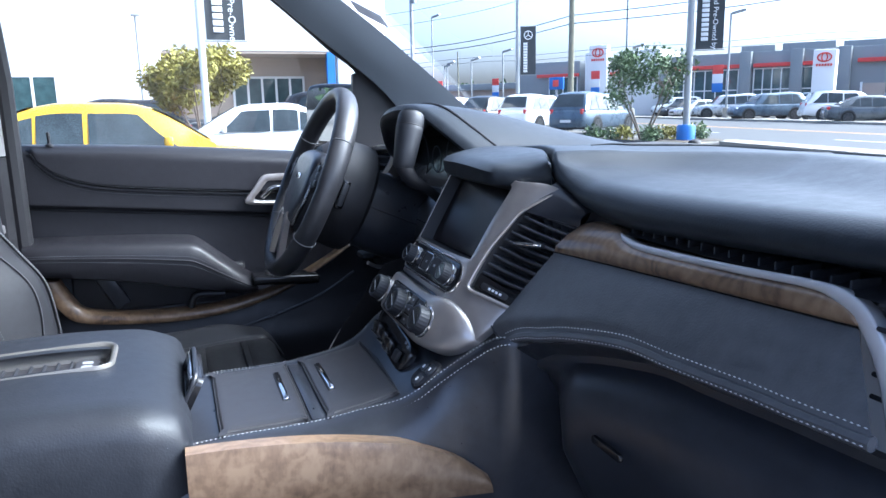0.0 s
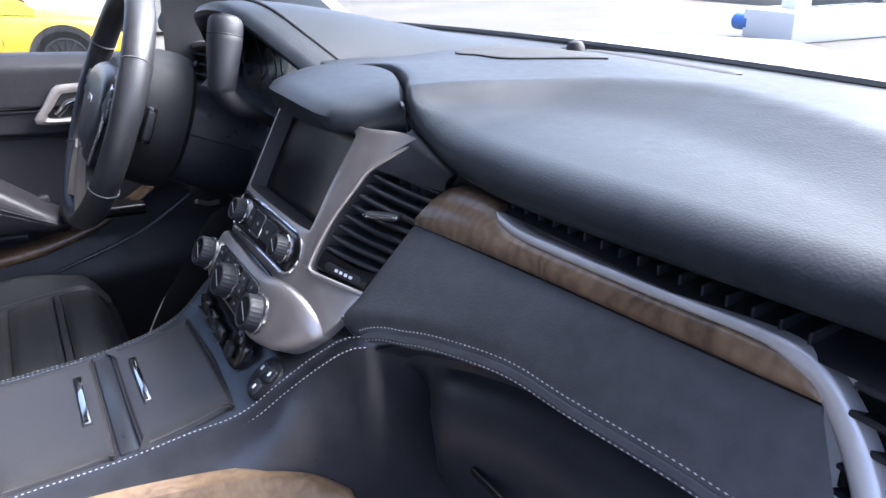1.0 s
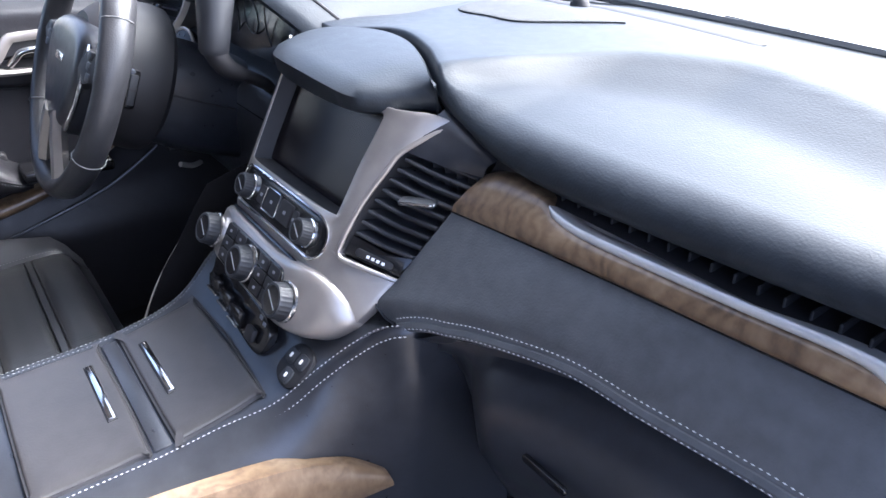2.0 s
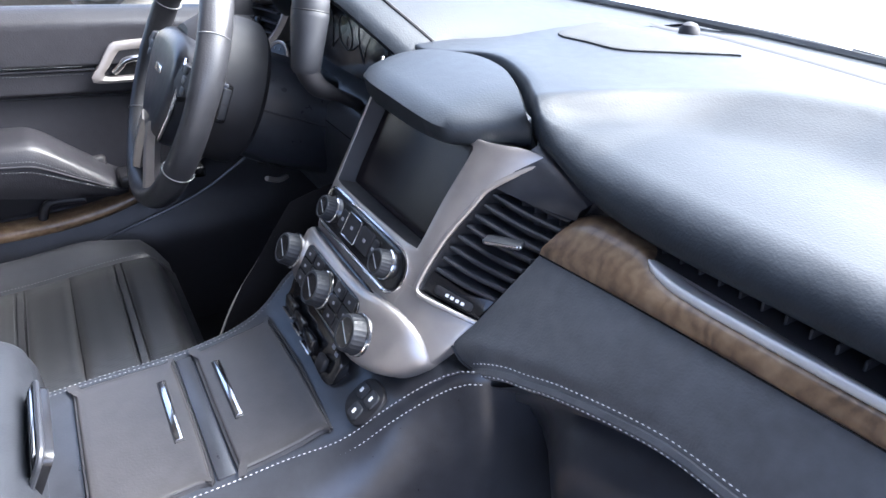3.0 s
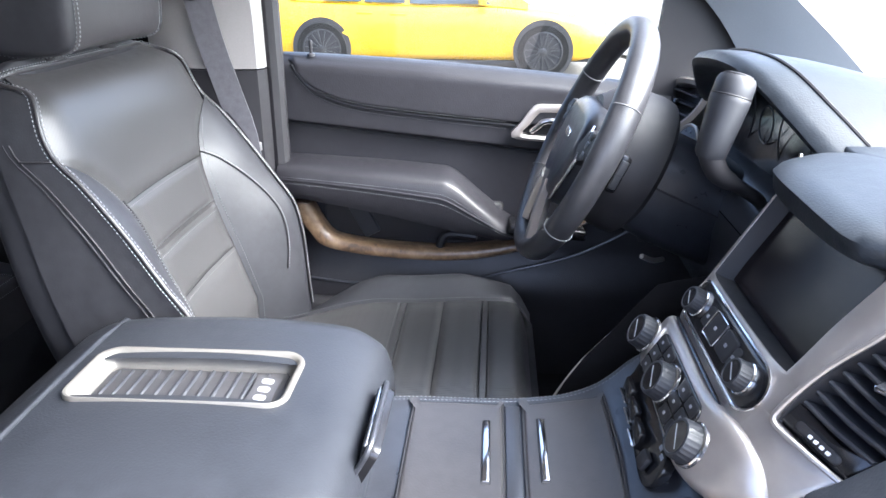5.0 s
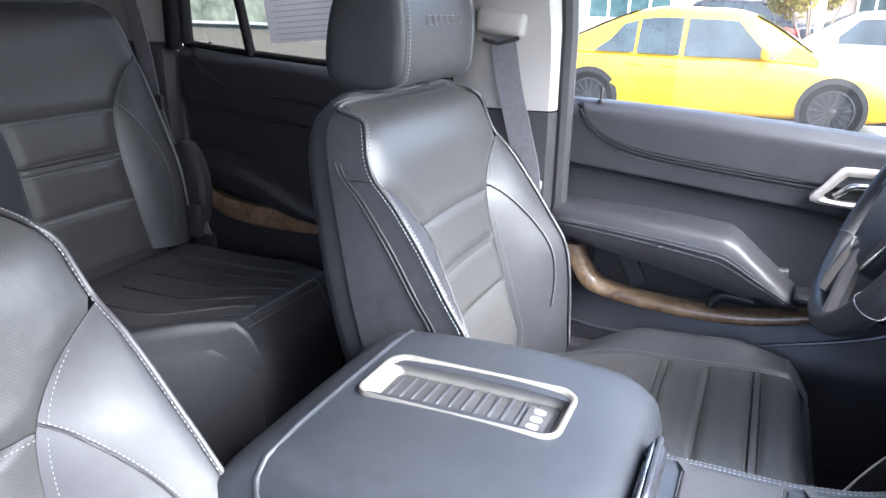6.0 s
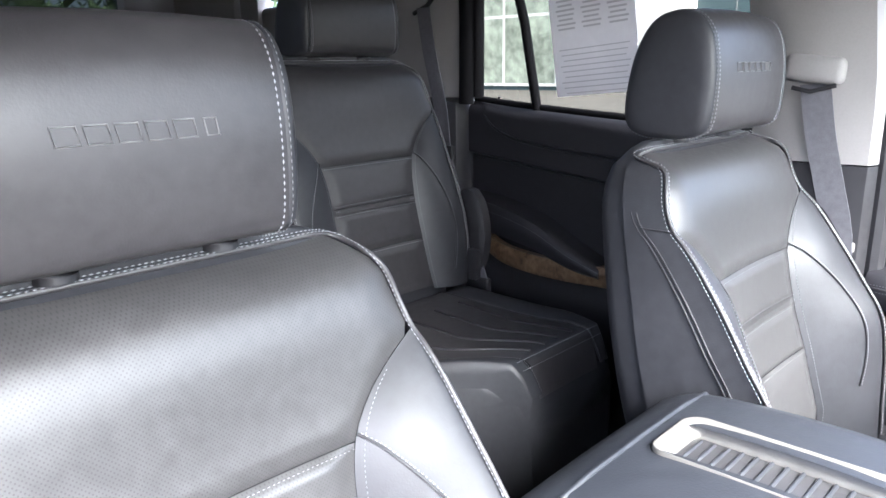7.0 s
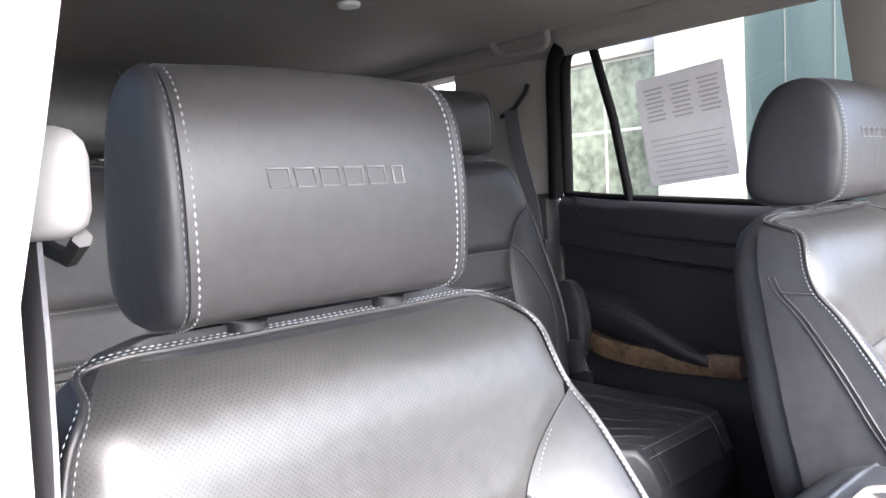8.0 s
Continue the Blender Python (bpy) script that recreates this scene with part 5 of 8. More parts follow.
    for k in range(15):
        y = lerp(-0.62, -0.088, k / 14)
        w = 0.245 - 0.02 * smooth((y + 0.16) / 0.07)
        zt = 0.845 - 0.05 * smooth((y + 0.145) / 0.055)
        rings_.append([Vector((w * c, y, max(0.62, z - (sink(w * c, y) if z > 0.71 else 0)))) for c, z in ((-0.92, 0.62), (-1.0, 0.70), (-1.0, zt - 0.03), (-0.94, zt - 0.008), (-0.6, zt - 0.006), (0, zt - 0.006), (0.6, zt - 0.006), (0.94, zt - 0.008), (1.0, zt - 0.03), (1.0, 0.70), (0.92, 0.62))])
    sp("cushion_base", lump(rings_), LEATHER_SIDE)
    xs = 0.162
    for y0, y1 in ((-0.60, -0.336), (-0.335, -0.324), (-0.323, -0.256), (-0.255, -0.186), (-0.185, -0.174), (-0.173, -0.094)) if perf else ((-0.60, -0.094),):
        rows_ = []
        for j in range(11 if perf else 41):
            v = j / (10 if perf else 40)
            y = lerp(y0, y1, v)
            rows_.append([Vector((x, y, cz(x, y) + pillow((x + xs) / (2 * xs), v, 0.006 if perf else 0.002, 0.1) - (0.03 * smooth((y + 0.115) / 0.02) if y > -0.115 else 0))) for x in np.linspace(-xs, xs, 19)])
        sp("cushion_panel", grid(rows_), ins)
    for sd_ in (-1, 1):
        rows_, seam_ = [], []
        for j in range(27):
            y = lerp(-0.60, -0.094, j / 26)
            row = []
            for i in range(15):
                u = i / 14
                x = lerp(xs, 0.247 - 0.02 * smooth((y + 0.16) / 0.07), u)
                row.append(Vector((sd_ * x, y, cz(x, y) + pillow(u * 0.5, j / 26, 0.006, 0.06) - 0.04 * smooth((u - 0.8) / 0.2))))
            rows_.append(row)
            seam_.append(row[0] + Vector((sd_ * 0.005, 0, 0.005)))
        sp("cushion_bolster", grid(rows_), LEATHER_SIDE)
        sp("stitching", stitches(resample(seam_, 40)), DARK_THREAD)
    for y in (-0.339, -0.321, -0.189, -0.171) if perf else ():
        sp("stitching", stitches([Vector((x, y, cz(x, y) - 0.0015)) for x in np.linspace(-xs + 0.01, xs - 0.01, 8)]), DARK_THREAD)
    if not perf:
        for x0, x1 in ((-0.10, -0.125), (-0.035, -0.045), (0.035, 0.04), (0.105, 0.125)):
            line = [Vector((lerp(x0, x1, smooth(k)), lerp(-0.145, -0.50, k), cz(lerp(x0, x1, smooth(k)), lerp(-0.145, -0.50, k)) + 0.0015)) for k in np.linspace(0, 1, 20)]
            sp("cushion_seam", tube(line, 0.0022, 6), SOFT_BLACK)
            sp("stitching", stitches([p + Vector((0.006, 0, 0.0003)) for p in line], r=0.0004), DARK_THREAD)
        for dy in (0.0, 0.012):
            sp("stitching", stitches([Vector((x, -0.128 + dy, cz(x, -0.128 + dy) + 0.002)) for x in np.linspace(-0.21, 0.21, 24)], 0.006, 0.002, 0.0008), THREAD)
    sp("seat_valance", box((0.47, 0.46, 0.12), (0, -0.36, 0.615), 0.02), SOFT_BLACK)
    for sd_ in (-1, 1):
        sp("seat_rail", box((0.04, 0.50, 0.06), (sd_ * 0.18, -0.36, 0.545), 0.006), SOFT_BLACK)

    if headrest:
        prof = resample(curve([(0, -0.722, 1.325), (0, -0.705, 1.340), (0, -0.700, 1.388), (0, -0.702, 1.43), (0, -0.711, 1.467), (0, -0.732, 1.490), (0, -0.765, 1.494), (0, -0.798, 1.479), (0, -0.822, 1.435), (0, -0.834, 1.37), (0, -0.829, 1.335), (0, -0.805, 1.322), (0, -0.76, 1.319)], 5, True), 60)[:-1]
        cen_ = Vector((0, -0.76, 1.41))

        def ring(x, k):
            return [Vector((x, lerp(cen_.y, p.y, k), lerp(cen_.z, p.z, k) + 0.004 * (1 - (x / 0.15) ** 2))) for p in prof]
        hr = sp("headrest", lump([ring(x, k) for x, k in ((-0.1215, 0.93), (-0.1205, 0.985), (-0.114, 1.0), (-0.06, 1.012), (0, 1.015), (0.06, 1.012), (0.114, 1.0), (0.1205, 0.985), (0.1215, 0.93))]), LEATHER, lab="smooth black leather headrest")
        for sd_ in (-1, 1):
            sp("headrest_side", lump([ring(sd_ * x, k) for x, k in ((0.118, 0.90), (0.1222, 0.985), (0.125, 0.995), (0.130, 0.965), (0.134, 0.88), (0.136, 0.70), (0.1365, 0.3))]), LEATHER_SIDE, hr)
            for dx in (0.1155, 0.1238):
                line = [Vector((sd_ * dx, lerp(cen_.y, p.y, 1.004), lerp(cen_.z, p.z, 1.004) + 0.001)) for p in prof]
                sp("stitching", stitches(line + [line[0]], 0.0042, 0.0014, 0.0010 if dx < 0.12 else 0.0006), THREAD if dx < 0.12 else DARK_THREAD, hr)
            sp("headrest_post", tube([(sd_ * 0.07, -0.775, 1.30), (sd_ * 0.07, -0.770, 1.345)], 0.0065, 12), CHROME, hr, "chrome post")
            sp("post_collar", lathe([(0.017, 0), (0.017, 0.006), (0.011, 0.009)], 18, Matrix.Translation((sd_ * 0.07, -0.775, 1.312))), SOFT_BLACK)
        if mark:
            for k in range(6):
                x = 0.053 - 0.0212 * k
                wide = 0.0050 if k == 5 else 0.0082
                loop_ = [(x + a * wide + 0.2 * b, -0.6992, 1.4185 + b) for a, b in ((-1, -0.0062), (1, -0.0062), (1, 0.0062), (-1, 0.0062))]
                sp("embossed_block", tube(loop_, 0.0008, 6, loop=True), EMBOSS_SHEEN, hr)
        sp("airbag_tag", box((0.0016, 0.009, 0.022), (0.2338, -0.716, 1.166), 0.0006, 1, m=Matrix.Rotation(radians(-24), 4, "X")), GREY_PRINT, lab="small printed fabric tag")
    return s


def passenger_place(p):
    """The passenger seat stands further back and lower, its headrest pushed down."""
    head = smooth((p.z - 1.3183) / 0.0005)
    return Vector((p.x + lerp(0.408, 0.428, head), p.y - 0.095, p.z - lerp(0.044, 0.030 + 0.011 * (1.49 - p.z) / 0.17, head)))


seat((-0.43, -0.36, 0.52), lambda p: Vector((p.x - 0.43, p.y, p.z)), label="black leather driver seat with perforated centre and grey stitching", group="front seats")
seat((0.408, -0.455, 0.52), passenger_place, label="black leather passenger seat with perforated centre and grey stitching", group="front seats")


def rear_warp(cx):
    """Second-row seat: shorter, taller back, cushion drawn in toward the front."""
    def w(p):
        y = -0.965 + (p.y + 0.09) * 0.87
        z = 0.92 + (p.z - 0.86) * 1.15 if p.z < 1.315 else 1.443 + (p.z - 1.315) * 0.80
        k = smooth((p.y + 0.34) / 0.26) if p.z < 0.95 else 0.0
        return Vector((p.x * (0.95 - 0.38 * k) + cx + (-0.05 * k if cx < 0 else 0.05 * k), y, z))
    return w


seat((-0.345, -1.20, 0.52), rear_warp(-0.345), mark=False, perf=False, label="black leather second-row seat with stitched panels", group="second-row seats")
seat((0.455, -1.20, 0.52), rear_warp(0.455), mark=False, perf=False, label="black leather second-row seat with stitched panels", group="second-row seats")
arm2 = thing("folding_armrest", "black fold-down armrest on the second-row seat", "armrest", (-0.105, -1.36, 1.03))
part("pad", box((0.055, 0.30, 0.065), (0, 0, 0), 0.022, 4), LEATHER_SIDE, arm2)
part("hinge_cover", lathe([(0.028, -0.006), (0.028, 0.006), (0.02, 0.01)], 18, Matrix.Translation((-0.03, -0.10, 0)) @ Matrix.Rotation(radians(90), 4, "Y")), SOFT_BLACK, arm2)
rec = thing("seat_recliner", "black plastic recliner cover at the foot of the seat back", "recliner", (-0.615, -1.42, 0.93))
part("cover", lump([[Vector((x, 0.055 * k * math.cos(a), 0.10 + 0.11 * k * math.sin(a))) for a in np.linspace(0, 2 * math.pi, 20, endpoint=False)] for x, k in ((-0.02, 0.8), (-0.012, 1.0), (0.012, 1.0), (0.02, 0.8))]), SOFT_BLACK, rec)
part("buckle", box((0.02, 0.03, 0.075), (0.045, 0.05, 0.04), 0.006), SOFT_BLACK, rec)
# third row, half hidden
third = thing("rear_bench", "black third-row bench with low headrests", "bench seat", (0, -2.4, 0.55))
part("bench_back", box((1.15, 0.14, 0.62), (0, -0.02, 0.55), 0.05, 4), LEATHER, third)
for x in (-0.32, 0.32):
    part("bench_headrest", box((0.24, 0.09, 0.16), (x, -0.03, 0.94), 0.035, 4), LEATHER_SIDE, third)
part("bench_cushion", box((1.1, 0.45, 0.14), (0, 0.26, 0.28), 0.04, 4), LEATHER, third)
part("bench_base", box((1.0, 0.40, 0.26), (0, 0.2, 0.10), 0.02), CARPET, third)

# ---- driver's door ----
DOOR = leather("black door vinyl", (0.015, 0.015, 0.018), 0.44, 900.0, 0.3, 0.1)
door = thing("driver_door", "closed black driver door panel with padded armrest and wood trim", "door", (-0.77, -0.2, 0.60))
O_D = Vector((0.77, 0.2, -0.60))


def door_part(name, bm, mat, parent=None, label="", sharp=50):
    bmesh.ops.translate(bm, vec=O_D, verts=bm.verts)
    return part(name, bm, mat, parent or door, label, sharp)


belt_z = table_fn([(-0.62, 1.274), (-0.5, 1.271), (-0.3, 1.261), (0.0, 1.237), (0.12, 1.224), (0.3, 1.20)])
pad_z = table_fn([(-0.60, 1.30), (-0.565, 1.272), (-0.548, 1.24), (-0.515, 1.208), (-0.454, 1.184), (-0.35, 1.169), (-0.14, 1.150), (0.05, 1.135), (0.3, 1.12)])
seam_z = table_fn([(-0.60, 1.144), (-0.572, 1.141), (-0.093, 1.094), (0.05, 1.08), (0.3, 1.06)])


def levels(stops, counts):
    """Heights from stop to stop, counts steps in each span."""
    out = [stops[0]]
    for a, b_, n in zip(stops, stops[1:], counts):
        out += [lerp(a, b_, k / n) for k in range(1, n + 1)]
    return out


def door_x(y, z):
    """How far the door trim stands into the cabin."""
    b = belt_z(y)
    x = -0.772 + 0.006 * smooth((0.95 - z) / 0.05)
    x += 0.018 * smooth((z - seam_z(y)) / 0.012)
    x += 0.010 * smooth((z - pad_z(y)) / 0.010)
    x -= 0.022 * smooth((z - b + 0.03) / 0.03) ** 2
    x += 0.030 * smooth((0.90 - z) / 0.10)
    return x


rows_ = []
for k in range(91):
    y = lerp(-0.585, 0.30, k / 90)
    b = belt_z(y)
    row = [Vector((-0.83, y, b - 0.004)), Vector((-0.795, y, b + 0.001)), Vector((-0.785, y, b))]
    row += [Vector((door_x(y, z), y, z)) for z in levels((b - 0.002, min(pad_z(y) + 0.013, b - 0.006), min(pad_z(y) - 0.004, b - 0.014), seam_z(y) + 0.015, seam_z(y) - 0.004, 0.62), (14, 8, 14, 9, 36))]
    row.append(Vector((-0.83, y, 0.62)))
    rows_.append(row)
door_part("door_trim", lump(rows_), DOOR)
for dz, mt in ((0.007, DARK_THREAD), (-0.008, DARK_THREAD)):
    door_part("stitching", stitches([Vector((door_x(y, pad_z(y) + dz) + 0.0012, y, pad_z(y) + dz)) for y in np.linspace(-0.55, -0.15, 60)]), mt)
door_part("pad_welt", tube([Vector((door_x(y, pad_z(y)) + 0.002, y, pad_z(y))) for y in np.linspace(-0.556, -0.13, 50)], 0.0035, 8), DOOR)
door_part("seam_gap", tube([Vector((door_x(y, seam_z(y)) + 0.001, y, seam_z(y) + 0.001)) for y in np.linspace(-0.583, 0.25, 40)], 0.003, 8), SOFT_BLACK)
door_part("lock_pin", lathe([(0.008, 0), (0.007, 0.004), (0.0028, 0.006), (0.0032, 0.016), (0.0038, 0.026), (0.002, 0.029)], 14, Matrix.Translation((-0.768, -0.521, belt_z(-0.521) - 0.002))), SOFT_BLACK)
# armrest
arm_t = resample(curve([(-0.700, -0.585, 1.068), (-0.692, -0.54, 1.068), (-0.688, -0.40, 1.062), (-0.688, -0.29, 1.054), (-0.690, -0.250, 1.046), (-0.695, -0.20, 1.005), (-0.702, -0.150, 0.962), (-0.712, -0.128, 0.945)], 8), 50)
arm_b = resample(curve([(-0.700, -0.585, 1.008), (-0.694, -0.53, 1.006), (-0.690, -0.40, 0.986), (-0.690, -0.29, 0.962), (-0.692, -0.24, 0.950), (-0.696, -0.19, 0.940), (-0.702, -0.150, 0.932), (-0.712, -0.128, 0.932)], 8), 50)
rings_ = []
for p, q in zip(arm_t, arm_b):
    up = p + Vector((-0.085, 0, 0.012))
    rings_.append([Vector((-0.775, p.y, p.z + 0.012)), up + Vector((0.02, 0, 0.002)), p + Vector((-0.03, 0, 0.006)), p + Vector((-0.010, 0, 0.002)), p + Vector((-0.001, 0, -0.006)), p.lerp(q, 0.38) + Vector((0.002, 0, 0)), p.lerp(q, 0.75) + Vector((0.001, 0, 0)), q + Vector((-0.004, 0, 0.002)), q + Vector((-0.016, 0, -0.002)), Vector((-0.775, q.y, q.z))])
ar = door_part("armrest", lump(rings_), DOOR, label="padded black armrest with double stitching")
for k in (0.24, 0.44):
    door_part("stitching", stitches([p.lerp(q, k) + Vector((0.0032, 0, 0)) for p, q in zip(arm_t, arm_b)]), DARK_THREAD, ar)
door_part("armrest_welt", tube([p.lerp(q, 0.34) + Vector((0.0018, 0, 0)) for p, q in zip(arm_t, arm_b)], 0.002, 6), DOOR, ar)
# window switches forward of the armrest
sw = door_part("switch_block", box((0.06, 0.15, 0.022), (-0.725, -0.065, 0.955), 0.006, m=Matrix.Rotation(radians(-4), 4, "X")), GLOSS_BLACK)
for k in range(4):
    door_part("window_switch", box((0.022, 0.018, 0.008), (-0.715 - 0.022 * (k % 2), -0.10 + 0.03 * (k // 2), 0.968), 0.003), SOFT_BLACK, sw)
# pocket rim of wood
wo = resample(curve([(-0.722, -0.572, 0.995), (-0.722, -0.535, 0.935), (-0.721, -0.50, 0.902), (-0.720, -0.388, 0.885), (-0.720, -0.26, 0.882), (-0.722, -0.16, 0.894), (-0.728, -0.06, 0.926), (-0.737, 0.04, 0.978), (-0.745, 0.10, 1.015)], 8), 60)
wi_ = resample(curve([(-0.728, -0.530, 0.992), (-0.728, -0.505, 0.945), (-0.727, -0.478, 0.922), (-0.727, -0.385, 0.908), (-0.727, -0.26, 0.905), (-0.727, -0.16, 0.916), (-0.731, -0.065, 0.940), (-0.739, 0.035, 0.987), (-0.747, 0.095, 1.022)], 8), 60)
rings_ = [[q + Vector((-0.03, 0, 0)), q, q.lerp(p, 0.25) + Vector((0.005, 0, 0)), q.lerp(p, 0.7) + Vector((0.005, 0, 0)), p, p + Vector((-0.04, 0, -0.004))] for p, q in zip(wo, wi_)]
door_part("wood_rim", lump(rings_), WOOD, label="brown figured wood pocket rim", sharp=60)
# dark box added in place of the shade inside the pocket
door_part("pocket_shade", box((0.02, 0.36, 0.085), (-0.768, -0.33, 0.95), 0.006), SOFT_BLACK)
door_part("pocket_pull", tube(curve([(-0.735, -0.275, 0.905), (-0.735, -0.265, 0.928), (-0.733, -0.245, 0.934), (-0.728, -0.20, 0.932)]), 0.008, 8), DOOR)
door_part("speaker_rib", box((0.01, 0.035, 0.08), (-0.757, -0.43, 0.955), 0.004, m=Matrix.Rotation(radians(28), 4, "X")), TRIM_BLACK)
door_part("lower_welt", tube(curve([(-0.738, -0.58, 0.832), (-0.738, -0.45, 0.818), (-0.738, -0.25, 0.83), (-0.738, -0.13, 0.856), (-0.74, 0.0, 0.895), (-0.742, 0.10, 0.95)]), 0.003, 6), TRIM_BLACK)
# inner handle
hb_o = [Vector((-0.742, y, z)) for y, z in ((-0.140, 1.130), (-0.123, 1.160), (-0.104, 1.186), (-0.088, 1.193), (0.01, 1.190), (0.03, 1.180), (0.03, 1.125), (0.01, 1.118), (-0.06, 1.122))]
hb_i = [Vector((-0.742, y, z)) for y, z in ((-0.119, 1.137), (-0.108, 1.155), (-0.093, 1.174), (-0.082, 1.178), (0.0, 1.176), (0.012, 1.168), (0.012, 1.137), (0.0, 1.131), (-0.06, 1.132))]
n_ = 48
ho, hi_ = (resample(curve(e, 5, True) + [e[0]], n_)[:-1] for e in (hb_o, hb_i))
hnd = door_part("handle_bezel", grid([[a + Vector((-0.015, 0, 0)) for a in ho], [a + Vector((0.004, 0, 0)) for a in ho], [a.lerp(b, 0.5) + Vector((0.007, 0, 0)) for a, b in zip(ho, hi_)], [b + Vector((0.004, 0, 0)) for b in hi_], [b + Vector((-0.015, 0, 0)) for b in hi_]], loop=True), SILVER, label="satin silver handle bezel")
door_part("handle_cup", plate([(p.y, p.z) for p in hi_], 0.004, lambda v: Vector((-0.753 + v.z, v.x, v.y))), SOFT_BLACK, hnd)
door_part("handle_lever", tube(curve([(-0.746, -0.104, 1.140), (-0.738, -0.092, 1.152), (-0.735, -0.080, 1.162), (-0.735, -0.05, 1.163), (-0.738, -0.02, 1.160)]), [0.003] + [0.006] * 31 + [0.004], 8), CHROME, hnd, "chrome door lever")
# window frame and mirror corner
door_part("sail_panel", lump([[Vector((x, y, z)) for y, z in ((0.122, 1.412), (0.106, 1.212), (0.34, 1.195), (0.34, 1.225), (0.26, 1.315), (0.18, 1.385), (0.138, 1.418))] for x in (-0.775, -0.755)]), SOFT_BLACK, label="black mirror corner panel")
# pane added to dim the outside; casts no shadow into the cabin
dimming_pane = door_part("window_glass", grid([[Vector((-0.778, lerp(-0.74, 0.26, k / 8), 1.19)), Vector((-0.776, lerp(-0.74, 0.24, k / 8), 1.32)), Vector((-0.762, lerp(-0.74, 0.10, k / 8), 1.52)), Vector((-0.733, lerp(-0.74, -0.10, k / 8), 1.73))] for k in range(9)]), GLASS, label="added window pane that dims the view outside")
dimming_pane.visible_shadow = False
door_part("window_seal", tube(curve([(-0.765, 0.140, 1.212), (-0.765, 0.150, 1.395), (-0.752, 0.065, 1.478), (-0.738, -0.065, 1.585), (-0.715, -0.22, 1.695), (-0.70, -0.40, 1.712), (-0.70, -0.58, 1.715), (-0.735, -0.588, 1.50), (-0.765, -0.590, 1.27)], 6), 0.010, 8), SOFT_BLACK, label="black rubber window seal")
mir = thing("door_mirror", "black door mirror outside the driver window", "mirror", (-1.0, 0.125, 1.322))
mo = [(p.x, p.y) for p in curve([(-0.105, -0.05, 0), (-0.10, 0.055, 0), (-0.06, 0.078, 0), (0.08, 0.07, 0), (0.105, 0.04, 0), (0.10, -0.07, 0), (0.05, -0.085, 0), (-0.08, -0.08, 0)], 5, True)]
mm = Matrix.Rotation(radians(38), 4, "Z") @ Matrix.Rotation(radians(90), 4, "X")
part("housing", plate(mo, 0.10, mm, 0.015, 3), GLOSS_BLACK, mir)
part("mirror_glass", plate([(x * 0.88, y * 0.86) for x, y in mo], 0.003, mm @ Matrix.Translation((0, 0, 0.002))), material("mirror silvering", (0.85, 0.87, 0.88), 0.02, 1.0), mir, "mirror glass")
part("mirror_arm", tube([(0.08, 0.03, -0.05), (0.16, 0.04, -0.075), (0.23, 0.05, -0.085)], 0.028, 10), SOFT_BLACK, mir)

# left air vent at the end of the dash
lv = thing("corner_air_vent", "round-cornered air vent with satin silver surround", "air vent", (-0.715, 0.152, 1.200))
vm = Matrix.Rotation(radians(12), 4, "Z") @ Matrix.Rotation(radians(68), 4, "X")
vo = [Vector((p.x, p.y, 0)) for p in curve([(-0.070, -0.045, 0), (-0.075, 0.01, 0), (-0.045, 0.045, 0), (0.03, 0.055, 0), (0.085, 0.052, 0), (0.085, 0.01, 0), (0.05, -0.035, 0), (0.0, -0.055, 0)], 6, True)]
vi = [Vector((p.x * 0.76, p.y * 0.74 + 0.002, 0)) for p in vo]
part("vent_surround", grid([[vm @ (p + Vector((0, 0, h))) for p in e] for e, h in ((vo, -0.03), (vo, 0.0), ([a.lerp(b, 0.4) for a, b in zip(vo, vi)], 0.006), (vi, 0.002), (vi, -0.03))], loop=True), SILVER, lv, "satin silver surround")
part("vent_well", plate([(p.x, p.y) for p in vi], 0.004, vm @ Matrix.Translation((0, 0, -0.022))), SOFT_BLACK, lv)
for k in range(4):
    part("slat", box((0.105, 0.003, 0.018), (0, 0, 0), 0.001, 1, m=vm @ Matrix.Translation((0, -0.026 + 0.018 * k, -0.008)) @ Matrix.Rotation(radians(20), 4, "X")), TRIM_BLACK, lv)
part("vane", box((0.018, 0.012, 0.012), (0, 0, 0), 0.003, m=vm @ Matrix.Translation((-0.01, 0.006, 0.002))), GLOSS_BLACK, lv)
lsw = thing("light_switch", "black headlamp switch panel on the dash", "switch", (-0.575, 0.135, 1.16))
part("panel", lathe([(0.036, -0.01), (0.036, 0.0), (0.030, 0.004)], 28, vm), SOFT_BLACK, lsw)
part("rim", tube([vm @ Vector((0.036 * math.cos(a), 0.036 * math.sin(a), 0.001)) for a in np.linspace(0, 2 * math.pi, 28, endpoint=False)], 0.003, 6, loop=True), SILVER, lsw)
part("dial", lathe([(0.017, 0.003), (0.016, 0.014), (0.012, 0.016)], 24, vm), RUBBER, lsw)
for a in (40, 75, 110, 145):
    part("dial_mark", box((0.004, 0.002, 0.001), m=vm @ Matrix.Rotation(radians(a), 4, "Z") @ Matrix.Translation((0.026, 0, 0.0045))), GREY_PRINT, lsw)

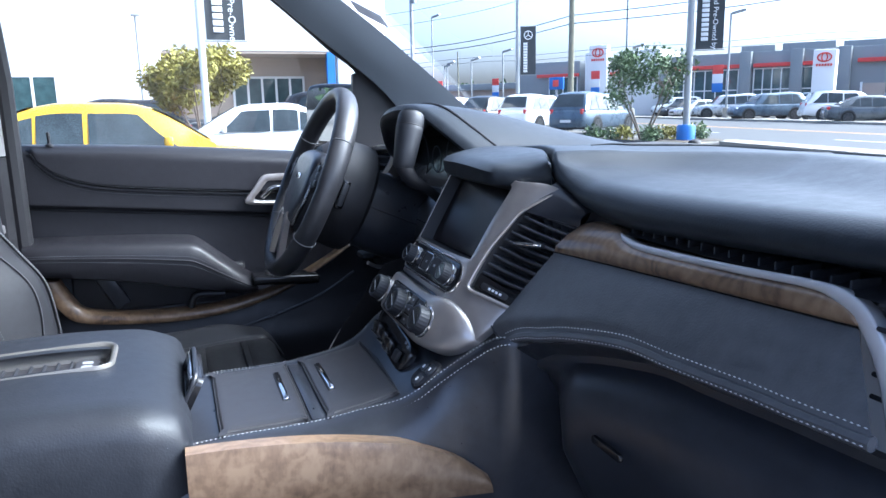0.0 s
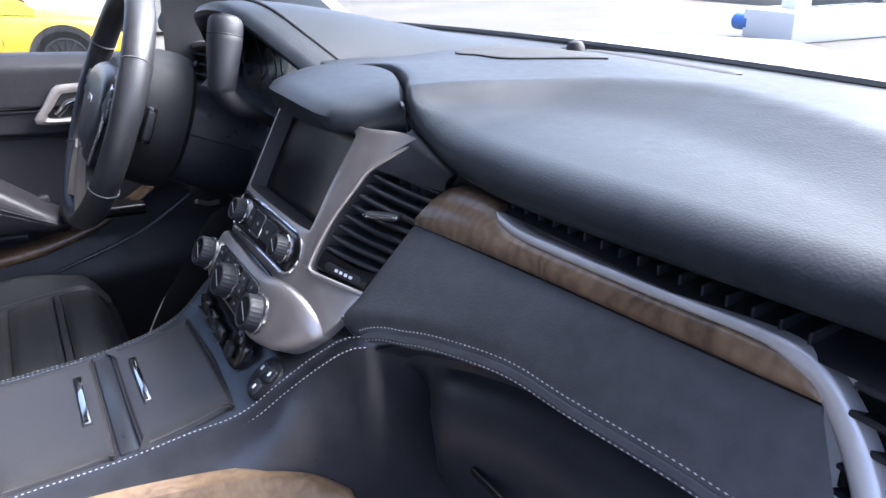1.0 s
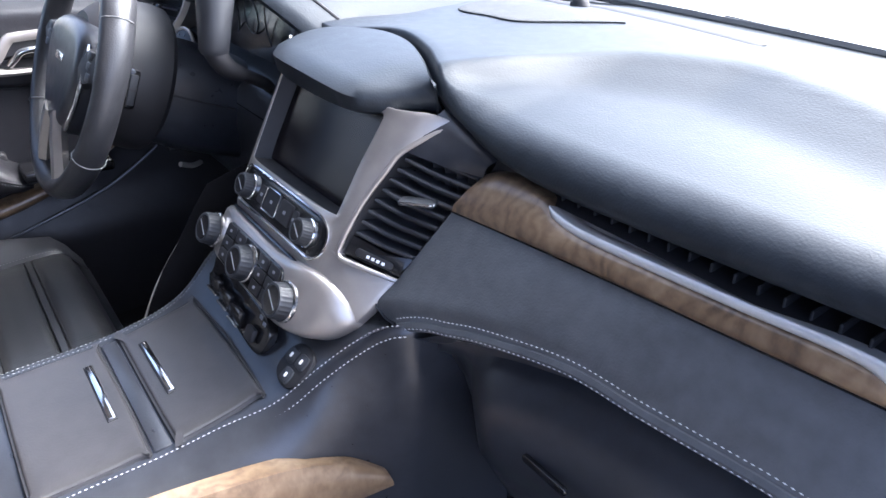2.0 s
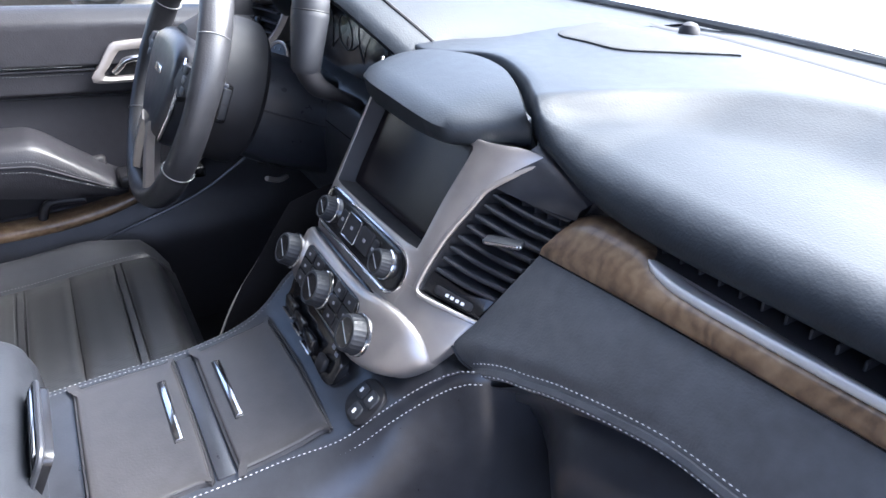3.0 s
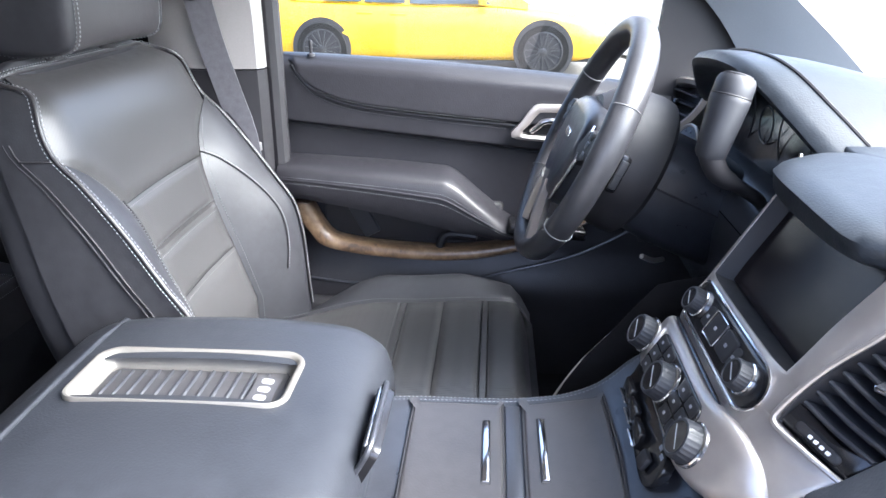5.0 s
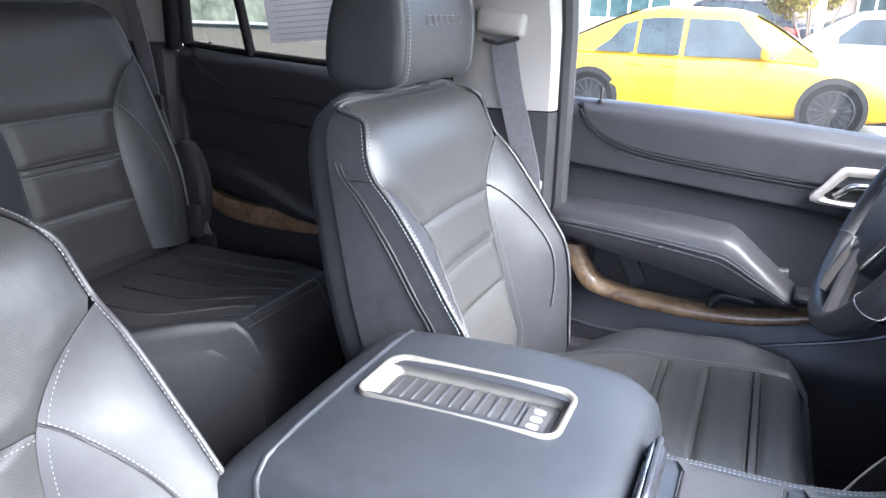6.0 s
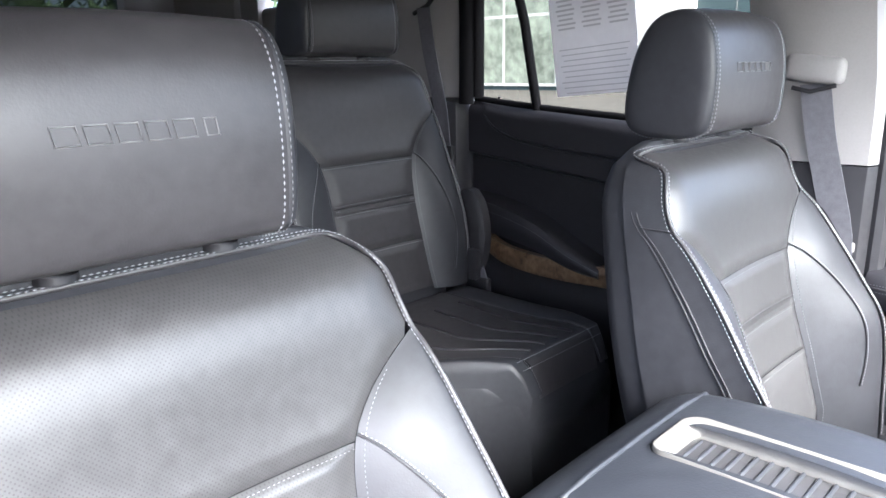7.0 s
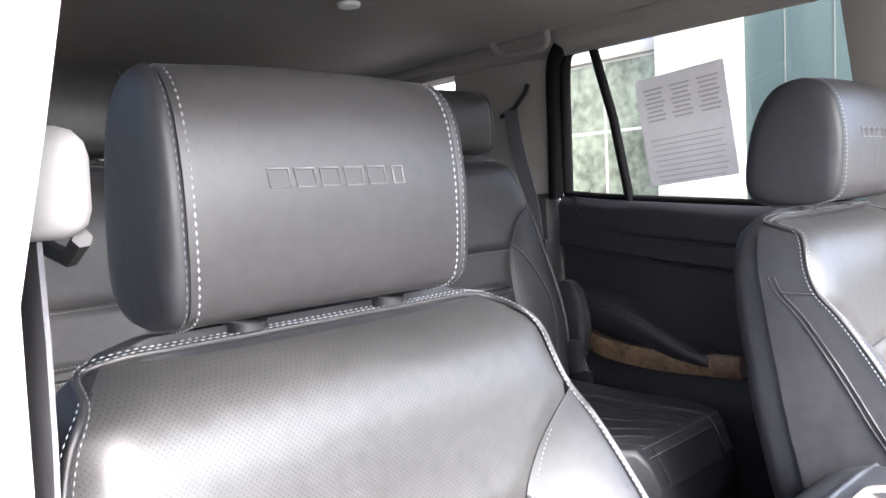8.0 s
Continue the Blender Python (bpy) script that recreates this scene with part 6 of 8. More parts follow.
# ---- steering wheel ----
wheel = thing("steering_wheel", "black leather steering wheel with silver spokes", "steering wheel", (-0.42, -0.052, 1.203))
wm_ = Matrix.Rotation(radians(66), 4, "X")  # local z looks back at the driver
RIM = 0.172
rim_rows, nrim = [], 96
for i in range(nrim):
    a = 2 * math.pi * i / nrim
    fat = 0.0165 + 0.0018 * max(0, math.cos(2 * (a - radians(35)))) * (math.sin(a) > 0)
    row = []
    for j in range(16):
        b = 2 * math.pi * j / 16
        r = RIM + fat * 0.92 * math.cos(b)
        row.append(wm_ @ Vector((r * math.cos(a), r * 0.985 * math.sin(a), fat * 1.12 * math.sin(b))))
    rim_rows.append(row)
part("rim", grid(rim_rows, loop=True, close=True), leather("smooth wheel leather", (0.026, 0.027, 0.030), 0.38, 1100, 0.25, 0.05), wheel, "smooth black leather rim")
for ad in (28, 152, 212, 328):
    a = radians(ad)
    c = Vector((RIM * math.cos(a), RIM * 0.985 * math.sin(a), 0))
    ring_ = [wm_ @ (c + Vector((math.cos(a), math.sin(a), 0)) * (0.0172 * math.cos(b)) + Vector((0, 0, 0.0200 * math.sin(b)))) for b in np.linspace(0, 2 * math.pi, 20, endpoint=False)]
    part("rim_joint", tube(ring_, 0.0007, 5, loop=True), DARK_THREAD, wheel)
hub_o = [(p.x, p.y) for p in curve([(-0.075, 0.052, 0), (0, 0.062, 0), (0.075, 0.052, 0), (0.094, 0.016, 0), (0.082, -0.040, 0), (0.046, -0.084, 0), (0, -0.094, 0), (-0.046, -0.084, 0), (-0.082, -0.040, 0), (-0.094, 0.016, 0)], 5, True)]
part("airbag_cover", plate(hub_o, 0.05, wm_ @ Matrix.Translation((0, 0, 0.020)), 0.022, 5), TRIM_BLACK, wheel, "black airbag cover")
part("emblem_bar", box((0.036, 0.010, 0.002), (0, 0, 0), 0.0008, m=wm_ @ Matrix.Translation((0, 0.005, 0.021))), CHROME, wheel)
for sx in (-1, 1):
    sp_rows = []
    for x, y0, y1, z in ((0.060, -0.030, 0.034, 0.006), (0.095, -0.014, 0.036, 0.004), (0.130, -0.004, 0.036, 0.002), (0.160, 0.002, 0.034, 0.0)):
        sp_rows.append([wm_ @ Vector((sx * x, y, z + h)) for y, h in ((y0, 0), (y0 + 0.004, 0.009), ((y0 + y1) / 2, 0.012), (y1 - 0.004, 0.009), (y1, 0), ((y0 + y1) / 2, -0.016))])
    part("spoke", lump(sp_rows), SOFT_BLACK, wheel)
    part("spoke_trim", tube([wm_ @ Vector((sx * x, y, z)) for x, y, z in ((0.092, 0.040, 0.011), (0.098, 0.010, 0.012), (0.086, -0.040, 0.012), (0.056, -0.080, 0.011))], 0.0028, 8), CHROME, wheel, "bright trim edge")
    for k in range(3):
        part("spoke_key", box((0.016, 0.011, 0.006), (0, 0, 0), 0.002, m=wm_ @ Matrix.Translation((sx * (0.116 + 0.003 * k), 0.030 - 0.013 * k, 0.012))), RUBBER, wheel)
    lo_rows = []
    for x, y, w, z in ((0.022, -0.068, 0.017, 0.014), (0.034, -0.098, 0.016, 0.012), (0.045, -0.126, 0.016, 0.008), (0.054, -0.152, 0.018, 0.004)):
        lo_rows.append([wm_ @ Vector((sx * (x + dx * w), y + dy * w, z + h)) for dx, dy, h in ((-0.8, -0.5, 0), (-0.4, -0.25, 0.009), (0.4, 0.25, 0.009), (0.8, 0.5, 0), (0, 0, -0.012))])
    part("lower_spoke", lump(lo_rows), SILVER, wheel, "satin silver lower spoke")
part("wheel_boss", lathe([(0.070, -0.104), (0.092, -0.102), (0.101, -0.094), (0.103, -0.078), (0.100, -0.045), (0.088, -0.015), (0.07, 0.002)], 40, wm_), SOFT_BLACK, wheel)
pad_ = part("paddle_switch", box((0.026, 0.052, 0.016), (0, 0, 0), 0.005, m=Matrix.Translation((0.114, 0.036, -0.014)) @ wm_), GLOSS_BLACK, wheel)
part("switch_rocker", box((0.004, 0.040, 0.010), (0.0132, 0.0, 0.0), 0.0015, m=Matrix.Translation((0.114, 0.036, -0.014)) @ wm_), RUBBER, pad_)
part("switch_groove", box((0.001, 0.002, 0.011), (0.0150, 0.0, 0.0), m=Matrix.Translation((0.114, 0.036, -0.014)) @ wm_), SOFT_BLACK, pad_)

# column cover behind the wheel, with the gear lever
col = thing("steering_column", "black steering column shroud with stalks", "steering column", (-0.42, 0.06, 1.13))
cax = Vector((0, 0.9135, -0.4067))
cup = Vector((0, 0.4067, 0.9135))
rings_ = []
for d, w, h in ((-0.055, 0.070, 0.062), (-0.045, 0.079, 0.071), (0.0, 0.082, 0.076), (0.05, 0.082, 0.076), (0.10, 0.080, 0.074), (0.16, 0.078, 0.07)):
    c = Vector((0, 0, 0.0)) + cax * d + cup * 0.012
    rings_.append([c + Vector((1, 0, 0)) * (w * math.copysign(abs(math.cos(a)) ** 0.6, math.cos(a))) + cup * (h * math.copysign(abs(math.sin(a)) ** 0.6, math.sin(a))) for a in np.linspace(0, 2 * math.pi, 36, endpoint=False)])
part("shroud", lump(rings_), TRIM_BLACK, col)
part("shroud_split", tube([Vector((0.083, 0, 0)) + cax * d + cup * 0.02 for d in (-0.04, 0.05, 0.12)], 0.0015, 6), SOFT_BLACK, col)
part("tilt_lever", box((0.05, 0.06, 0.012), (-0.05, 0.02, -0.085), 0.005), SOFT_BLACK, col)
part("turn_stalk", tube(curve([(-0.08, 0.01, 0.03), (-0.13, 0.0, 0.05), (-0.17, -0.01, 0.065)]), [0.008] * 17, 10), SOFT_BLACK, col)
# silver tube imitating a glint low on the shroud
part("shroud_glint", tube(curve([(0.06, -0.02, -0.078), (0.045, 0.0, -0.090), (0.02, 0.02, -0.098)]), 0.004, 6), SILVER, col)
lever = thing("gear_lever", "black column gear lever with a moulded grip", "gear lever", (-0.30, 0.15, 1.16))
L0 = Vector((0.30, -0.15, -1.16))
part("lever_arm", tube([Vector(p) + L0 for p in resample(curve([(-0.31, 0.17, 1.15), (-0.25, 0.145, 1.175), (-0.215, 0.11, 1.20), (-0.204, 0.078, 1.220), (-0.204, 0.066, 1.245)], 8), 24)], [0.0080] * 18 + [0.0100, 0.0110, 0.0120, 0.013, 0.0135, 0.014, 0.014], 14), SOFT_BLACK, lever)
gax = (Vector((-0.219, 0.088, 1.323)) - Vector((-0.204, 0.066, 1.240))).normalized()
gm_ = Matrix.Translation(Vector((-0.204, 0.066, 1.240)) + L0) @ gax.to_track_quat("Z", "X").to_matrix().to_4x4()
part("grip", lathe([(0.0135, -0.004), (0.0175, 0.002), (0.0195, 0.028), (0.0222, 0.060), (0.0223, 0.066), (0.0217, 0.067), (0.0220, 0.069), (0.0214, 0.084), (0.0190, 0.089), (0.012, 0.090)], 28, gm_), RUBBER, lever, "grey rubbery grip")
part("grip_joint", tube([gm_ @ Vector((0.0221 * math.cos(a), 0.0221 * math.sin(a), 0.0675)) for a in np.linspace(0, 2 * math.pi, 24, endpoint=False)], 0.0008, 5, loop=True), SOFT_BLACK, lever)
part("grip_button", lathe([(0.0165, 0.088), (0.0160, 0.0915), (0.012, 0.0925)], 20, gm_), SOFT_BLACK, lever)

# driver's footwell
well = thing("footwell_panel", "black moulded footwell side panel with a thin bright line", "trim panel", (-0.20, 0.05, 0.90))
W0 = Vector((0.20, -0.05, -0.90))
well_z = table_fn([(-0.20, 0.74), (-0.12, 0.85), (-0.063, 0.966), (-0.017, 1.026), (0.03, 1.086), (0.40, 1.13)])
part("panel", grid([[Vector((x, y, z)) + W0 for x, y, z in ((-0.195, y, well_z(y)), (-0.20, y, lerp(well_z(y), 0.62, 0.4)), (-0.205, y, 0.62))] for y in np.linspace(-0.20, 0.40, 25)]), SHADE_BLACK, well)
part("bright_line", tube([Vector(p) + W0 for p in curve([(-0.201, -0.105, 0.88), (-0.198, -0.063, 0.962), (-0.197, -0.017, 1.022), (-0.197, 0.03, 1.082)])], 0.0018, 6), SILVER, well)
part("pocket_edge", tube([Vector(p) + W0 for p in curve([(-0.206, -0.105, 0.88), (-0.208, -0.09, 0.85), (-0.208, -0.03, 0.83), (-0.208, 0.06, 0.82)])], 0.003, 6), TRIM_BLACK, well)
pedal = thing("brake_pedal", "black ribbed brake pedal in the footwell", "pedal", (-0.40, 0.34, 0.70))
part("pad", box((0.12, 0.02, 0.07), (0, 0, 0), 0.006, m=Matrix.Rotation(radians(-35), 4, "X")), SOFT_BLACK, pedal)
part("arm", tube([(0, 0.01, 0.0), (0, 0.06, 0.16), (0, 0.05, 0.25)], 0.010, 8), SHADE_BLACK, pedal)
single("firewall", box((1.5, 0.05, 0.75), (0, 0.52, 0.85), 0.01), CARPET, "black carpeted bulkhead behind the pedals", "bulkhead", kind="structure")
single("floor_mat", box((0.50, 0.62, 0.015), (-0.43, 0.12, 0.53), 0.006), CARPET, "black carpet floor mat in front of the driver seat", "mat")
# pocket behind the driver's cushion, on the sill side
single("sill_cover", box((0.05, 0.60, 0.14), (-0.72, -0.45, 0.72), 0.012), SOFT_BLACK, "dark sill cover beside the driver seat", "sill cover", kind="structure")

# ---- centre pillars, rear doors, rear pillars, belts ----
def side(s):
    """Pillars, rear door, quarter panel and belts of one side: s is -1 for the driver's side."""
    nm = "driver" if s < 0 else "passenger"
    f = lambda x, y, z: Vector((s * x, y, z))
    # B pillar: light upper trim, dark lower trim
    low_r = [[f(0.70, y, z) + Vector((-s * b, 0, 0)) for y, b in ((-0.592, 0.0), (-0.60, 0.014), (-0.66, 0.022), (-0.74, 0.022), (-0.80, 0.0), (-0.80, -0.08), (-0.592, -0.08))] for z in (0.62, 0.9, 1.1, 1.253)]
    up_r = [[f(x, y + dy, z) + Vector((-s * b, 0, 0)) for y, b in ((-0.592, 0.0), (-0.60, 0.016), (-0.66, 0.024), (-0.74, 0.024), (-0.80, 0.0), (-0.80, -0.07), (-0.592, -0.07))] for x, dy, z in ((0.702, 0, 1.256), (0.700, 0.0, 1.34), (0.687, 0.0, 1.40), (0.655, -0.01, 1.55), (0.630, -0.02, 1.68), (0.615, -0.02, 1.73))]
    single("pillar_centre_" + nm, lump(up_r), PILLAR, "light grey upper trim of the centre pillar", "pillar", kind="structure")
    single("pillar_foot_" + nm, lump(low_r), SOFT_BLACK, "dark lower trim of the centre pillar", "pillar", kind="structure")
    single("pillar_seal_" + nm, tube([f(0.735, -0.586, 0.66), f(0.738, -0.586, 1.2), f(0.735, -0.586, 1.40), f(0.715, -0.595, 1.60), f(0.695, -0.605, 1.72)], 0.020, 10), SOFT_BLACK, "black rubber seal along the centre pillar", "seal", kind="structure")
    # front belt
    b = thing("seat_belt", "grey seat belt hanging from the centre pillar", "seat belt", f(0.662, -0.69, 1.40 if s < 0 else 1.372), group="seat belts")
    o = b.location.copy()
    part("anchor_cover", box((0.035, 0.095, 0.045), (0, 0, 0.012), 0.012, 3, m=Matrix.Rotation(radians(-6), 4, "X")), PILLAR, b, "light grey belt guide cover")
    part("guide_loop", tube([Vector(p) for p in ((-s * 0.012, -0.03, -0.018), (-s * 0.016, 0.0, -0.024), (-s * 0.012, 0.038, -0.014))], 0.004, 6), SOFT_BLACK, b)
    strip = []
    for p in resample(curve([f(0.668, -0.688, 1.388), f(0.672, -0.672, 1.30), f(0.682, -0.648, 1.20), f(0.690, -0.630, 1.10), f(0.700, -0.625, 0.80)], 5), 16):
        strip.append([p - o + Vector((-s * 0.006, dy, dy * 0.1)) for dy in (-0.024, 0.024)])
    part("webbing", grid([[a, c, c + Vector((s * 0.002, 0, 0)), a + Vector((s * 0.002, 0, 0))] for a, c in strip], loop=True), WEBBING, b, "grey woven webbing")
    part("belt_clip", box((0.012, 0.055, 0.020), f(0.690, -0.630, 1.115) - o, 0.004), PILLAR, b)
    # rear door trim
    rd = thing("rear_door", "closed black rear door panel with armrest and wood trim", "door", f(0.77, -1.2, 0.60), group="rear doors")
    ro = rd.location.copy()

    def rp(name, bm, mat, parent=None, label="", sharp=50):
        bmesh.ops.translate(bm, vec=-ro, verts=bm.verts)
        return part(name, bm, mat, parent or rd, label, sharp)
    bz = table_fn([(-1.6, 1.345), (-1.4, 1.325), (-1.0, 1.300), (-0.78, 1.290)])
    pz = table_fn([(-1.56, 1.36), (-1.50, 1.32), (-1.46, 1.275), (-1.38, 1.245), (-1.2, 1.225), (-0.78, 1.195)])
    sz = table_fn([(-1.6, 1.205), (-1.2, 1.165), (-0.78, 1.13)])

    def rx(y, z):
        x = 0.765 - 0.018 * smooth((z - sz(y)) / 0.012) - 0.010 * smooth((z - pz(y)) / 0.01) + 0.02 * smooth((z - bz(y) + 0.03) / 0.03) ** 2 - 0.03 * smooth((0.95 - z) / 0.1)
        return x
    rows_ = []
    for k in range(61):
        y = lerp(-1.545, -0.79, k / 60)
        row = [f(0.83, y, bz(y)), f(0.785, y, bz(y))] + [f(rx(y, z), y, z) for z in levels((bz(y) - 0.002, min(pz(y) + 0.012, bz(y) - 0.006), min(pz(y) - 0.004, bz(y) - 0.014), sz(y) + 0.014, sz(y) - 0.004, 0.62), (10, 7, 10, 8, 26))] + [f(0.83, y, 0.62)]
        rows_.append(row)
    rp("door_trim", lump(rows_), DOOR)
    rp("pad_welt", tube([f(rx(y, pz(y)) - 0.002, y, pz(y)) for y in np.linspace(-1.49, -0.85, 40)], 0.0035, 8), DOOR)
    rp("stitching", stitches([f(rx(y, pz(y) + 0.008) - 0.0012, y, pz(y) + 0.008) for y in np.linspace(-1.48, -0.9, 40)]), DARK_THREAD)
    rp("seam_gap", tube([f(rx(y, sz(y)) - 0.001, y, sz(y)) for y in np.linspace(-1.54, -0.8, 20)], 0.004, 8), SOFT_BLACK)
    at_ = resample(curve([f(0.705, -1.545, 1.10), f(0.695, -1.42, 1.085), f(0.695, -1.30, 1.055), f(0.70, -1.20, 1.005), f(0.71, -1.12, 0.97)], 8), 40)
    ab_ = resample(curve([f(0.705, -1.545, 1.02), f(0.698, -1.42, 1.01), f(0.698, -1.30, 0.99), f(0.70, -1.20, 0.96), f(0.71, -1.12, 0.945)], 8), 40)
    rings_ = [[Vector((s * 0.775, p.y, p.z + 0.012)), p + Vector((s * 0.03, 0, 0.006)), p + Vector((s * 0.008, 0, 0)), p.lerp(q, 0.3), p.lerp(q, 0.7), q + Vector((s * 0.01, 0, 0)), Vector((s * 0.775, q.y, q.z))] for p, q in zip(at_, ab_)]
    ra = rp("armrest", lump(rings_), DOOR)
    rp("stitching", stitches([p.lerp(q, 0.22) - Vector((s * 0.002, 0, 0)) for p, q in zip(at_, ab_)]), DARK_THREAD, ra)
    w1 = resample(curve([f(0.725, -1.47, 0.985), f(0.722, -1.40, 0.955), f(0.72, -1.25, 0.945), f(0.72, -1.05, 0.955)], 8), 30)
    rp("wood_rim", lump([[p + Vector((s * 0.02, 0, 0.026)), p + Vector((0, 0, 0.026)), p + Vector((-s * 0.004, 0, 0.018)), p + Vector((-s * 0.004, 0, -0.016)), p + Vector((0, 0, -0.022)), p + Vector((s * 0.03, 0, -0.022))] for p in w1]), WOOD, label="brown figured wood pocket rim")
    rp("pocket_bracket", tube([f(0.74, -1.47, 1.0), f(0.742, -1.44, 1.03), f(0.742, -1.43, 1.05)], 0.012, 6), TRIM_BLACK)
    rp("window_frame", tube(curve([f(0.765, -1.530, 1.345), f(0.755, -1.520, 1.50), f(0.735, -1.500, 1.66), f(0.728, -1.47, 1.705), f(0.72, -1.41, 1.722), f(0.715, -1.2, 1.725), f(0.71, -0.82, 1.718)], 6), 0.018, 8), SHADE_BLACK, label="black window frame")
    rp("frame_trim", tube(curve([f(0.742, -1.548, 1.33), f(0.735, -1.538, 1.50), f(0.715, -1.518, 1.66), f(0.702, -1.48, 1.712)], 6), 0.020, 8), SHADE_BLACK)
    rp("divider_bar", tube([f(0.768, -1.340, 1.315), f(0.752, -1.37, 1.52), f(0.728, -1.415, 1.725)], 0.0115, 8), SHADE_BLACK)
    rp("belt_seal", tube([f(0.772, y, bz(y) + 0.004) for y in np.linspace(-1.54, -0.80, 16)], 0.009, 8), SHADE_BLACK)
    rp("lock_pin", lathe([(0.006, 0), (0.003, 0.003), (0.0035, 0.018)], 10, Matrix.Translation(f(0.77, -1.462, bz(-1.46)))), SOFT_BLACK)
    pane = rp("window_glass", grid([[f(0.782, y, 1.30), f(0.768, y, 1.52), f(0.735, y, 1.73)] for y in (-1.53, -1.2, -0.80)]), TINTED)
    pane.visible_shadow = False
    # rear pillar and quarter panel with a window
    cols = []
    for y, top in ((-1.560, 1.735), (-1.60, 1.735), (-1.75, 1.735), (-1.90, 1.735)):
        cols.append([f(0.745 - (z - 1.345) * 0.08 - 0.02 * smooth((-1.56 - y) / 0.1), y + (z - 1.345) * 0.10, z) for z in (1.345, 1.42, 1.52, 1.62, top)])
    back_c = [[p + Vector((s * 0.06, 0, 0)) for p in c][::-1] for c in cols]
    single("pillar_rear_" + nm, lump([a + b_ for a, b_ in zip(cols, back_c)]), PILLAR, "light grey trim of the rear pillar", "pillar", kind="structure")
    bm = box((0.08, 1.5, 0.75), f(0.745, -2.30, 0.97), 0.03)
    single("quarter_panel_" + nm, bm, SOFT_BLACK, "dark lower quarter trim beside the rear seats", "quarter panel", kind="structure")
    bm = box((0.06, 0.12, 0.40), f(0.71, -2.46, 1.53), 0.02)
    box((0.06, 0.50, 0.27), f(0.715, -2.15, 1.48), 0.02, bm=bm)
    box((0.06, 0.50, 0.40), f(0.70, -2.78, 1.53), 0.02, bm=bm)
    single("quarter_trim_" + nm, bm, PILLAR, "light grey trim around the quarter window", "quarter panel", kind="structure")
    # second-row belt
    b2 = thing("seat_belt", "grey seat belt hanging from the rear pillar slot", "seat belt", f(0.69, -1.62, 1.55), group="seat belts")
    o2 = b2.location.copy()
    st = []
    for p in resample(curve([f(0.700, -1.655, 1.570), f(0.685, -1.62, 1.46), f(0.660, -1.56, 1.33), f(0.648, -1.53, 1.20), f(0.632, -1.46, 1.06), f(0.615, -1.385, 0.92)], 5), 18):
        st.append([p - o2 + Vector((-s * 0.004, dy, 0)) for dy in (-0.023, 0.023)])
    part("webbing", grid([[a, c, c + Vector((s * 0.002, 0, 0)), a + Vector((s * 0.002, 0, 0))] for a, c in st], loop=True), WEBBING, b2, "grey woven webbing")
    part("belt_slot", tube([f(0.708, -1.70, 1.558) - o2, f(0.708, -1.65, 1.575) - o2, f(0.708, -1.61, 1.612) - o2, f(0.708, -1.60, 1.632) - o2], 0.006, 6), SOFT_BLACK, b2)
    part("latch_plate", box((0.012, 0.055, 0.035), f(0.648, -1.535, 1.215) - o2, 0.004), SOFT_BLACK, b2)
    part("buckle", box((0.02, 0.05, 0.05), f(0.615, -1.385, 0.90) - o2, 0.006), SOFT_BLACK, b2)


side(-1)
side(1)
# sheet stuck on the rear side glass
pm = Matrix(((0, 0, 1, 0), (1, 0, 0, 0), (0, 1, 0, 0), (0, 0, 0, 1)))
FAINT = material("faint grey print", (0.52, 0.52, 0.54), 0.7)
sheet = thing("window_sticker", "white printed sheet taped inside the rear window", "paper sheet", (-0.745, -1.178, 1.482))
lean = Matrix.Rotation(radians(5), 4, "Y") @ Matrix.Rotation(radians(5), 4, "X")
part("sheet", plate(rounded(0.215, 0.245, 0.002, 2), 0.0008, lean @ pm), PAPER, sheet)
for k in range(3):
    for j in range(8):
        w = 0.05 - 0.012 * ((j * 7 + k * 3) % 3) / 2
        part("text_line", plate(rounded(w, 0.004, 0.0005, 1, -0.065 + 0.066 * k, 0.095 - 0.010 * j), 0.0004, lean @ pm @ Matrix.Translation((0, 0, 0.0008))), FAINT, sheet)
for j in range(9):
    part("text_line", plate(rounded(0.18 - 0.01 * (j % 3), 0.0022, 0.0005, 1, 0, -0.02 - 0.012 * j), 0.0004, lean @ pm @ Matrix.Translation((0, 0, 0.0008))), FAINT, sheet)

# ---- outside: ground and road ----
ASPHALT = vary(material("grey asphalt", (0.105, 0.096, 0.084), 0.9), (0.105, 0.096, 0.084), 0.25, 0.5, 0.9, 0.05, 25.0)
ROADWAY = vary(material("dark road asphalt", (0.065, 0.065, 0.068), 0.9), (0.065, 0.065, 0.068), 0.2, 0.4, 0.9, 0.05, 30.0)
CONCRETE = vary(material("pale concrete", (0.27, 0.255, 0.225), 0.9), (0.27, 0.255, 0.225), 0.12, 1.5, 0.9, 0.05, 30.0)
gm = bmesh.new()
bmesh.ops.create_grid(gm, x_segments=8, y_segments=8, size=900)
single("ground", gm, ASPHALT, "grey asphalt of the dealership car park", "ground", kind="structure")
# the street runs across in front, its own axes: e along, n away from the car park
E_ = Vector((0.84, 0.54, 0)).normalized()
N_ = Vector((-0.54, 0.84, 0)).normalized()
ST = Vector((-21.5, 21.5, 0))


def street(e, n, z=0.0):
    return ST + E_ * e + N_ * n + Vector((0, 0, z))


S_ = Vector((0.983, -0.18, 0)).normalized()
P_ = Vector((0.18, 0.983, 0)).normalized()


def road_at(u, v, z=0.0):
    return ST + S_ * u + P_ * v + Vector((0, 0, z))


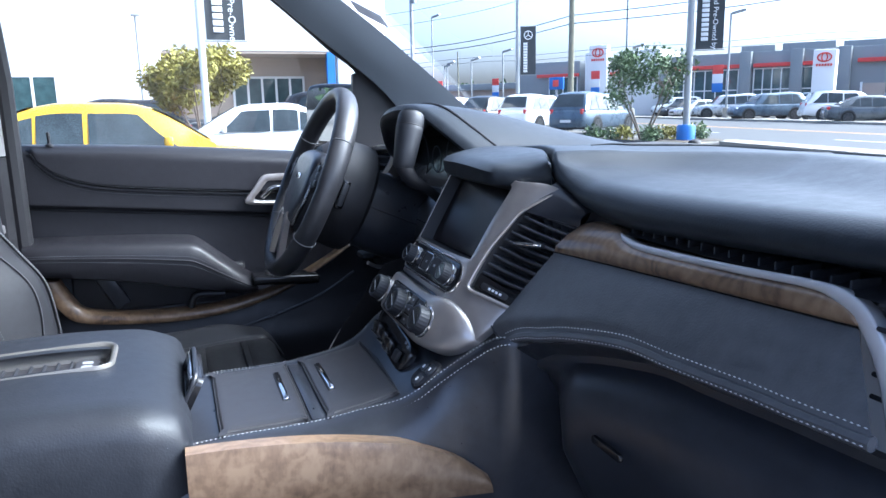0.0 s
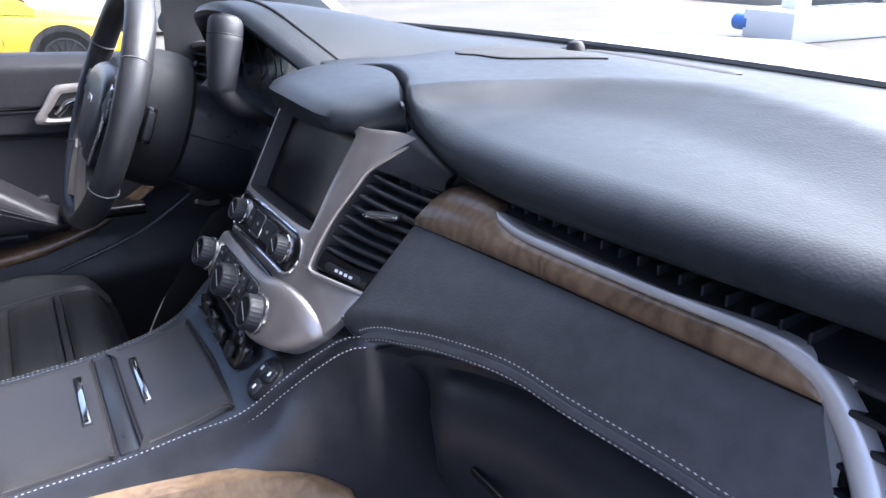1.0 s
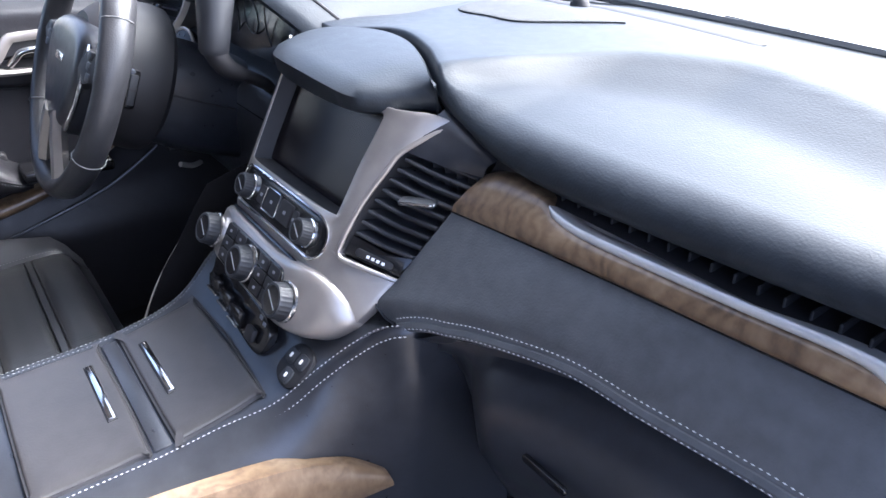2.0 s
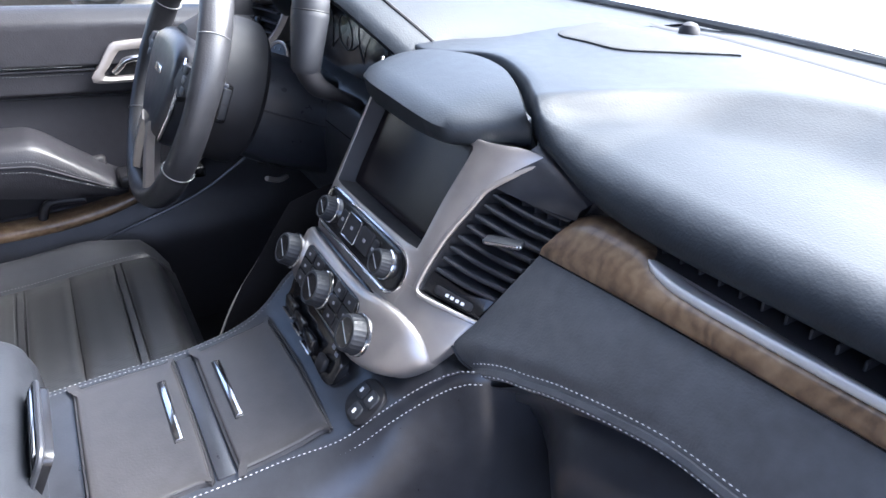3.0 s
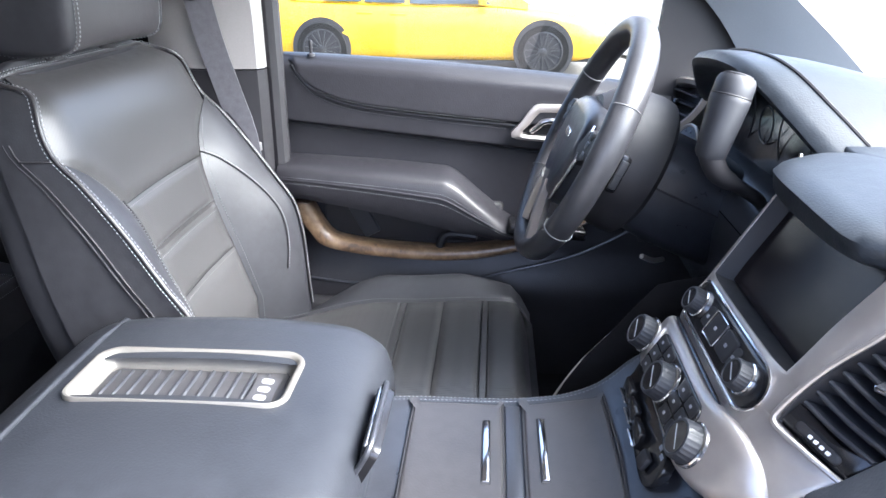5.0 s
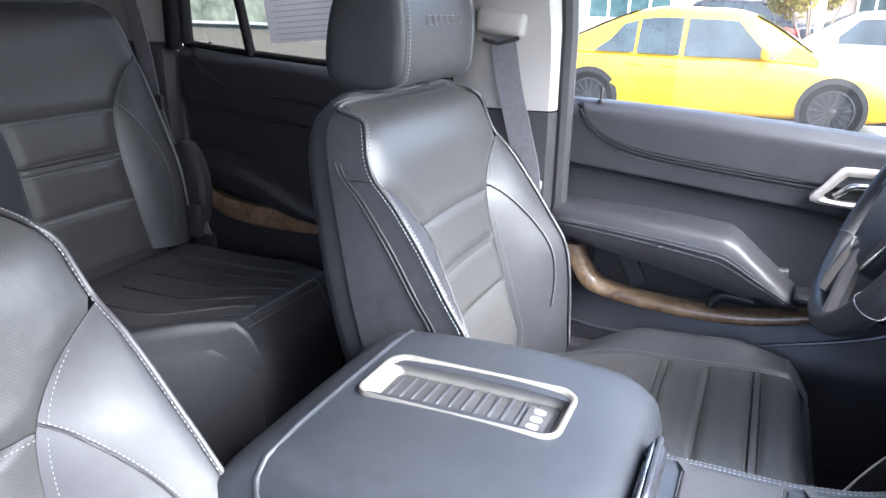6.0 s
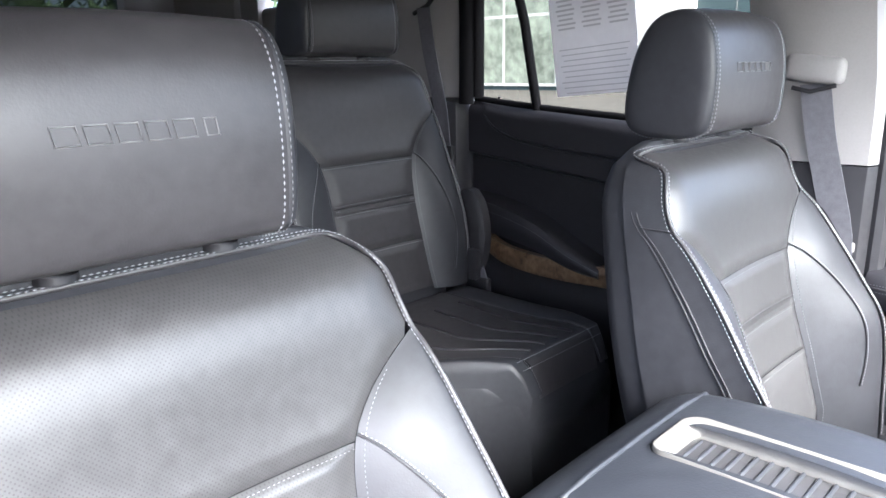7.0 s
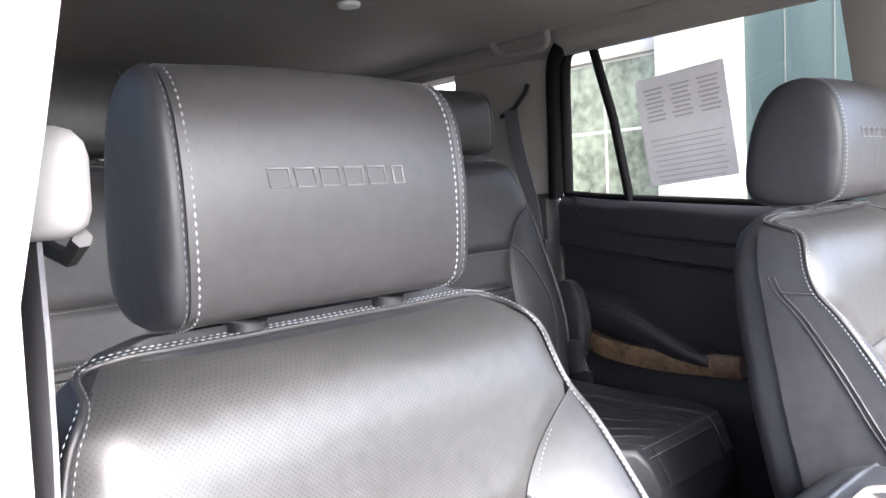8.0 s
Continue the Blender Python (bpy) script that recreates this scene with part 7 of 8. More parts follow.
def strip(u0, u1, v0, v1, z0, z1):
    return lump([[road_at(u, v0, z0), road_at(u, v1, z0), road_at(u, v1, z1), road_at(u, v0, z1)] for u in np.linspace(u0, u1, 9)])


single("road", strip(-160, 160, -4.3, 10.0, -0.02, 0.012), ROADWAY, "dark asphalt street with painted lane lines", "road", kind="structure")
single("kerb", strip(5.0, 160, -5.3, -4.3, -0.02, 0.13), CONCRETE, "pale concrete kerb along the car park", "kerb", kind="structure")
single("pavement", strip(-160, 160, 10.0, 11.6, -0.02, 0.14), CONCRETE, "pale concrete pavement across the street", "pavement", kind="structure")
YELLOW_LINE = vary(material("worn orange road paint", (0.50, 0.28, 0.10), 0.8), (0.50, 0.28, 0.10), 0.2, 3, 0.8, 0.05)
WHITE_LINE = vary(material("worn white road paint", (0.55, 0.55, 0.53), 0.8), (0.55, 0.55, 0.53), 0.15, 3, 0.8, 0.05)
for v in (2.9, 3.25):
    single("centre_line", strip(-160, 160, v, v + 0.14, 0.0, 0.016), YELLOW_LINE, "worn orange centre line on the street", "road marking", group="centre lines")
for k in range(14):
    single("lane_dash", strip(-65.2 + 10 * k, -62.2 + 10 * k, -0.65, -0.5, 0.0, 0.016), WHITE_LINE, "worn white lane dash on the street", "road marking", group="lane dashes")
# planted island at the kerb, with a rounded nose
isl = [street(e, n) for e, n in ((-3.4, -7.0), (-2.3, -10.2), (-1.2, -10.3), (0.3, -8.2), (0.8, -7.4), (0.2, -6.4), (-1.8, -5.6))]
io = [(p.x, p.y) for p in curve(isl, 5, True)]
ic = sum((Vector((x, y)) for x, y in io), Vector((0, 0))) / len(io)
single("planting_bed", plate([tuple(ic + (Vector(q) - ic) * 0.9) for q in io], 0.2, Matrix.Translation((0, 0, 0.15)), 0.03), vary(material("dark mulch", (0.07, 0.055, 0.04), 0.95), (0.07, 0.055, 0.04), 0.4, 6, 0.95, 0.03, 40), "mulched planting bed inside the kerb island", "planting bed", kind="structure")
single("island_kerb", plate(io, 0.2, Matrix.Translation((0, 0, 0.12)), 0.04), CONCRETE, "pale concrete kerb of the planted island", "kerb", kind="structure")


# ---- cars ----
def paint(name, c, metal=0.0):
    return vary(material(name, c, 0.28, metal, coat=0.35), c, 0.04, 2.0, 0.28, 0.04)


TYRE = vary(material("black tyre rubber", (0.009, 0.009, 0.009), 0.85, spec=0.15), (0.009, 0.009, 0.009), 0.2, 20, 0.85, 0.05)
CAR_GLASS = vary(material("dark car glass", (0.030, 0.038, 0.042), 0.06, spec=0.5), (0.030, 0.038, 0.042), 0.5, 3, 0.08, 0.02)
RED_LAMP = vary(material("red lamp plastic", (0.45, 0.02, 0.02), 0.2), (0.45, 0.02, 0.02), 0.1, 20, 0.2, 0.03)
ALLOY = vary(material("dark alloy", (0.05, 0.05, 0.052), 0.4, 0.6), (0.05, 0.05, 0.052), 0.1, 20, 0.35, 0.05)
KINDS = {  # length, half width, rows of (along 0..1 from nose, deck height), roof rows of (along, height, inset), sill, wheel radius, wheel places
    "sedan": (4.75, 0.91, [(0, 0.55), (0.02, 0.68), (0.10, 0.78), (0.30, 0.90), (0.5, 0.90), (0.8, 0.94), (0.93, 0.97), (0.985, 0.92), (1.0, 0.70)], [(0.225, 0.93, 0.0), (0.385, 1.38, 0.22), (0.52, 1.45, 0.25), (0.66, 1.42, 0.25), (0.86, 1.03, 0.06)], 0.22, 0.335, (0.18, 0.775)),
    "suv": (4.95, 0.96, [(0, 0.70), (0.02, 0.85), (0.08, 0.98), (0.27, 1.08), (0.5, 1.08), (0.8, 1.10), (0.97, 1.08), (0.992, 0.95), (1.0, 0.75)], [(0.25, 1.08, 0.0), (0.36, 1.66, 0.18), (0.55, 1.76, 0.2), (0.88, 1.74, 0.2), (0.975, 1.10, 0.05)], 0.30, 0.39, (0.17, 0.785)),
}


def car(at, heading, mat, kind, label, tail=True, group="parked cars", detail=True):
    """A parked car: at its middle on the ground, its nose along heading (degrees from +y to the right)."""
    L, W, deck, roof_, sill, wr, wheels = KINDS[kind]
    c = thing("car", label, "car", at, group=group)
    c.rotation_euler = (0, 0, -radians(heading))
    dz_ = table_fn(deck)
    plan = table_fn([(0, 0.74), (0.03, 0.87), (0.10, 0.96), (0.25, 1.0), (0.8, 1.0), (0.93, 0.95), (0.985, 0.86), (1.0, 0.78)])
    Y = lambda a: L * (0.5 - a)
    rows_ = []
    for a in [0, 0.006, 0.02, 0.05, 0.09, 0.13, 0.18, 0.24, 0.3, 0.4, 0.5, 0.6, 0.7, 0.78, 0.84, 0.9, 0.95, 0.98, 0.994, 1.0]:
        w, z = W * plan(a), dz_(a)
        lo = sill + 0.06 * smooth((0.08 - a) / 0.08) + 0.08 * smooth((a - 0.9) / 0.1)
        rows_.append([Vector((sx * w * k, Y(a), lerp(lo, z, h))) for sx, k, h in ((-1, 0.9, 0), (-1, 0.985, 0.1), (-1, 1.0, 0.45), (-1, 0.985, 0.78), (-1, 0.95, 0.92), (-1, 0.84, 0.99), (-1, 0.4, 1.02), (1, 0.4, 1.02), (1, 0.84, 0.99), (1, 0.95, 0.92), (1, 0.985, 0.78), (1, 1.0, 0.45), (1, 0.985, 0.1), (1, 0.9, 0))])
    part("body", lump(rows_), mat, c, sharp=50)
    rz, ri = table_fn([(a, z) for a, z, _ in roof_]), table_fn([(a, i) for a, _, i in roof_])
    a0, a1 = roof_[0][0], roof_[-1][0]
    rows_ = []
    for k in range(17):
        a = lerp(a0, a1, k / 16)
        z, ins_ = rz(a), ri(a)
        zb = dz_(a) - 0.03
        z = max(z, zb + 0.02)
        wt, wb_ = W * 0.93 - ins_, W * 0.93
        rows_.append([Vector((sx * x, Y(a), zz)) for sx, x, zz in ((-1, wb_, zb), (-1, lerp(wb_, wt, 0.85), lerp(zb, z, 0.85)), (-1, wt - 0.06, z - 0.01), (-1, wt * 0.4, z + 0.015), (1, wt * 0.4, z + 0.015), (1, wt - 0.06, z - 0.01), (1, lerp(wb_, wt, 0.85), lerp(zb, z, 0.85)), (1, wb_, zb))])
    part("roof", lump(rows_), mat, c, sharp=50)
    aw = [lerp(a0, a1, k) for k in ((0.14, 0.30, 0.49, 0.51, 0.68, 0.86) if kind == "sedan" else (0.12, 0.25, 0.44, 0.46, 0.68, 0.92))]
    for sx in (-1, 1):
        def q(a, h):
            z, zb = rz(a), dz_(a) + 0.0
            wt, wb_ = W * 0.93 - ri(a), W * 0.93
            return Vector((sx * (lerp(wb_, wt, h) + 0.022), Y(a), lerp(zb - 0.02, z - 0.045, h)))
        for p0, p1 in (((aw[0], aw[1]), aw[2]), ((aw[3], aw[3]), aw[4])):
            rows_ = [[q(lerp(lerp(p0[0], p0[1], h / 0.86), p1, t), h) for h in (0.03, 0.25, 0.45, 0.65, 0.86)] for t in np.linspace(0, 1, 10)]
            part("side_window", grid(rows_), CAR_GLASS, c, sharp=0)
        rows_ = [[q(lerp(aw[4] + 0.008, b_, t), h) for h, b_ in ((0.03, aw[5]), (0.45, lerp(aw[5], aw[4], 0.35)), (0.85, lerp(aw[5], aw[4], 0.62)))] for t in (0, 0.5, 1)]
        part("quarter_window", grid(rows_), CAR_GLASS, c, sharp=0)
        if detail:
            part("door_mirror", box((0.20, 0.11, 0.14), (sx * (W + 0.07), Y(aw[0] + 0.03), dz_(0.35) + 0.06), 0.04), mat, c)
            for a in (aw[2] + 0.03, aw[4] - 0.0):
                part("door_handle", box((0.02, 0.20, 0.03), (sx * (W * 0.985), Y(a), dz_(a) - 0.14), 0.008), mat, c)
            for a in (aw[0] - 0.01, aw[3] - 0.003, aw[4] + 0.02):
                part("door_gap", tube([(sx * (W * 0.9 + 0.062), Y(a), sill + 0.08), (sx * (W + 0.0005), Y(a), sill + 0.35), (sx * (W * 0.95 + 0.004), Y(a), dz_(a) - 0.05)], 0.006, 4), SOFT_BLACK, c)
        part("headlamp", box((0.34, 0.16, 0.13), (sx * W * 0.66, Y(0.035), dz_(0.05) - 0.12), 0.05), WHITE_PRINT, c)
        if tail:
            part("tail_lamp", box((0.32 if kind == "sedan" else 0.14, 0.16, 0.16 if kind == "sedan" else 0.34), (sx * W * 0.74, Y(0.975), dz_(0.97) - 0.13), 0.04), RED_LAMP, c)
        for a in wheels:
            wh = part("wheel", lathe([(wr * 0.7, -0.11), (wr * 0.96, -0.11), (wr, -0.07), (wr, 0.07), (wr * 0.96, 0.11), (wr * 0.74, 0.112), (wr * 0.70, 0.09)], 36, Matrix.Translation((sx * (W - 0.098), Y(a), wr)) @ Matrix.Rotation(sx * math.pi / 2, 4, "Y")), TYRE, c)
            wmx = Matrix.Translation((sx * (W + 0.012), Y(a), wr)) @ Matrix.Rotation(sx * math.pi / 2, 4, "Y")
            bm = lathe([(wr * 0.74, -0.03), (wr * 0.745, 0.004), (wr * 0.69, 0.006), (wr * 0.68, -0.03)], 36, wmx)
            lathe([(0.05, -0.03), (0.05, 0.004), (0.03, 0.008)], 16, wmx, bm)
            ns = 15 if detail else 6
            for k in range(ns):
                box((wr * 0.62, 0.020 if detail else 0.06, 0.02), (0, 0, 0), m=wmx @ Matrix.Rotation(2 * math.pi * k / ns, 4, "Z") @ Matrix.Translation((wr * 0.38, 0, -0.008)), bm=bm)
            part("rim", bm, ALLOY, wh)
            part("arch", lathe([(wr * 1.13, -0.05), (wr * 1.13, 0.0), (wr * 0.9, 0.002), (wr * 0.06, 0.001)], 30, Matrix.Translation((sx * (W + 0.003), Y(a), wr + 0.015)) @ Matrix.Rotation(sx * math.pi / 2, 4, "Y")), SOFT_BLACK, c)
    for a_lo, a_hi, back_ in ((a0 + 0.012, roof_[1][0] - 0.004, False), (a1 - 0.012, roof_[3][0] + 0.012, True)):
        rows_ = []
        for t in (0, 0.25, 0.5, 0.75, 1):
            a = lerp(a_lo, a_hi, t)
            z = max(rz(a), dz_(a)) + 0.016
            w = (W * 0.93 - ri(a)) * 0.86
            rows_.append([Vector((x * w, Y(a) + (0.012 if not back_ else -0.012), z + (0.012 if x == 0 else 0.0))) for x in (-1, -0.5, 0, 0.5, 1)])
        part("rear_glass" if back_ else "front_glass", grid(rows_), CAR_GLASS, c, sharp=0)
    part("front_grille", box((W * 0.9, 0.05, 0.16), (0, Y(0.0) - 0.005, 0.48), 0.02), SOFT_BLACK, c)
    part("number_plate", box((0.5, 0.02, 0.11), (0, Y(1.0) + 0.005, 0.62), 0.005), WHITE_PRINT, c)
    part("under_body", box((W * 1.7, L * 0.92, 0.2), (0, 0, sill + 0.08), 0.03), SOFT_BLACK, c)
    return c


P_YELLOW = paint("yellow car paint", (0.52, 0.31, 0.010))
P_WHITE = paint("white car paint outside", (0.74, 0.75, 0.76))
P_BLACK = paint("black car paint", (0.012, 0.012, 0.014))
P_GREY = paint("grey car paint", (0.10, 0.11, 0.12), 0.4)
P_SILVER = paint("silver car paint", (0.42, 0.44, 0.46), 0.6)
P_BLUE = paint("slate blue car paint", (0.06, 0.09, 0.13), 0.3)
P_RED = paint("dark red car paint", (0.25, 0.02, 0.02))
car((-9.7, -1.08, 0), 0, P_YELLOW, "sedan", "bright yellow sedan parked beside the vehicle", group="parked cars")
car((-15.2, 1.55, 0), 188, P_WHITE, "sedan", "white sedan with red tail lamps in the next row")
car((-19.8, 4.9, 0), 22, P_BLACK, "suv", "black sport utility car with bright roof rails")
car((-24.5, 2.6, 0), 10, P_GREY, "sedan", "grey sedan parked beyond the white sedan")
car((-23.0, -2.2, 0), 185, P_RED, "sedan", "dark red sedan behind the yellow car")
car((-27.5, -1.0, 0), 8, P_BLACK, "suv", "black sport utility car near the building")
for e, n, h, mat, kind, lab in ((-7.0, -0.6, -31, P_BLUE, "suv", "dark blue-grey sport utility car at the row end"), (-11.0, 1.6, -31, P_WHITE, "suv", "white sport utility car in the front row"), (-14.6, 3.6, -31, P_BLACK, "suv", "black sport utility car with red tail lamps"), (-18.6, 6.0, -33, P_WHITE, "suv", "white van-like car in the front row"), (-23.0, 8.2, -33, P_SILVER, "suv", "silver sport utility car far along the row"), (-28.0, 11.0, -33, P_WHITE, "suv", "white sport utility car far along the row")):
    p = street(e, n)
    car((p.x, p.y, 0), h, mat, kind, lab, detail=False)
for x, y, h, mat, kind, lab in ((-58.5, 46.5, 205, P_WHITE, "suv", "white car in the lot across the street"), (-53.2, 43.2, 190, P_BLACK, "sedan", "black car in the lot across the street"), (-48.6, 40.9, 195, P_SILVER, "sedan", "silver car in the lot across the street"), (-43.4, 39.2, 212, P_SILVER, "suv", "silver sport utility car across the street"), (-37.4, 37.2, 200, P_BLUE, "suv", "slate blue car in the lot across the street"), (-42.6, 44.4, 222, P_BLUE, "suv", "dark blue pickup-like car across the street"), (-44.6, 49.0, 210, P_RED, "sedan", "red car deep in the lot across the street"), (-35.8, 40.6, 205, P_WHITE, "sedan", "white car beside the sign tower"), (-32.2, 38.2, 35, P_WHITE, "suv", "white sport utility car beyond the sign tower"), (-27.8, 35.0, 38, P_GREY, "sedan", "dark grey car beyond the sign tower"), (-31.2, 43.6, 30, P_SILVER, "suv", "silver car deep in the lot"), (-29.0, 45.8, 215, P_GREY, "sedan", "grey car deep in the lot"), (-33.0, 53.0, 215, P_WHITE, "sedan", "white car deep in the lot")):
    car((x, y, 0), h, mat, kind, lab, detail=False, group="cars across the street")

# ---- buildings ----
STUCCO = vary(material("white stucco", (0.80, 0.79, 0.77), 0.85), (0.80, 0.79, 0.77), 0.03, 0.6, 0.85, 0.04, 12.0)
BEIGE = vary(material("beige stucco", (0.42, 0.34, 0.28), 0.85), (0.42, 0.34, 0.28), 0.06, 0.8, 0.85, 0.04, 12.0)
GREY_CLAD = vary(material("grey metal cladding", (0.24, 0.255, 0.26), 0.5), (0.24, 0.255, 0.26), 0.06, 0.5, 0.5, 0.06, 6.0)
TEAL = vary(material("teal shop glass", (0.05, 0.085, 0.09), 0.06), (0.05, 0.085, 0.09), 0.35, 0.5, 0.07, 0.03, 3.0)
RED = vary(material("red sign paint", (0.62, 0.05, 0.04), 0.5), (0.62, 0.05, 0.04), 0.05, 2, 0.5, 0.05)
BLUE = vary(material("blue sign paint", (0.03, 0.15, 0.50), 0.5), (0.03, 0.15, 0.50), 0.08, 2, 0.5, 0.05)
BANNER = vary(material("charcoal banner cloth", (0.03, 0.035, 0.04), 0.7), (0.03, 0.035, 0.04), 0.15, 3, 0.7, 0.05)
POLE_W = vary(material("white painted pole", (0.70, 0.71, 0.72), 0.5), (0.70, 0.71, 0.72), 0.05, 3, 0.5, 0.05)
POLE_G = vary(material("weathered timber pole", (0.20, 0.19, 0.14), 0.9), (0.20, 0.19, 0.14), 0.2, 2, 0.9, 0.04)
POLE_S = vary(material("galvanised pole", (0.32, 0.33, 0.34), 0.5, 0.5), (0.32, 0.33, 0.34), 0.1, 3, 0.5, 0.06)


# bright reflection of the showroom panes, put into a pale base colour
REFLECTION_GLASS = vary(material("showroom glass with painted reflection", (0.36, 0.40, 0.33), 0.12), (0.36, 0.40, 0.33), 0.5, 0.6, 0.12, 0.04, 2.0)


def building(name, at, turn, label):
    """An Empty whose x runs along the facade and whose -y looks at the car park."""
    b = thing(name, label, "building", at)
    b.rotation_euler = (0, 0, radians(turn))
    return b


def windows(b, x0, x1, z0, z1, n, mz=1, mat=None, frame_mat=None, y=0.0, fw=0.10):
    """A glazed bay: panes with frame bars between them."""
    w = (x1 - x0) / n
    h = (z1 - z0) / mz
    for i in range(n):
        for j in range(mz):
            part("window_pane", box((w - fw, 0.05, h - fw), (x0 + w * (i + 0.5), y - 0.02, z0 + h * (j + 0.5))), mat or TEAL, b)
    for i in range(n + 1):
        part("mullion", box((fw, 0.14, z1 - z0 + fw), (x0 + w * i, y - 0.05, (z0 + z1) / 2)), frame_mat or STUCCO, b)
    for j in range(mz + 1):
        part("transom", box((x1 - x0, 0.13, fw), ((x0 + x1) / 2, y - 0.05, z0 + h * j)), frame_mat or STUCCO, b)


# white showroom on the driver's side; its facade runs north-south
show = building("showroom", (-37, 10.2, 0), -90, "large white stucco showroom with teal windows")
# local x runs toward -y of the world; +y local looks toward +x of the world
TEAL_WALL = vary(material("teal grey wall panels", (0.10, 0.15, 0.16), 0.6), (0.10, 0.15, 0.16), 0.06, 0.5, 0.6, 0.05, 6.0)
part("wall", box((10.2, 0.6, 4.2), (6.6, 2.6, 2.1)), BEIGE, show, "beige recessed entrance wall")
part("fascia", box((9.6, 5.0, 4.6), (5.9, 2.95, 6.1), 0.05), STUCCO, show)
part("soffit", box((10.6, 4.4, 0.12), (6.4, 3.2, 3.76)), BEIGE, show)
part("column", box((1.4, 3.2, 3.75), (2.6, 3.6, 1.875), 0.03), STUCCO, show)
part("corner_panel", box((0.35, 0.3, 3.75), (3.65, 5.3, 1.9)), BLUE, show, "blue vertical sign panel")
windows(show, 4.5, 7.7, 0.6, 2.8, 5, 1, y=2.99)
part("white_wing", box((7.8, 6, 9.5), (14.6, 2.6, 4.75), 0.05), STUCCO, show)
windows(show, 14.6, 18.0, 1.0, 2.8, 4, 1, y=5.68)
part("grey_wing", box((7.3, 5.8, 9.5), (22.15, 2.6, 4.75), 0.05), TEAL_WALL, show, "teal-grey panelled wing")
for k in range(3):
    part("panel_joint", box((0.05, 0.06, 9.4), (20.0 + 2.0 * k, 5.5, 4.7)), GREY_CLAD, show)
part("end_tower", box((4.4, 6.5, 10.5), (28.0, 2.5, 5.25), 0.05), STUCCO, show)
part("glass_backing", box((30, 0.2, 8), (45.4, 4.2, 4)), TEAL_WALL, show)
windows(show, 30.4, 60.0, 0.3, 7.8, 8, 2, mat=REFLECTION_GLASS, y=4.45, fw=0.16)
part("roof_edge", box((30, 1.0, 0.6), (45.4, 4.2, 8.2), 0.05), STUCCO, show)

# dealer across the street: grey with a red band
deal = building("dealer_building", tuple(street(-30, 42)), math.degrees(math.atan2(E_.y, E_.x)), "grey dealership building with red bands and tall windows")
part("wall", box((44, 12, 5.75), (32.5, 6.5, 2.875), 0.05), GREY_CLAD, deal)
for x0, x1, h in ((17.6, 20.6, 6.35), (21.2, 25.6, 6.4), (26.2, 31.5, 6.3)):
    part("raised_wall", box((x1 - x0, 9, h), ((x0 + x1) / 2, 5.4, h / 2), 0.05), GREY_CLAD, deal)
part("upper_storey", box((22, 8, 7.2), (44, 9.0, 3.6), 0.05), GREY_CLAD, deal)
part("upper_window", box((2.6, 0.1, 0.6), (33.6, 4.95, 6.5)), TEAL, deal)
part("entry_wall", box((8.2, 6, 6.6), (5.9, 3.2, 3.3), 0.05), STUCCO, deal, "white entry block")
windows(deal, -2.6, 0.8, 0.4, 4.2, 4, 2, y=0.45, fw=0.10)
part("west_wing", box((8, 8, 5.9), (-3.0, 4.6, 2.95), 0.05), GREY_CLAD, deal)
for x0, x1, n in ((11.4, 17.6, 6), (19.0, 22.2, 4), (23.1, 25.4, 2)):
    windows(deal, x0, x1, 0.4, 4.2, n, 2, y=0.45, fw=0.10)
for x0, x1, z in ((-4.0, 1.0, 4.4), (11.0, 17.9, 4.5), (19.0, 22.4, 4.5), (23.0, 26.4, 4.5), (27.5, 52, 4.55)):
    part("red_band", box((x1 - x0, 0.5, 0.34), ((x0 + x1) / 2, 0.2, z), 0.03), RED, deal, "red fascia band")
for x in (10.6, 18.3, 22.7, 26.5):
    part("pier", box((1.0, 0.8, 5.8), (x, 0.2, 2.9), 0.04), GREY_CLAD, deal)
for x0 in (28.0, 30.7, 33.0):
    part("doorway", box((1.7, 0.2, 2.6), (x0 + 0.85, 0.42, 1.3), 0.02), BEIGE, deal, "beige service doorway")
    part("door_frame", box((0.16, 0.3, 2.7), (x0 - 0.1, 0.38, 1.35), 0.02), STUCCO, deal)
for k in range(6):
    part("sign_bar", box((0.28, 0.1, 0.34), (3.9 + 0.42 * k, 0.12, 5.05), 0.03), SOFT_BLACK, deal)
part("entry_band", box((2.9, 0.2, 0.4), (4.6, 0.1, 4.3), 0.03), RED, deal)


def pylon(e, n, w, h, label):
    p = street(e, n)
    t = thing("sign_tower", label, "sign", tuple(p), group="sign towers")
    t.rotation_euler = (0, 0, math.atan2(E_.y, E_.x))
    part("tower", box((w, 0.8, h), (0, 0, h / 2), 0.05), STUCCO, t)
    z = h - 0.37 * w
    for rx_, rz_, rr__ in ((0.30 * w, 0.20 * w, 0.035 * w), (0.12 * w, 0.19 * w, 0.03 * w)):
        part("sign_ring", tube([(rx_ * math.cos(a), -0.44, z + rz_ * math.sin(a)) for a in np.linspace(0, 2 * math.pi, 28, endpoint=False)], rr__, 6, loop=True), RED, t)
    for k in range(6):
        part("sign_bar", box((0.09 * w, 0.06, 0.12 * w), ((-0.31 + 0.124 * k) * w, -0.43, z - 0.36 * w), 0.02), RED, t)


pylon(-26.0, 41.0, 2.0, 7.2, "white sign tower with red ring emblem")
pylon(-1.2, 19.3, 1.25, 4.25, "white sign tower with red ring emblem near the street")
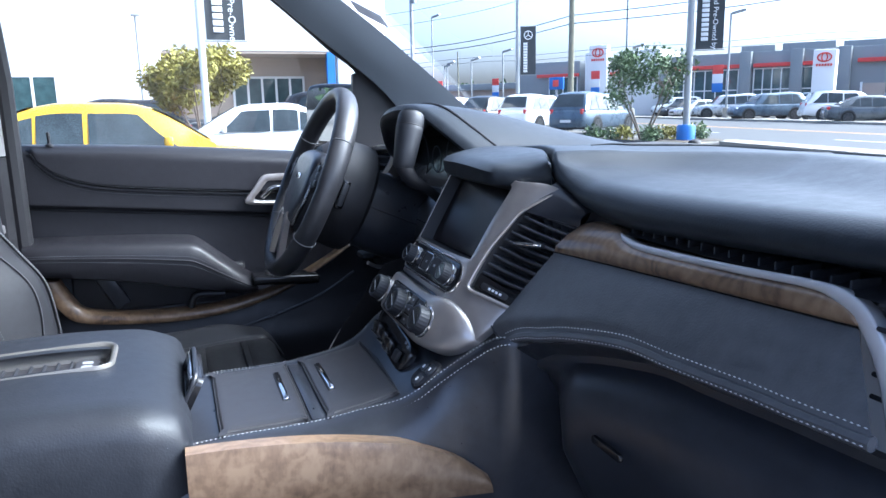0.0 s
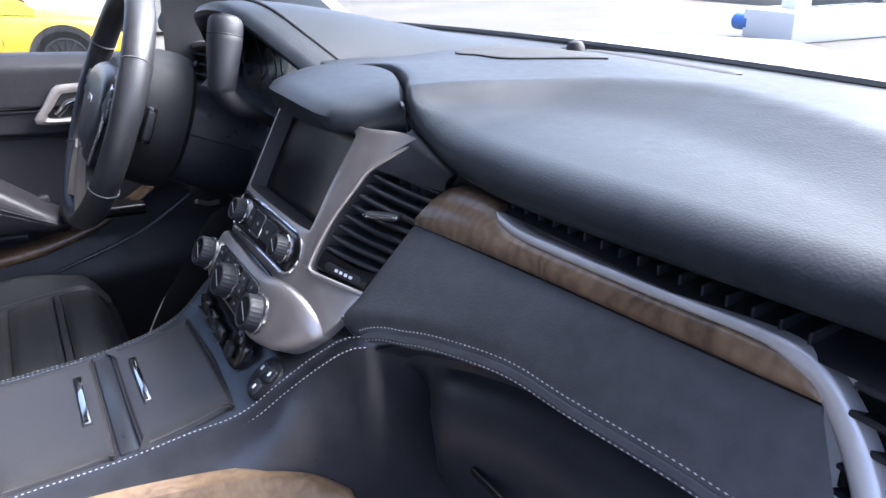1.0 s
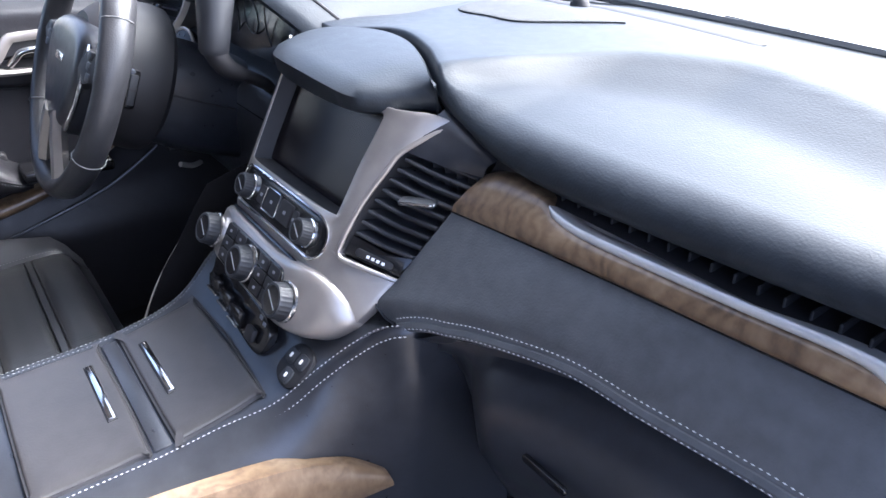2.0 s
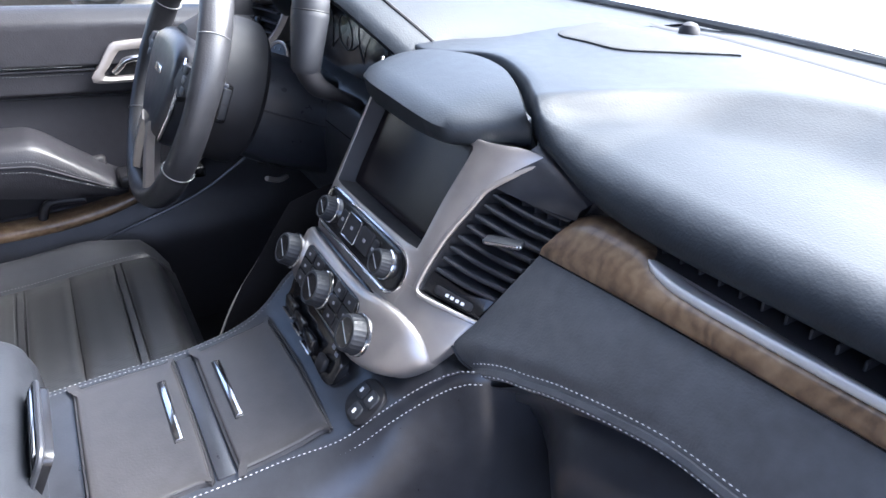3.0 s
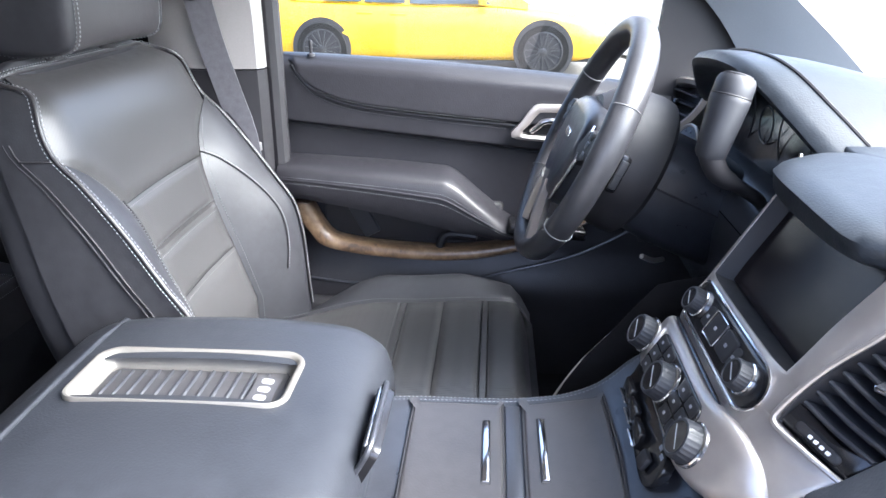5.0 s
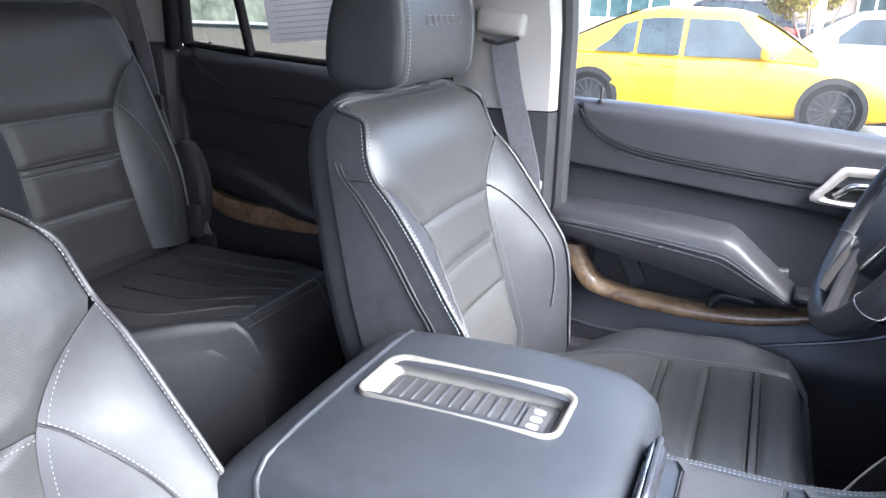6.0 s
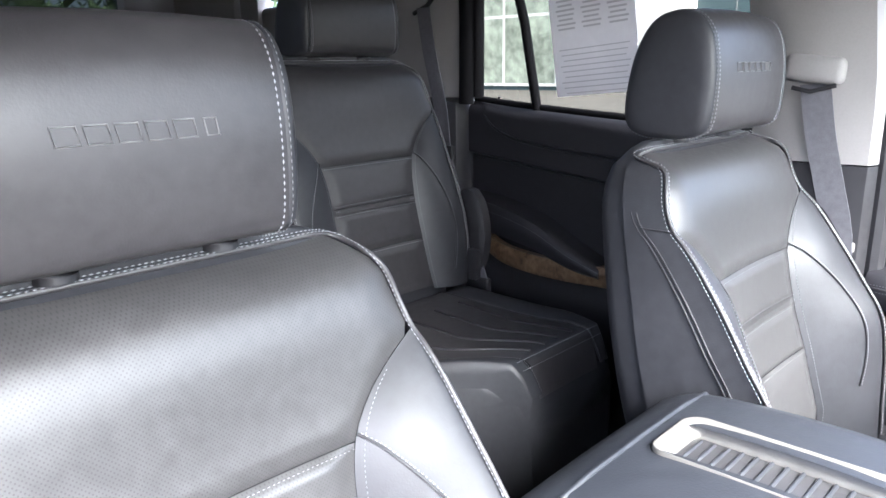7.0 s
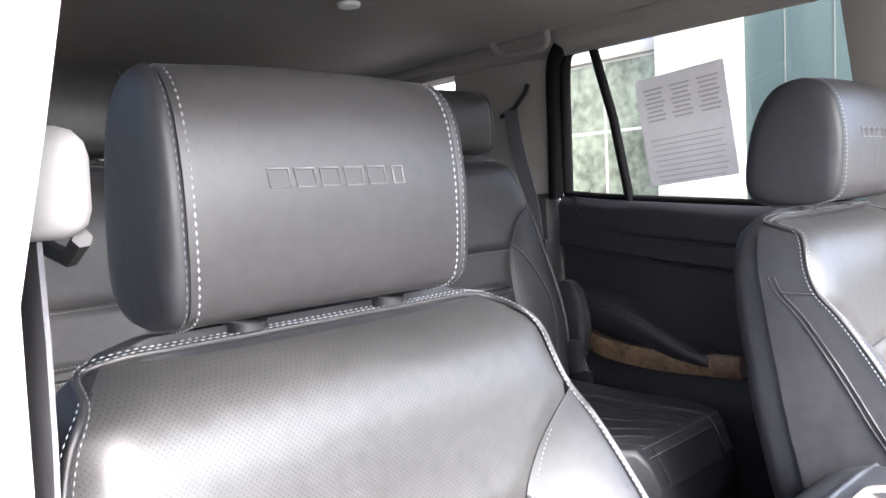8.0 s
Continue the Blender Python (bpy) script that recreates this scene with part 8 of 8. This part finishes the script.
# low beige shop and woods far to the left
shop = building("roadside_shop", tuple(street(-76, 60)), math.degrees(math.atan2(E_.y, E_.x)), "low beige roadside shop with a flat roof")
part("wall", box((40, 10, 3.6), (20, 5, 1.8)), BEIGE, shop)
part("roof", box((41, 11, 0.9), (20, 4.6, 4.0), 0.05), GREY_CLAD, shop)
for k in range(6):
    windows(shop, 2 + 6.4 * k, 6 + 6.4 * k, 0.6, 2.6, 3, 1, y=-0.05)
board = thing("billboard", "small dark advertising board with a bright patch", "billboard", tuple(street(-25.1, 30)))
part("panel", box((1.5, 0.2, 1.1), (0, 0, 3.2), 0.03, m=Matrix.Rotation(radians(30), 4, "Z")), BLUE, board)
part("patch", box((0.6, 0.06, 0.6), (0.1, -0.16, 3.2), 0.03, m=Matrix.Rotation(radians(30), 4, "Z")), RED, board)
part("post", tube([(0, 0, 0), (0, 0, 2.9)], 0.08, 8), POLE_S, board)


# ---- trees, shrubs ----
def foliage(name, c):
    m = vary(material(name, c, 0.7), c, 0.35, 1.2, 0.7, 0.05, 8.0)
    return m


LEAF_Y = foliage("yellow green leaves", (0.26, 0.23, 0.04))
LEAF_G = foliage("green leaves", (0.07, 0.11, 0.035))
LEAF_D = foliage("dark woodland green", (0.05, 0.085, 0.04))
BARK = vary(material("grey brown bark", (0.16, 0.13, 0.10), 0.9), (0.16, 0.13, 0.10), 0.3, 6, 0.9, 0.04)


def leaves(rng, centres, n, size):
    """Small bent leaves scattered about clump centres of (place, radius)."""
    verts, faces = [], []
    for i in range(n):
        c, r = centres[rng.randrange(len(centres))]
        d = Vector((rng.gauss(0, 1), rng.gauss(0, 1), rng.gauss(0, 0.8)))
        p = c + d.normalized() * r * rng.random() ** 0.45
        q = Euler((rng.uniform(-1.2, 1.2), rng.uniform(-1.2, 1.2), rng.uniform(0, 6.3))).to_matrix()
        s = size * rng.uniform(0.6, 1.4)
        k = len(verts)
        verts += [p + q @ Vector(v) * s for v in ((-1, 0, 0), (0, -0.45, 0.12), (1, 0, 0), (0, 0.45, 0.12))]
        faces += [(k, k + 1, k + 3), (k + 1, k + 2, k + 3)]
    me = bpy.data.meshes.new("crown")
    me.from_pydata([tuple(v) for v in verts], [], faces)
    return me


def tree(at, h, spread, mat, seed, label, stems=4, n=2600, base=0.35, size=0.09):
    rng = random.Random(seed)
    t = thing("tree", label, "tree", at, group="trees")
    bm = bmesh.new()
    centres = []
    for k in range(stems):
        a = 2 * math.pi * k / stems + rng.uniform(-0.4, 0.4)
        tip = Vector((math.cos(a) * spread * 0.30, math.sin(a) * spread * 0.30, h * (base + 0.25)))
        mid = Vector((math.cos(a) * spread * 0.10, math.sin(a) * spread * 0.10, h * base * 0.6))
        path_ = curve([(0.04 * math.cos(a), 0.04 * math.sin(a), 0), mid, tip], 5)
        tube(path_, [lerp(0.05, 0.018, i / (len(path_) - 1)) * (0.6 + h / 8) for i in range(len(path_))], 7, bm=bm)
        for j in range(5):
            a2 = a + rng.uniform(-1.1, 1.1)
            c = Vector((math.cos(a2) * spread * rng.uniform(0.15, 0.44), math.sin(a2) * spread * rng.uniform(0.15, 0.44), h * rng.uniform(base + 0.15, 0.92)))
            tube([tip, tip.lerp(c, 0.6) + Vector((0, 0, 0.05)), c], [0.02, 0.012, 0.005], 5, bm=bm)
            centres.append((c, spread * rng.uniform(0.10, 0.20)))
    centres.append((Vector((0, 0, h * 0.75)), spread * 0.28))
    part("trunk", bm, BARK, t)
    me = leaves(rng, centres, n, size)
    me.materials.append(mat)
    cr = new("crown", me)
    cr.parent = t
    return t


tree((-23.2, 0.6, 0), 3.25, 2.9, LEAF_Y, 3, "small yellow-green tree in front of the showroom", n=8200)
tree(tuple(street(-1.9, -7.6)), 3.0, 2.9, LEAF_G, 5, "small round-headed tree at the kerb", n=3200, size=0.075)
for k in range(5):
    rng = random.Random(20 + k)
    p = street(-2.7 + 0.55 * k, -9.3 + 0.62 * k + 0.3 * (k % 2), 0.1)
    s = thing("shrub", "low leafy shrub at the foot of the kerb tree", "shrub", tuple(p), group="shrubs")
    me = leaves(rng, [(Vector((rng.uniform(-0.4, 0.4), rng.uniform(-0.3, 0.3), rng.uniform(0.12, 0.35))), 0.26) for _ in range(6)], 420, 0.07)
    me.materials.append(LEAF_Y if k % 2 else LEAF_G)
    o = new("leaves", me)
    o.parent = s
rng = random.Random(77)
cs = []
for k in range(120):
    p = street(-230 + 3.0 * k, 125 + rng.uniform(-8, 8))
    cs.append((Vector((p.x, p.y, rng.uniform(1, 4.5))), rng.uniform(2.0, 3.8)))
for k in range(70):
    cs.append((Vector((-75 + 2.6 * k, -62 + rng.uniform(-6, 6), rng.uniform(2, 8))), rng.uniform(2.5, 4.5)))
me = leaves(rng, cs, 26000, 0.75)
me.materials.append(LEAF_D)
tagged(new("woods", me), "distant green woods along the horizon", "woods", kind="stuff")


# ---- poles, banners, wires ----
def banner_pole(at, turn, pole_h, z0, z1, w, mat, base_mat, r, label, words):
    t = thing("banner_pole", label, "pole", at, group="banner poles")
    t.rotation_euler = (0, 0, radians(turn))
    part("pole", tube([(0, 0, 0), (0, 0, pole_h)], r, 14), mat, t)
    part("base", lathe([(r * 2.6, 0), (r * 2.6, 0.55), (r * 2.2, 0.62)], 18), base_mat, t)
    f_ = part("banner", lump([[Vector((r + 0.05 + w * k, 0.03 * math.sin(7 * k + z), z)) + Vector((0, d, 0)) for k, d in ((0, 0), (0.33, 0), (0.66, 0), (1, 0), (1, 0.01), (0.66, 0.01), (0.33, 0.01), (0, 0.01))] for z in np.linspace(z0, z1, 7)]), BANNER, t, "charcoal banner with white lettering")
    for z in (z0 - 0.03, z1 + 0.03):
        part("banner_arm", tube([(0, 0, z), (r + 0.1 + w, 0, z)], 0.018, 6), POLE_S, t)
    # emblem: ring with three spokes
    zc = z1 - w * 0.55
    bm = tube([(r + 0.05 + w / 2 + w * 0.26 * math.cos(a), -0.045, zc + w * 0.26 * math.sin(a)) for a in np.linspace(0, 2 * math.pi, 24, endpoint=False)], w * 0.03, 5, loop=True)
    for a in (90, 210, 330):
        tube([(r + 0.05 + w / 2, -0.045, zc), (r + 0.05 + w / 2 + w * 0.26 * math.cos(radians(a)), -0.045, zc + w * 0.26 * math.sin(radians(a)))], w * 0.025, 5, bm=bm)
    part("emblem", bm, WHITE_PRINT, f_)
    if words:
        cu = bpy.data.curves.new("words", "FONT")
        cu.body, cu.size, cu.extrude = words, w * 0.26, 0.004
        tmp = bpy.data.objects.new("words", cu)
        me_ = bpy.data.meshes.new_from_object(tmp)
        bpy.data.objects.remove(tmp)
        o_ = new("lettering", me_)
        me_.materials.append(WHITE_PRINT)
        o_.parent = f_
        o_.matrix_local = Matrix.Translation((r + 0.05 + w * 0.60, -0.05, z1 - w * 1.02)) @ Matrix.Rotation(radians(90), 4, "X") @ Matrix.Rotation(radians(-90), 4, "Z")
    zz = z1 - w * 1.02
    k = 0
    while zz > z0 + 0.25 and k < 13:
        part("name_bar", box((w * 0.26, 0.02, w * 0.13), (r + 0.05 + w * 0.32, -0.045, zz - w * 0.07), 0.004), WHITE_PRINT, f_)
        zz -= w * 0.175
        k += 1


banner_pole((-18.2, 0.55, 0), 92, 9.0, 3.05, 5.9, 0.92, POLE_W, POLE_W, 0.085, "white pole with a charcoal banner in the car park", "Certified Pre-Owned by")
pp = street(-0.55, -7.5)
banner_pole((pp.x, pp.y, 0), 50, 9.0, 2.9, 5.75, 0.80, POLE_S, BLUE, 0.11, "grey pole with a charcoal banner and a blue base", "Certified Pre-Owned by")
banner_pole((-38.8, 19.3, 0), 65, 11.0, 3.1, 5.85, 0.90, POLE_S, CONCRETE, 0.12, "grey pole with a charcoal banner further along the car park", "")


def utility_pole(e, n, h, r, mat, label, arms=True):
    p = street(e, n)
    t = thing("utility_pole", label, "pole", (p.x, p.y, 0), group="utility poles")
    t.rotation_euler = (0, 0, math.atan2(E_.y, E_.x))
    part("pole", tube([(0, 0, 0), (0.04, 0, h * 0.5), (0.0, 0, h)], [r, r * 0.9, r * 0.75], 12), mat, t)
    if arms:
        part("cross_arm", box((2.4, 0.1, 0.12), (0, 0, h - 0.8)), mat, t)
        part("transformer", lathe([(0.22, 0), (0.22, 0.8), (0.1, 0.9)], 14, Matrix.Translation((0.35, 0, h - 2.4))), POLE_S, t)


def lamp_post(e, n, h, label):
    p = street(e, n)
    t = thing("street_lamp", label, "lamp post", (p.x, p.y, 0), group="lamp posts")
    t.rotation_euler = (0, 0, math.atan2(E_.y, E_.x))
    part("post", tube([(0, 0, 0), (0, 0, h)], 0.075, 8), POLE_S, t)
    part("base", lathe([(0.25, 0), (0.25, 0.8), (0.2, 0.85)], 14), CONCRETE, t)
    part("lamp_head", box((0.95, 0.3, 0.16), (0.55, 0, h + 0.05), 0.03, m=Matrix.Rotation(radians(-12), 4, "Y")), POLE_S, t)


utility_pole(-18.6, 20.0, 13.0, 0.24, POLE_G, "weathered timber utility pole beside the street", False)
utility_pole(-34.0, 20.0, 12.5, 0.18, POLE_S, "grey utility pole with transformers further along the street")
utility_pole(-21.8, 38.0, 11, 0.13, POLE_S, "slim grey utility pole behind the street", False)
utility_pole(-47.0, 45.0, 8, 0.10, POLE_G, "timber utility pole far along the street", False)
for e, n, h in ((-17.8, 30, 6.0), (-8.2, 24, 7.4), (-34.6, 30, 5.8), (-30.9, 30, 6.4), (-37.9, 28, 10.0), (-45.4, 40, 6.0), (-42.0, 36, 6.0), (4.5, 26, 8.0)):
    lamp_post(e, n, h, "grey lamp post with a flat lamp head")
lp = thing("street_lamp", "slim lamp post in front of the white showroom", "lamp post", (-31.0, -1.3, 0), group="lamp posts")
part("post", tube([(0, 0, 0), (0, 0, 5.1)], 0.05, 8), POLE_S, lp)
part("lamp_head", box((0.2, 0.35, 0.1), (0, 0, 5.1), 0.02), POLE_S, lp)
WIRE = material("black cable", (0.02, 0.02, 0.02), 0.6)
for z0, z1, z2, dn in ((5.9, 7.2, 8.2, 0.0), (6.3, 7.8, 9.0, 0.1), (8.5, 10.2, 11.6, 0.5), (9.4, 11.3, 12.4, -0.4)):
    pts = []
    for (a, za), (b, zb) in (((-90, z0), (-34, z0)), ((-34, z0), (-18.6, z1)), ((-18.6, z1), (6, z2)), ((6, z2), (40, z2))):
        pts += [street(lerp(a, b, k / 8), 20.0 + dn, lerp(za, zb, k / 8) - 0.35 * math.sin(math.pi * k / 8)) for k in range(8)]
    w = thing("overhead_cable", "thin black overhead cable between the poles", "cable", tuple(pts[0]), group="overhead cables")
    part("cable", tube([p - pts[0] for p in pts], 0.035 if z0 < 7 else 0.02, 5), WIRE, w)
for z in (5.6, 6.1):
    pts = [street(lerp(-60, 40, k / 20), 34.0, z + 0.012 * (k - 10) + 0.3 * abs(math.sin(k))) for k in range(21)]
    w = thing("overhead_cable", "thin black cable before the dealership", "cable", tuple(pts[0]), group="overhead cables")
    part("cable", tube([p - pts[0] for p in pts], 0.02, 5), WIRE, w)
# small flags on lamp posts
for e, n in ((-8.4, 23.8), (-31.2, 29.8), (-38.0, 29.8), (-43.6, 35.8), (-18.0, 24.0)):
    p = street(e, n)
    fl = thing("lamp_post_flag", "small red white and blue flag on a lamp post", "flag", (p.x, p.y, 1.95), group="small flags")
    fl.rotation_euler = (0, 0, math.atan2(E_.y, E_.x))
    for k, mt in enumerate((BLUE, WHITE_PRINT, RED)):
        part("stripe", box((0.75, 0.03, 0.64), (-0.45, 0, 0.32 + 0.64 * k), 0.01), mt, fl)

# entrance sign near the bonnet: white block base, framed dark board
sg = thing("entrance_sign", "white framed sign with a dark board on a white base", "sign", (-5.98, 9.13, 0))
sg.rotation_euler = (0, 0, radians(75))
part("base", box((4.6, 1.05, 0.42), (2.3, 0, 0.21), 0.04), STUCCO, sg)
part("base_end", lathe([(0.12, -0.16), (0.12, 0.16)], 20, Matrix.Translation((0.1, 0.6, 0.21)) @ Matrix.Rotation(radians(90), 4, "X")), BLUE, sg, "blue lamp on the base end")
part("frame_post", box((0.26, 0.3, 2.7), (0.45, 0, 1.75), 0.02), STUCCO, sg)
part("board", box((1.30, 0.16, 2.4), (1.25, 0, 1.64), 0.02), BANNER, sg, "charcoal board with white lettering")
part("frame_post", box((0.14, 0.3, 2.7), (1.98, 0, 1.75), 0.02), STUCCO, sg)
for k, words in enumerate(("Passenger Cars", "Commercial Vans")):
    cu = bpy.data.curves.new("words", "FONT")
    cu.body, cu.size, cu.extrude, cu.align_x = words, 0.14, 0.004, "CENTER"
    tmp = bpy.data.objects.new("words", cu)
    me_ = bpy.data.meshes.new_from_object(tmp)
    bpy.data.objects.remove(tmp)
    o_ = new("lettering", me_)
    me_.materials.append(WHITE_PRINT)
    o_.parent = sg
    o_.matrix_local = Matrix.Translation((1.25, -0.085, 2.0 - 0.25 * k)) @ Matrix.Rotation(radians(90), 4, "X")
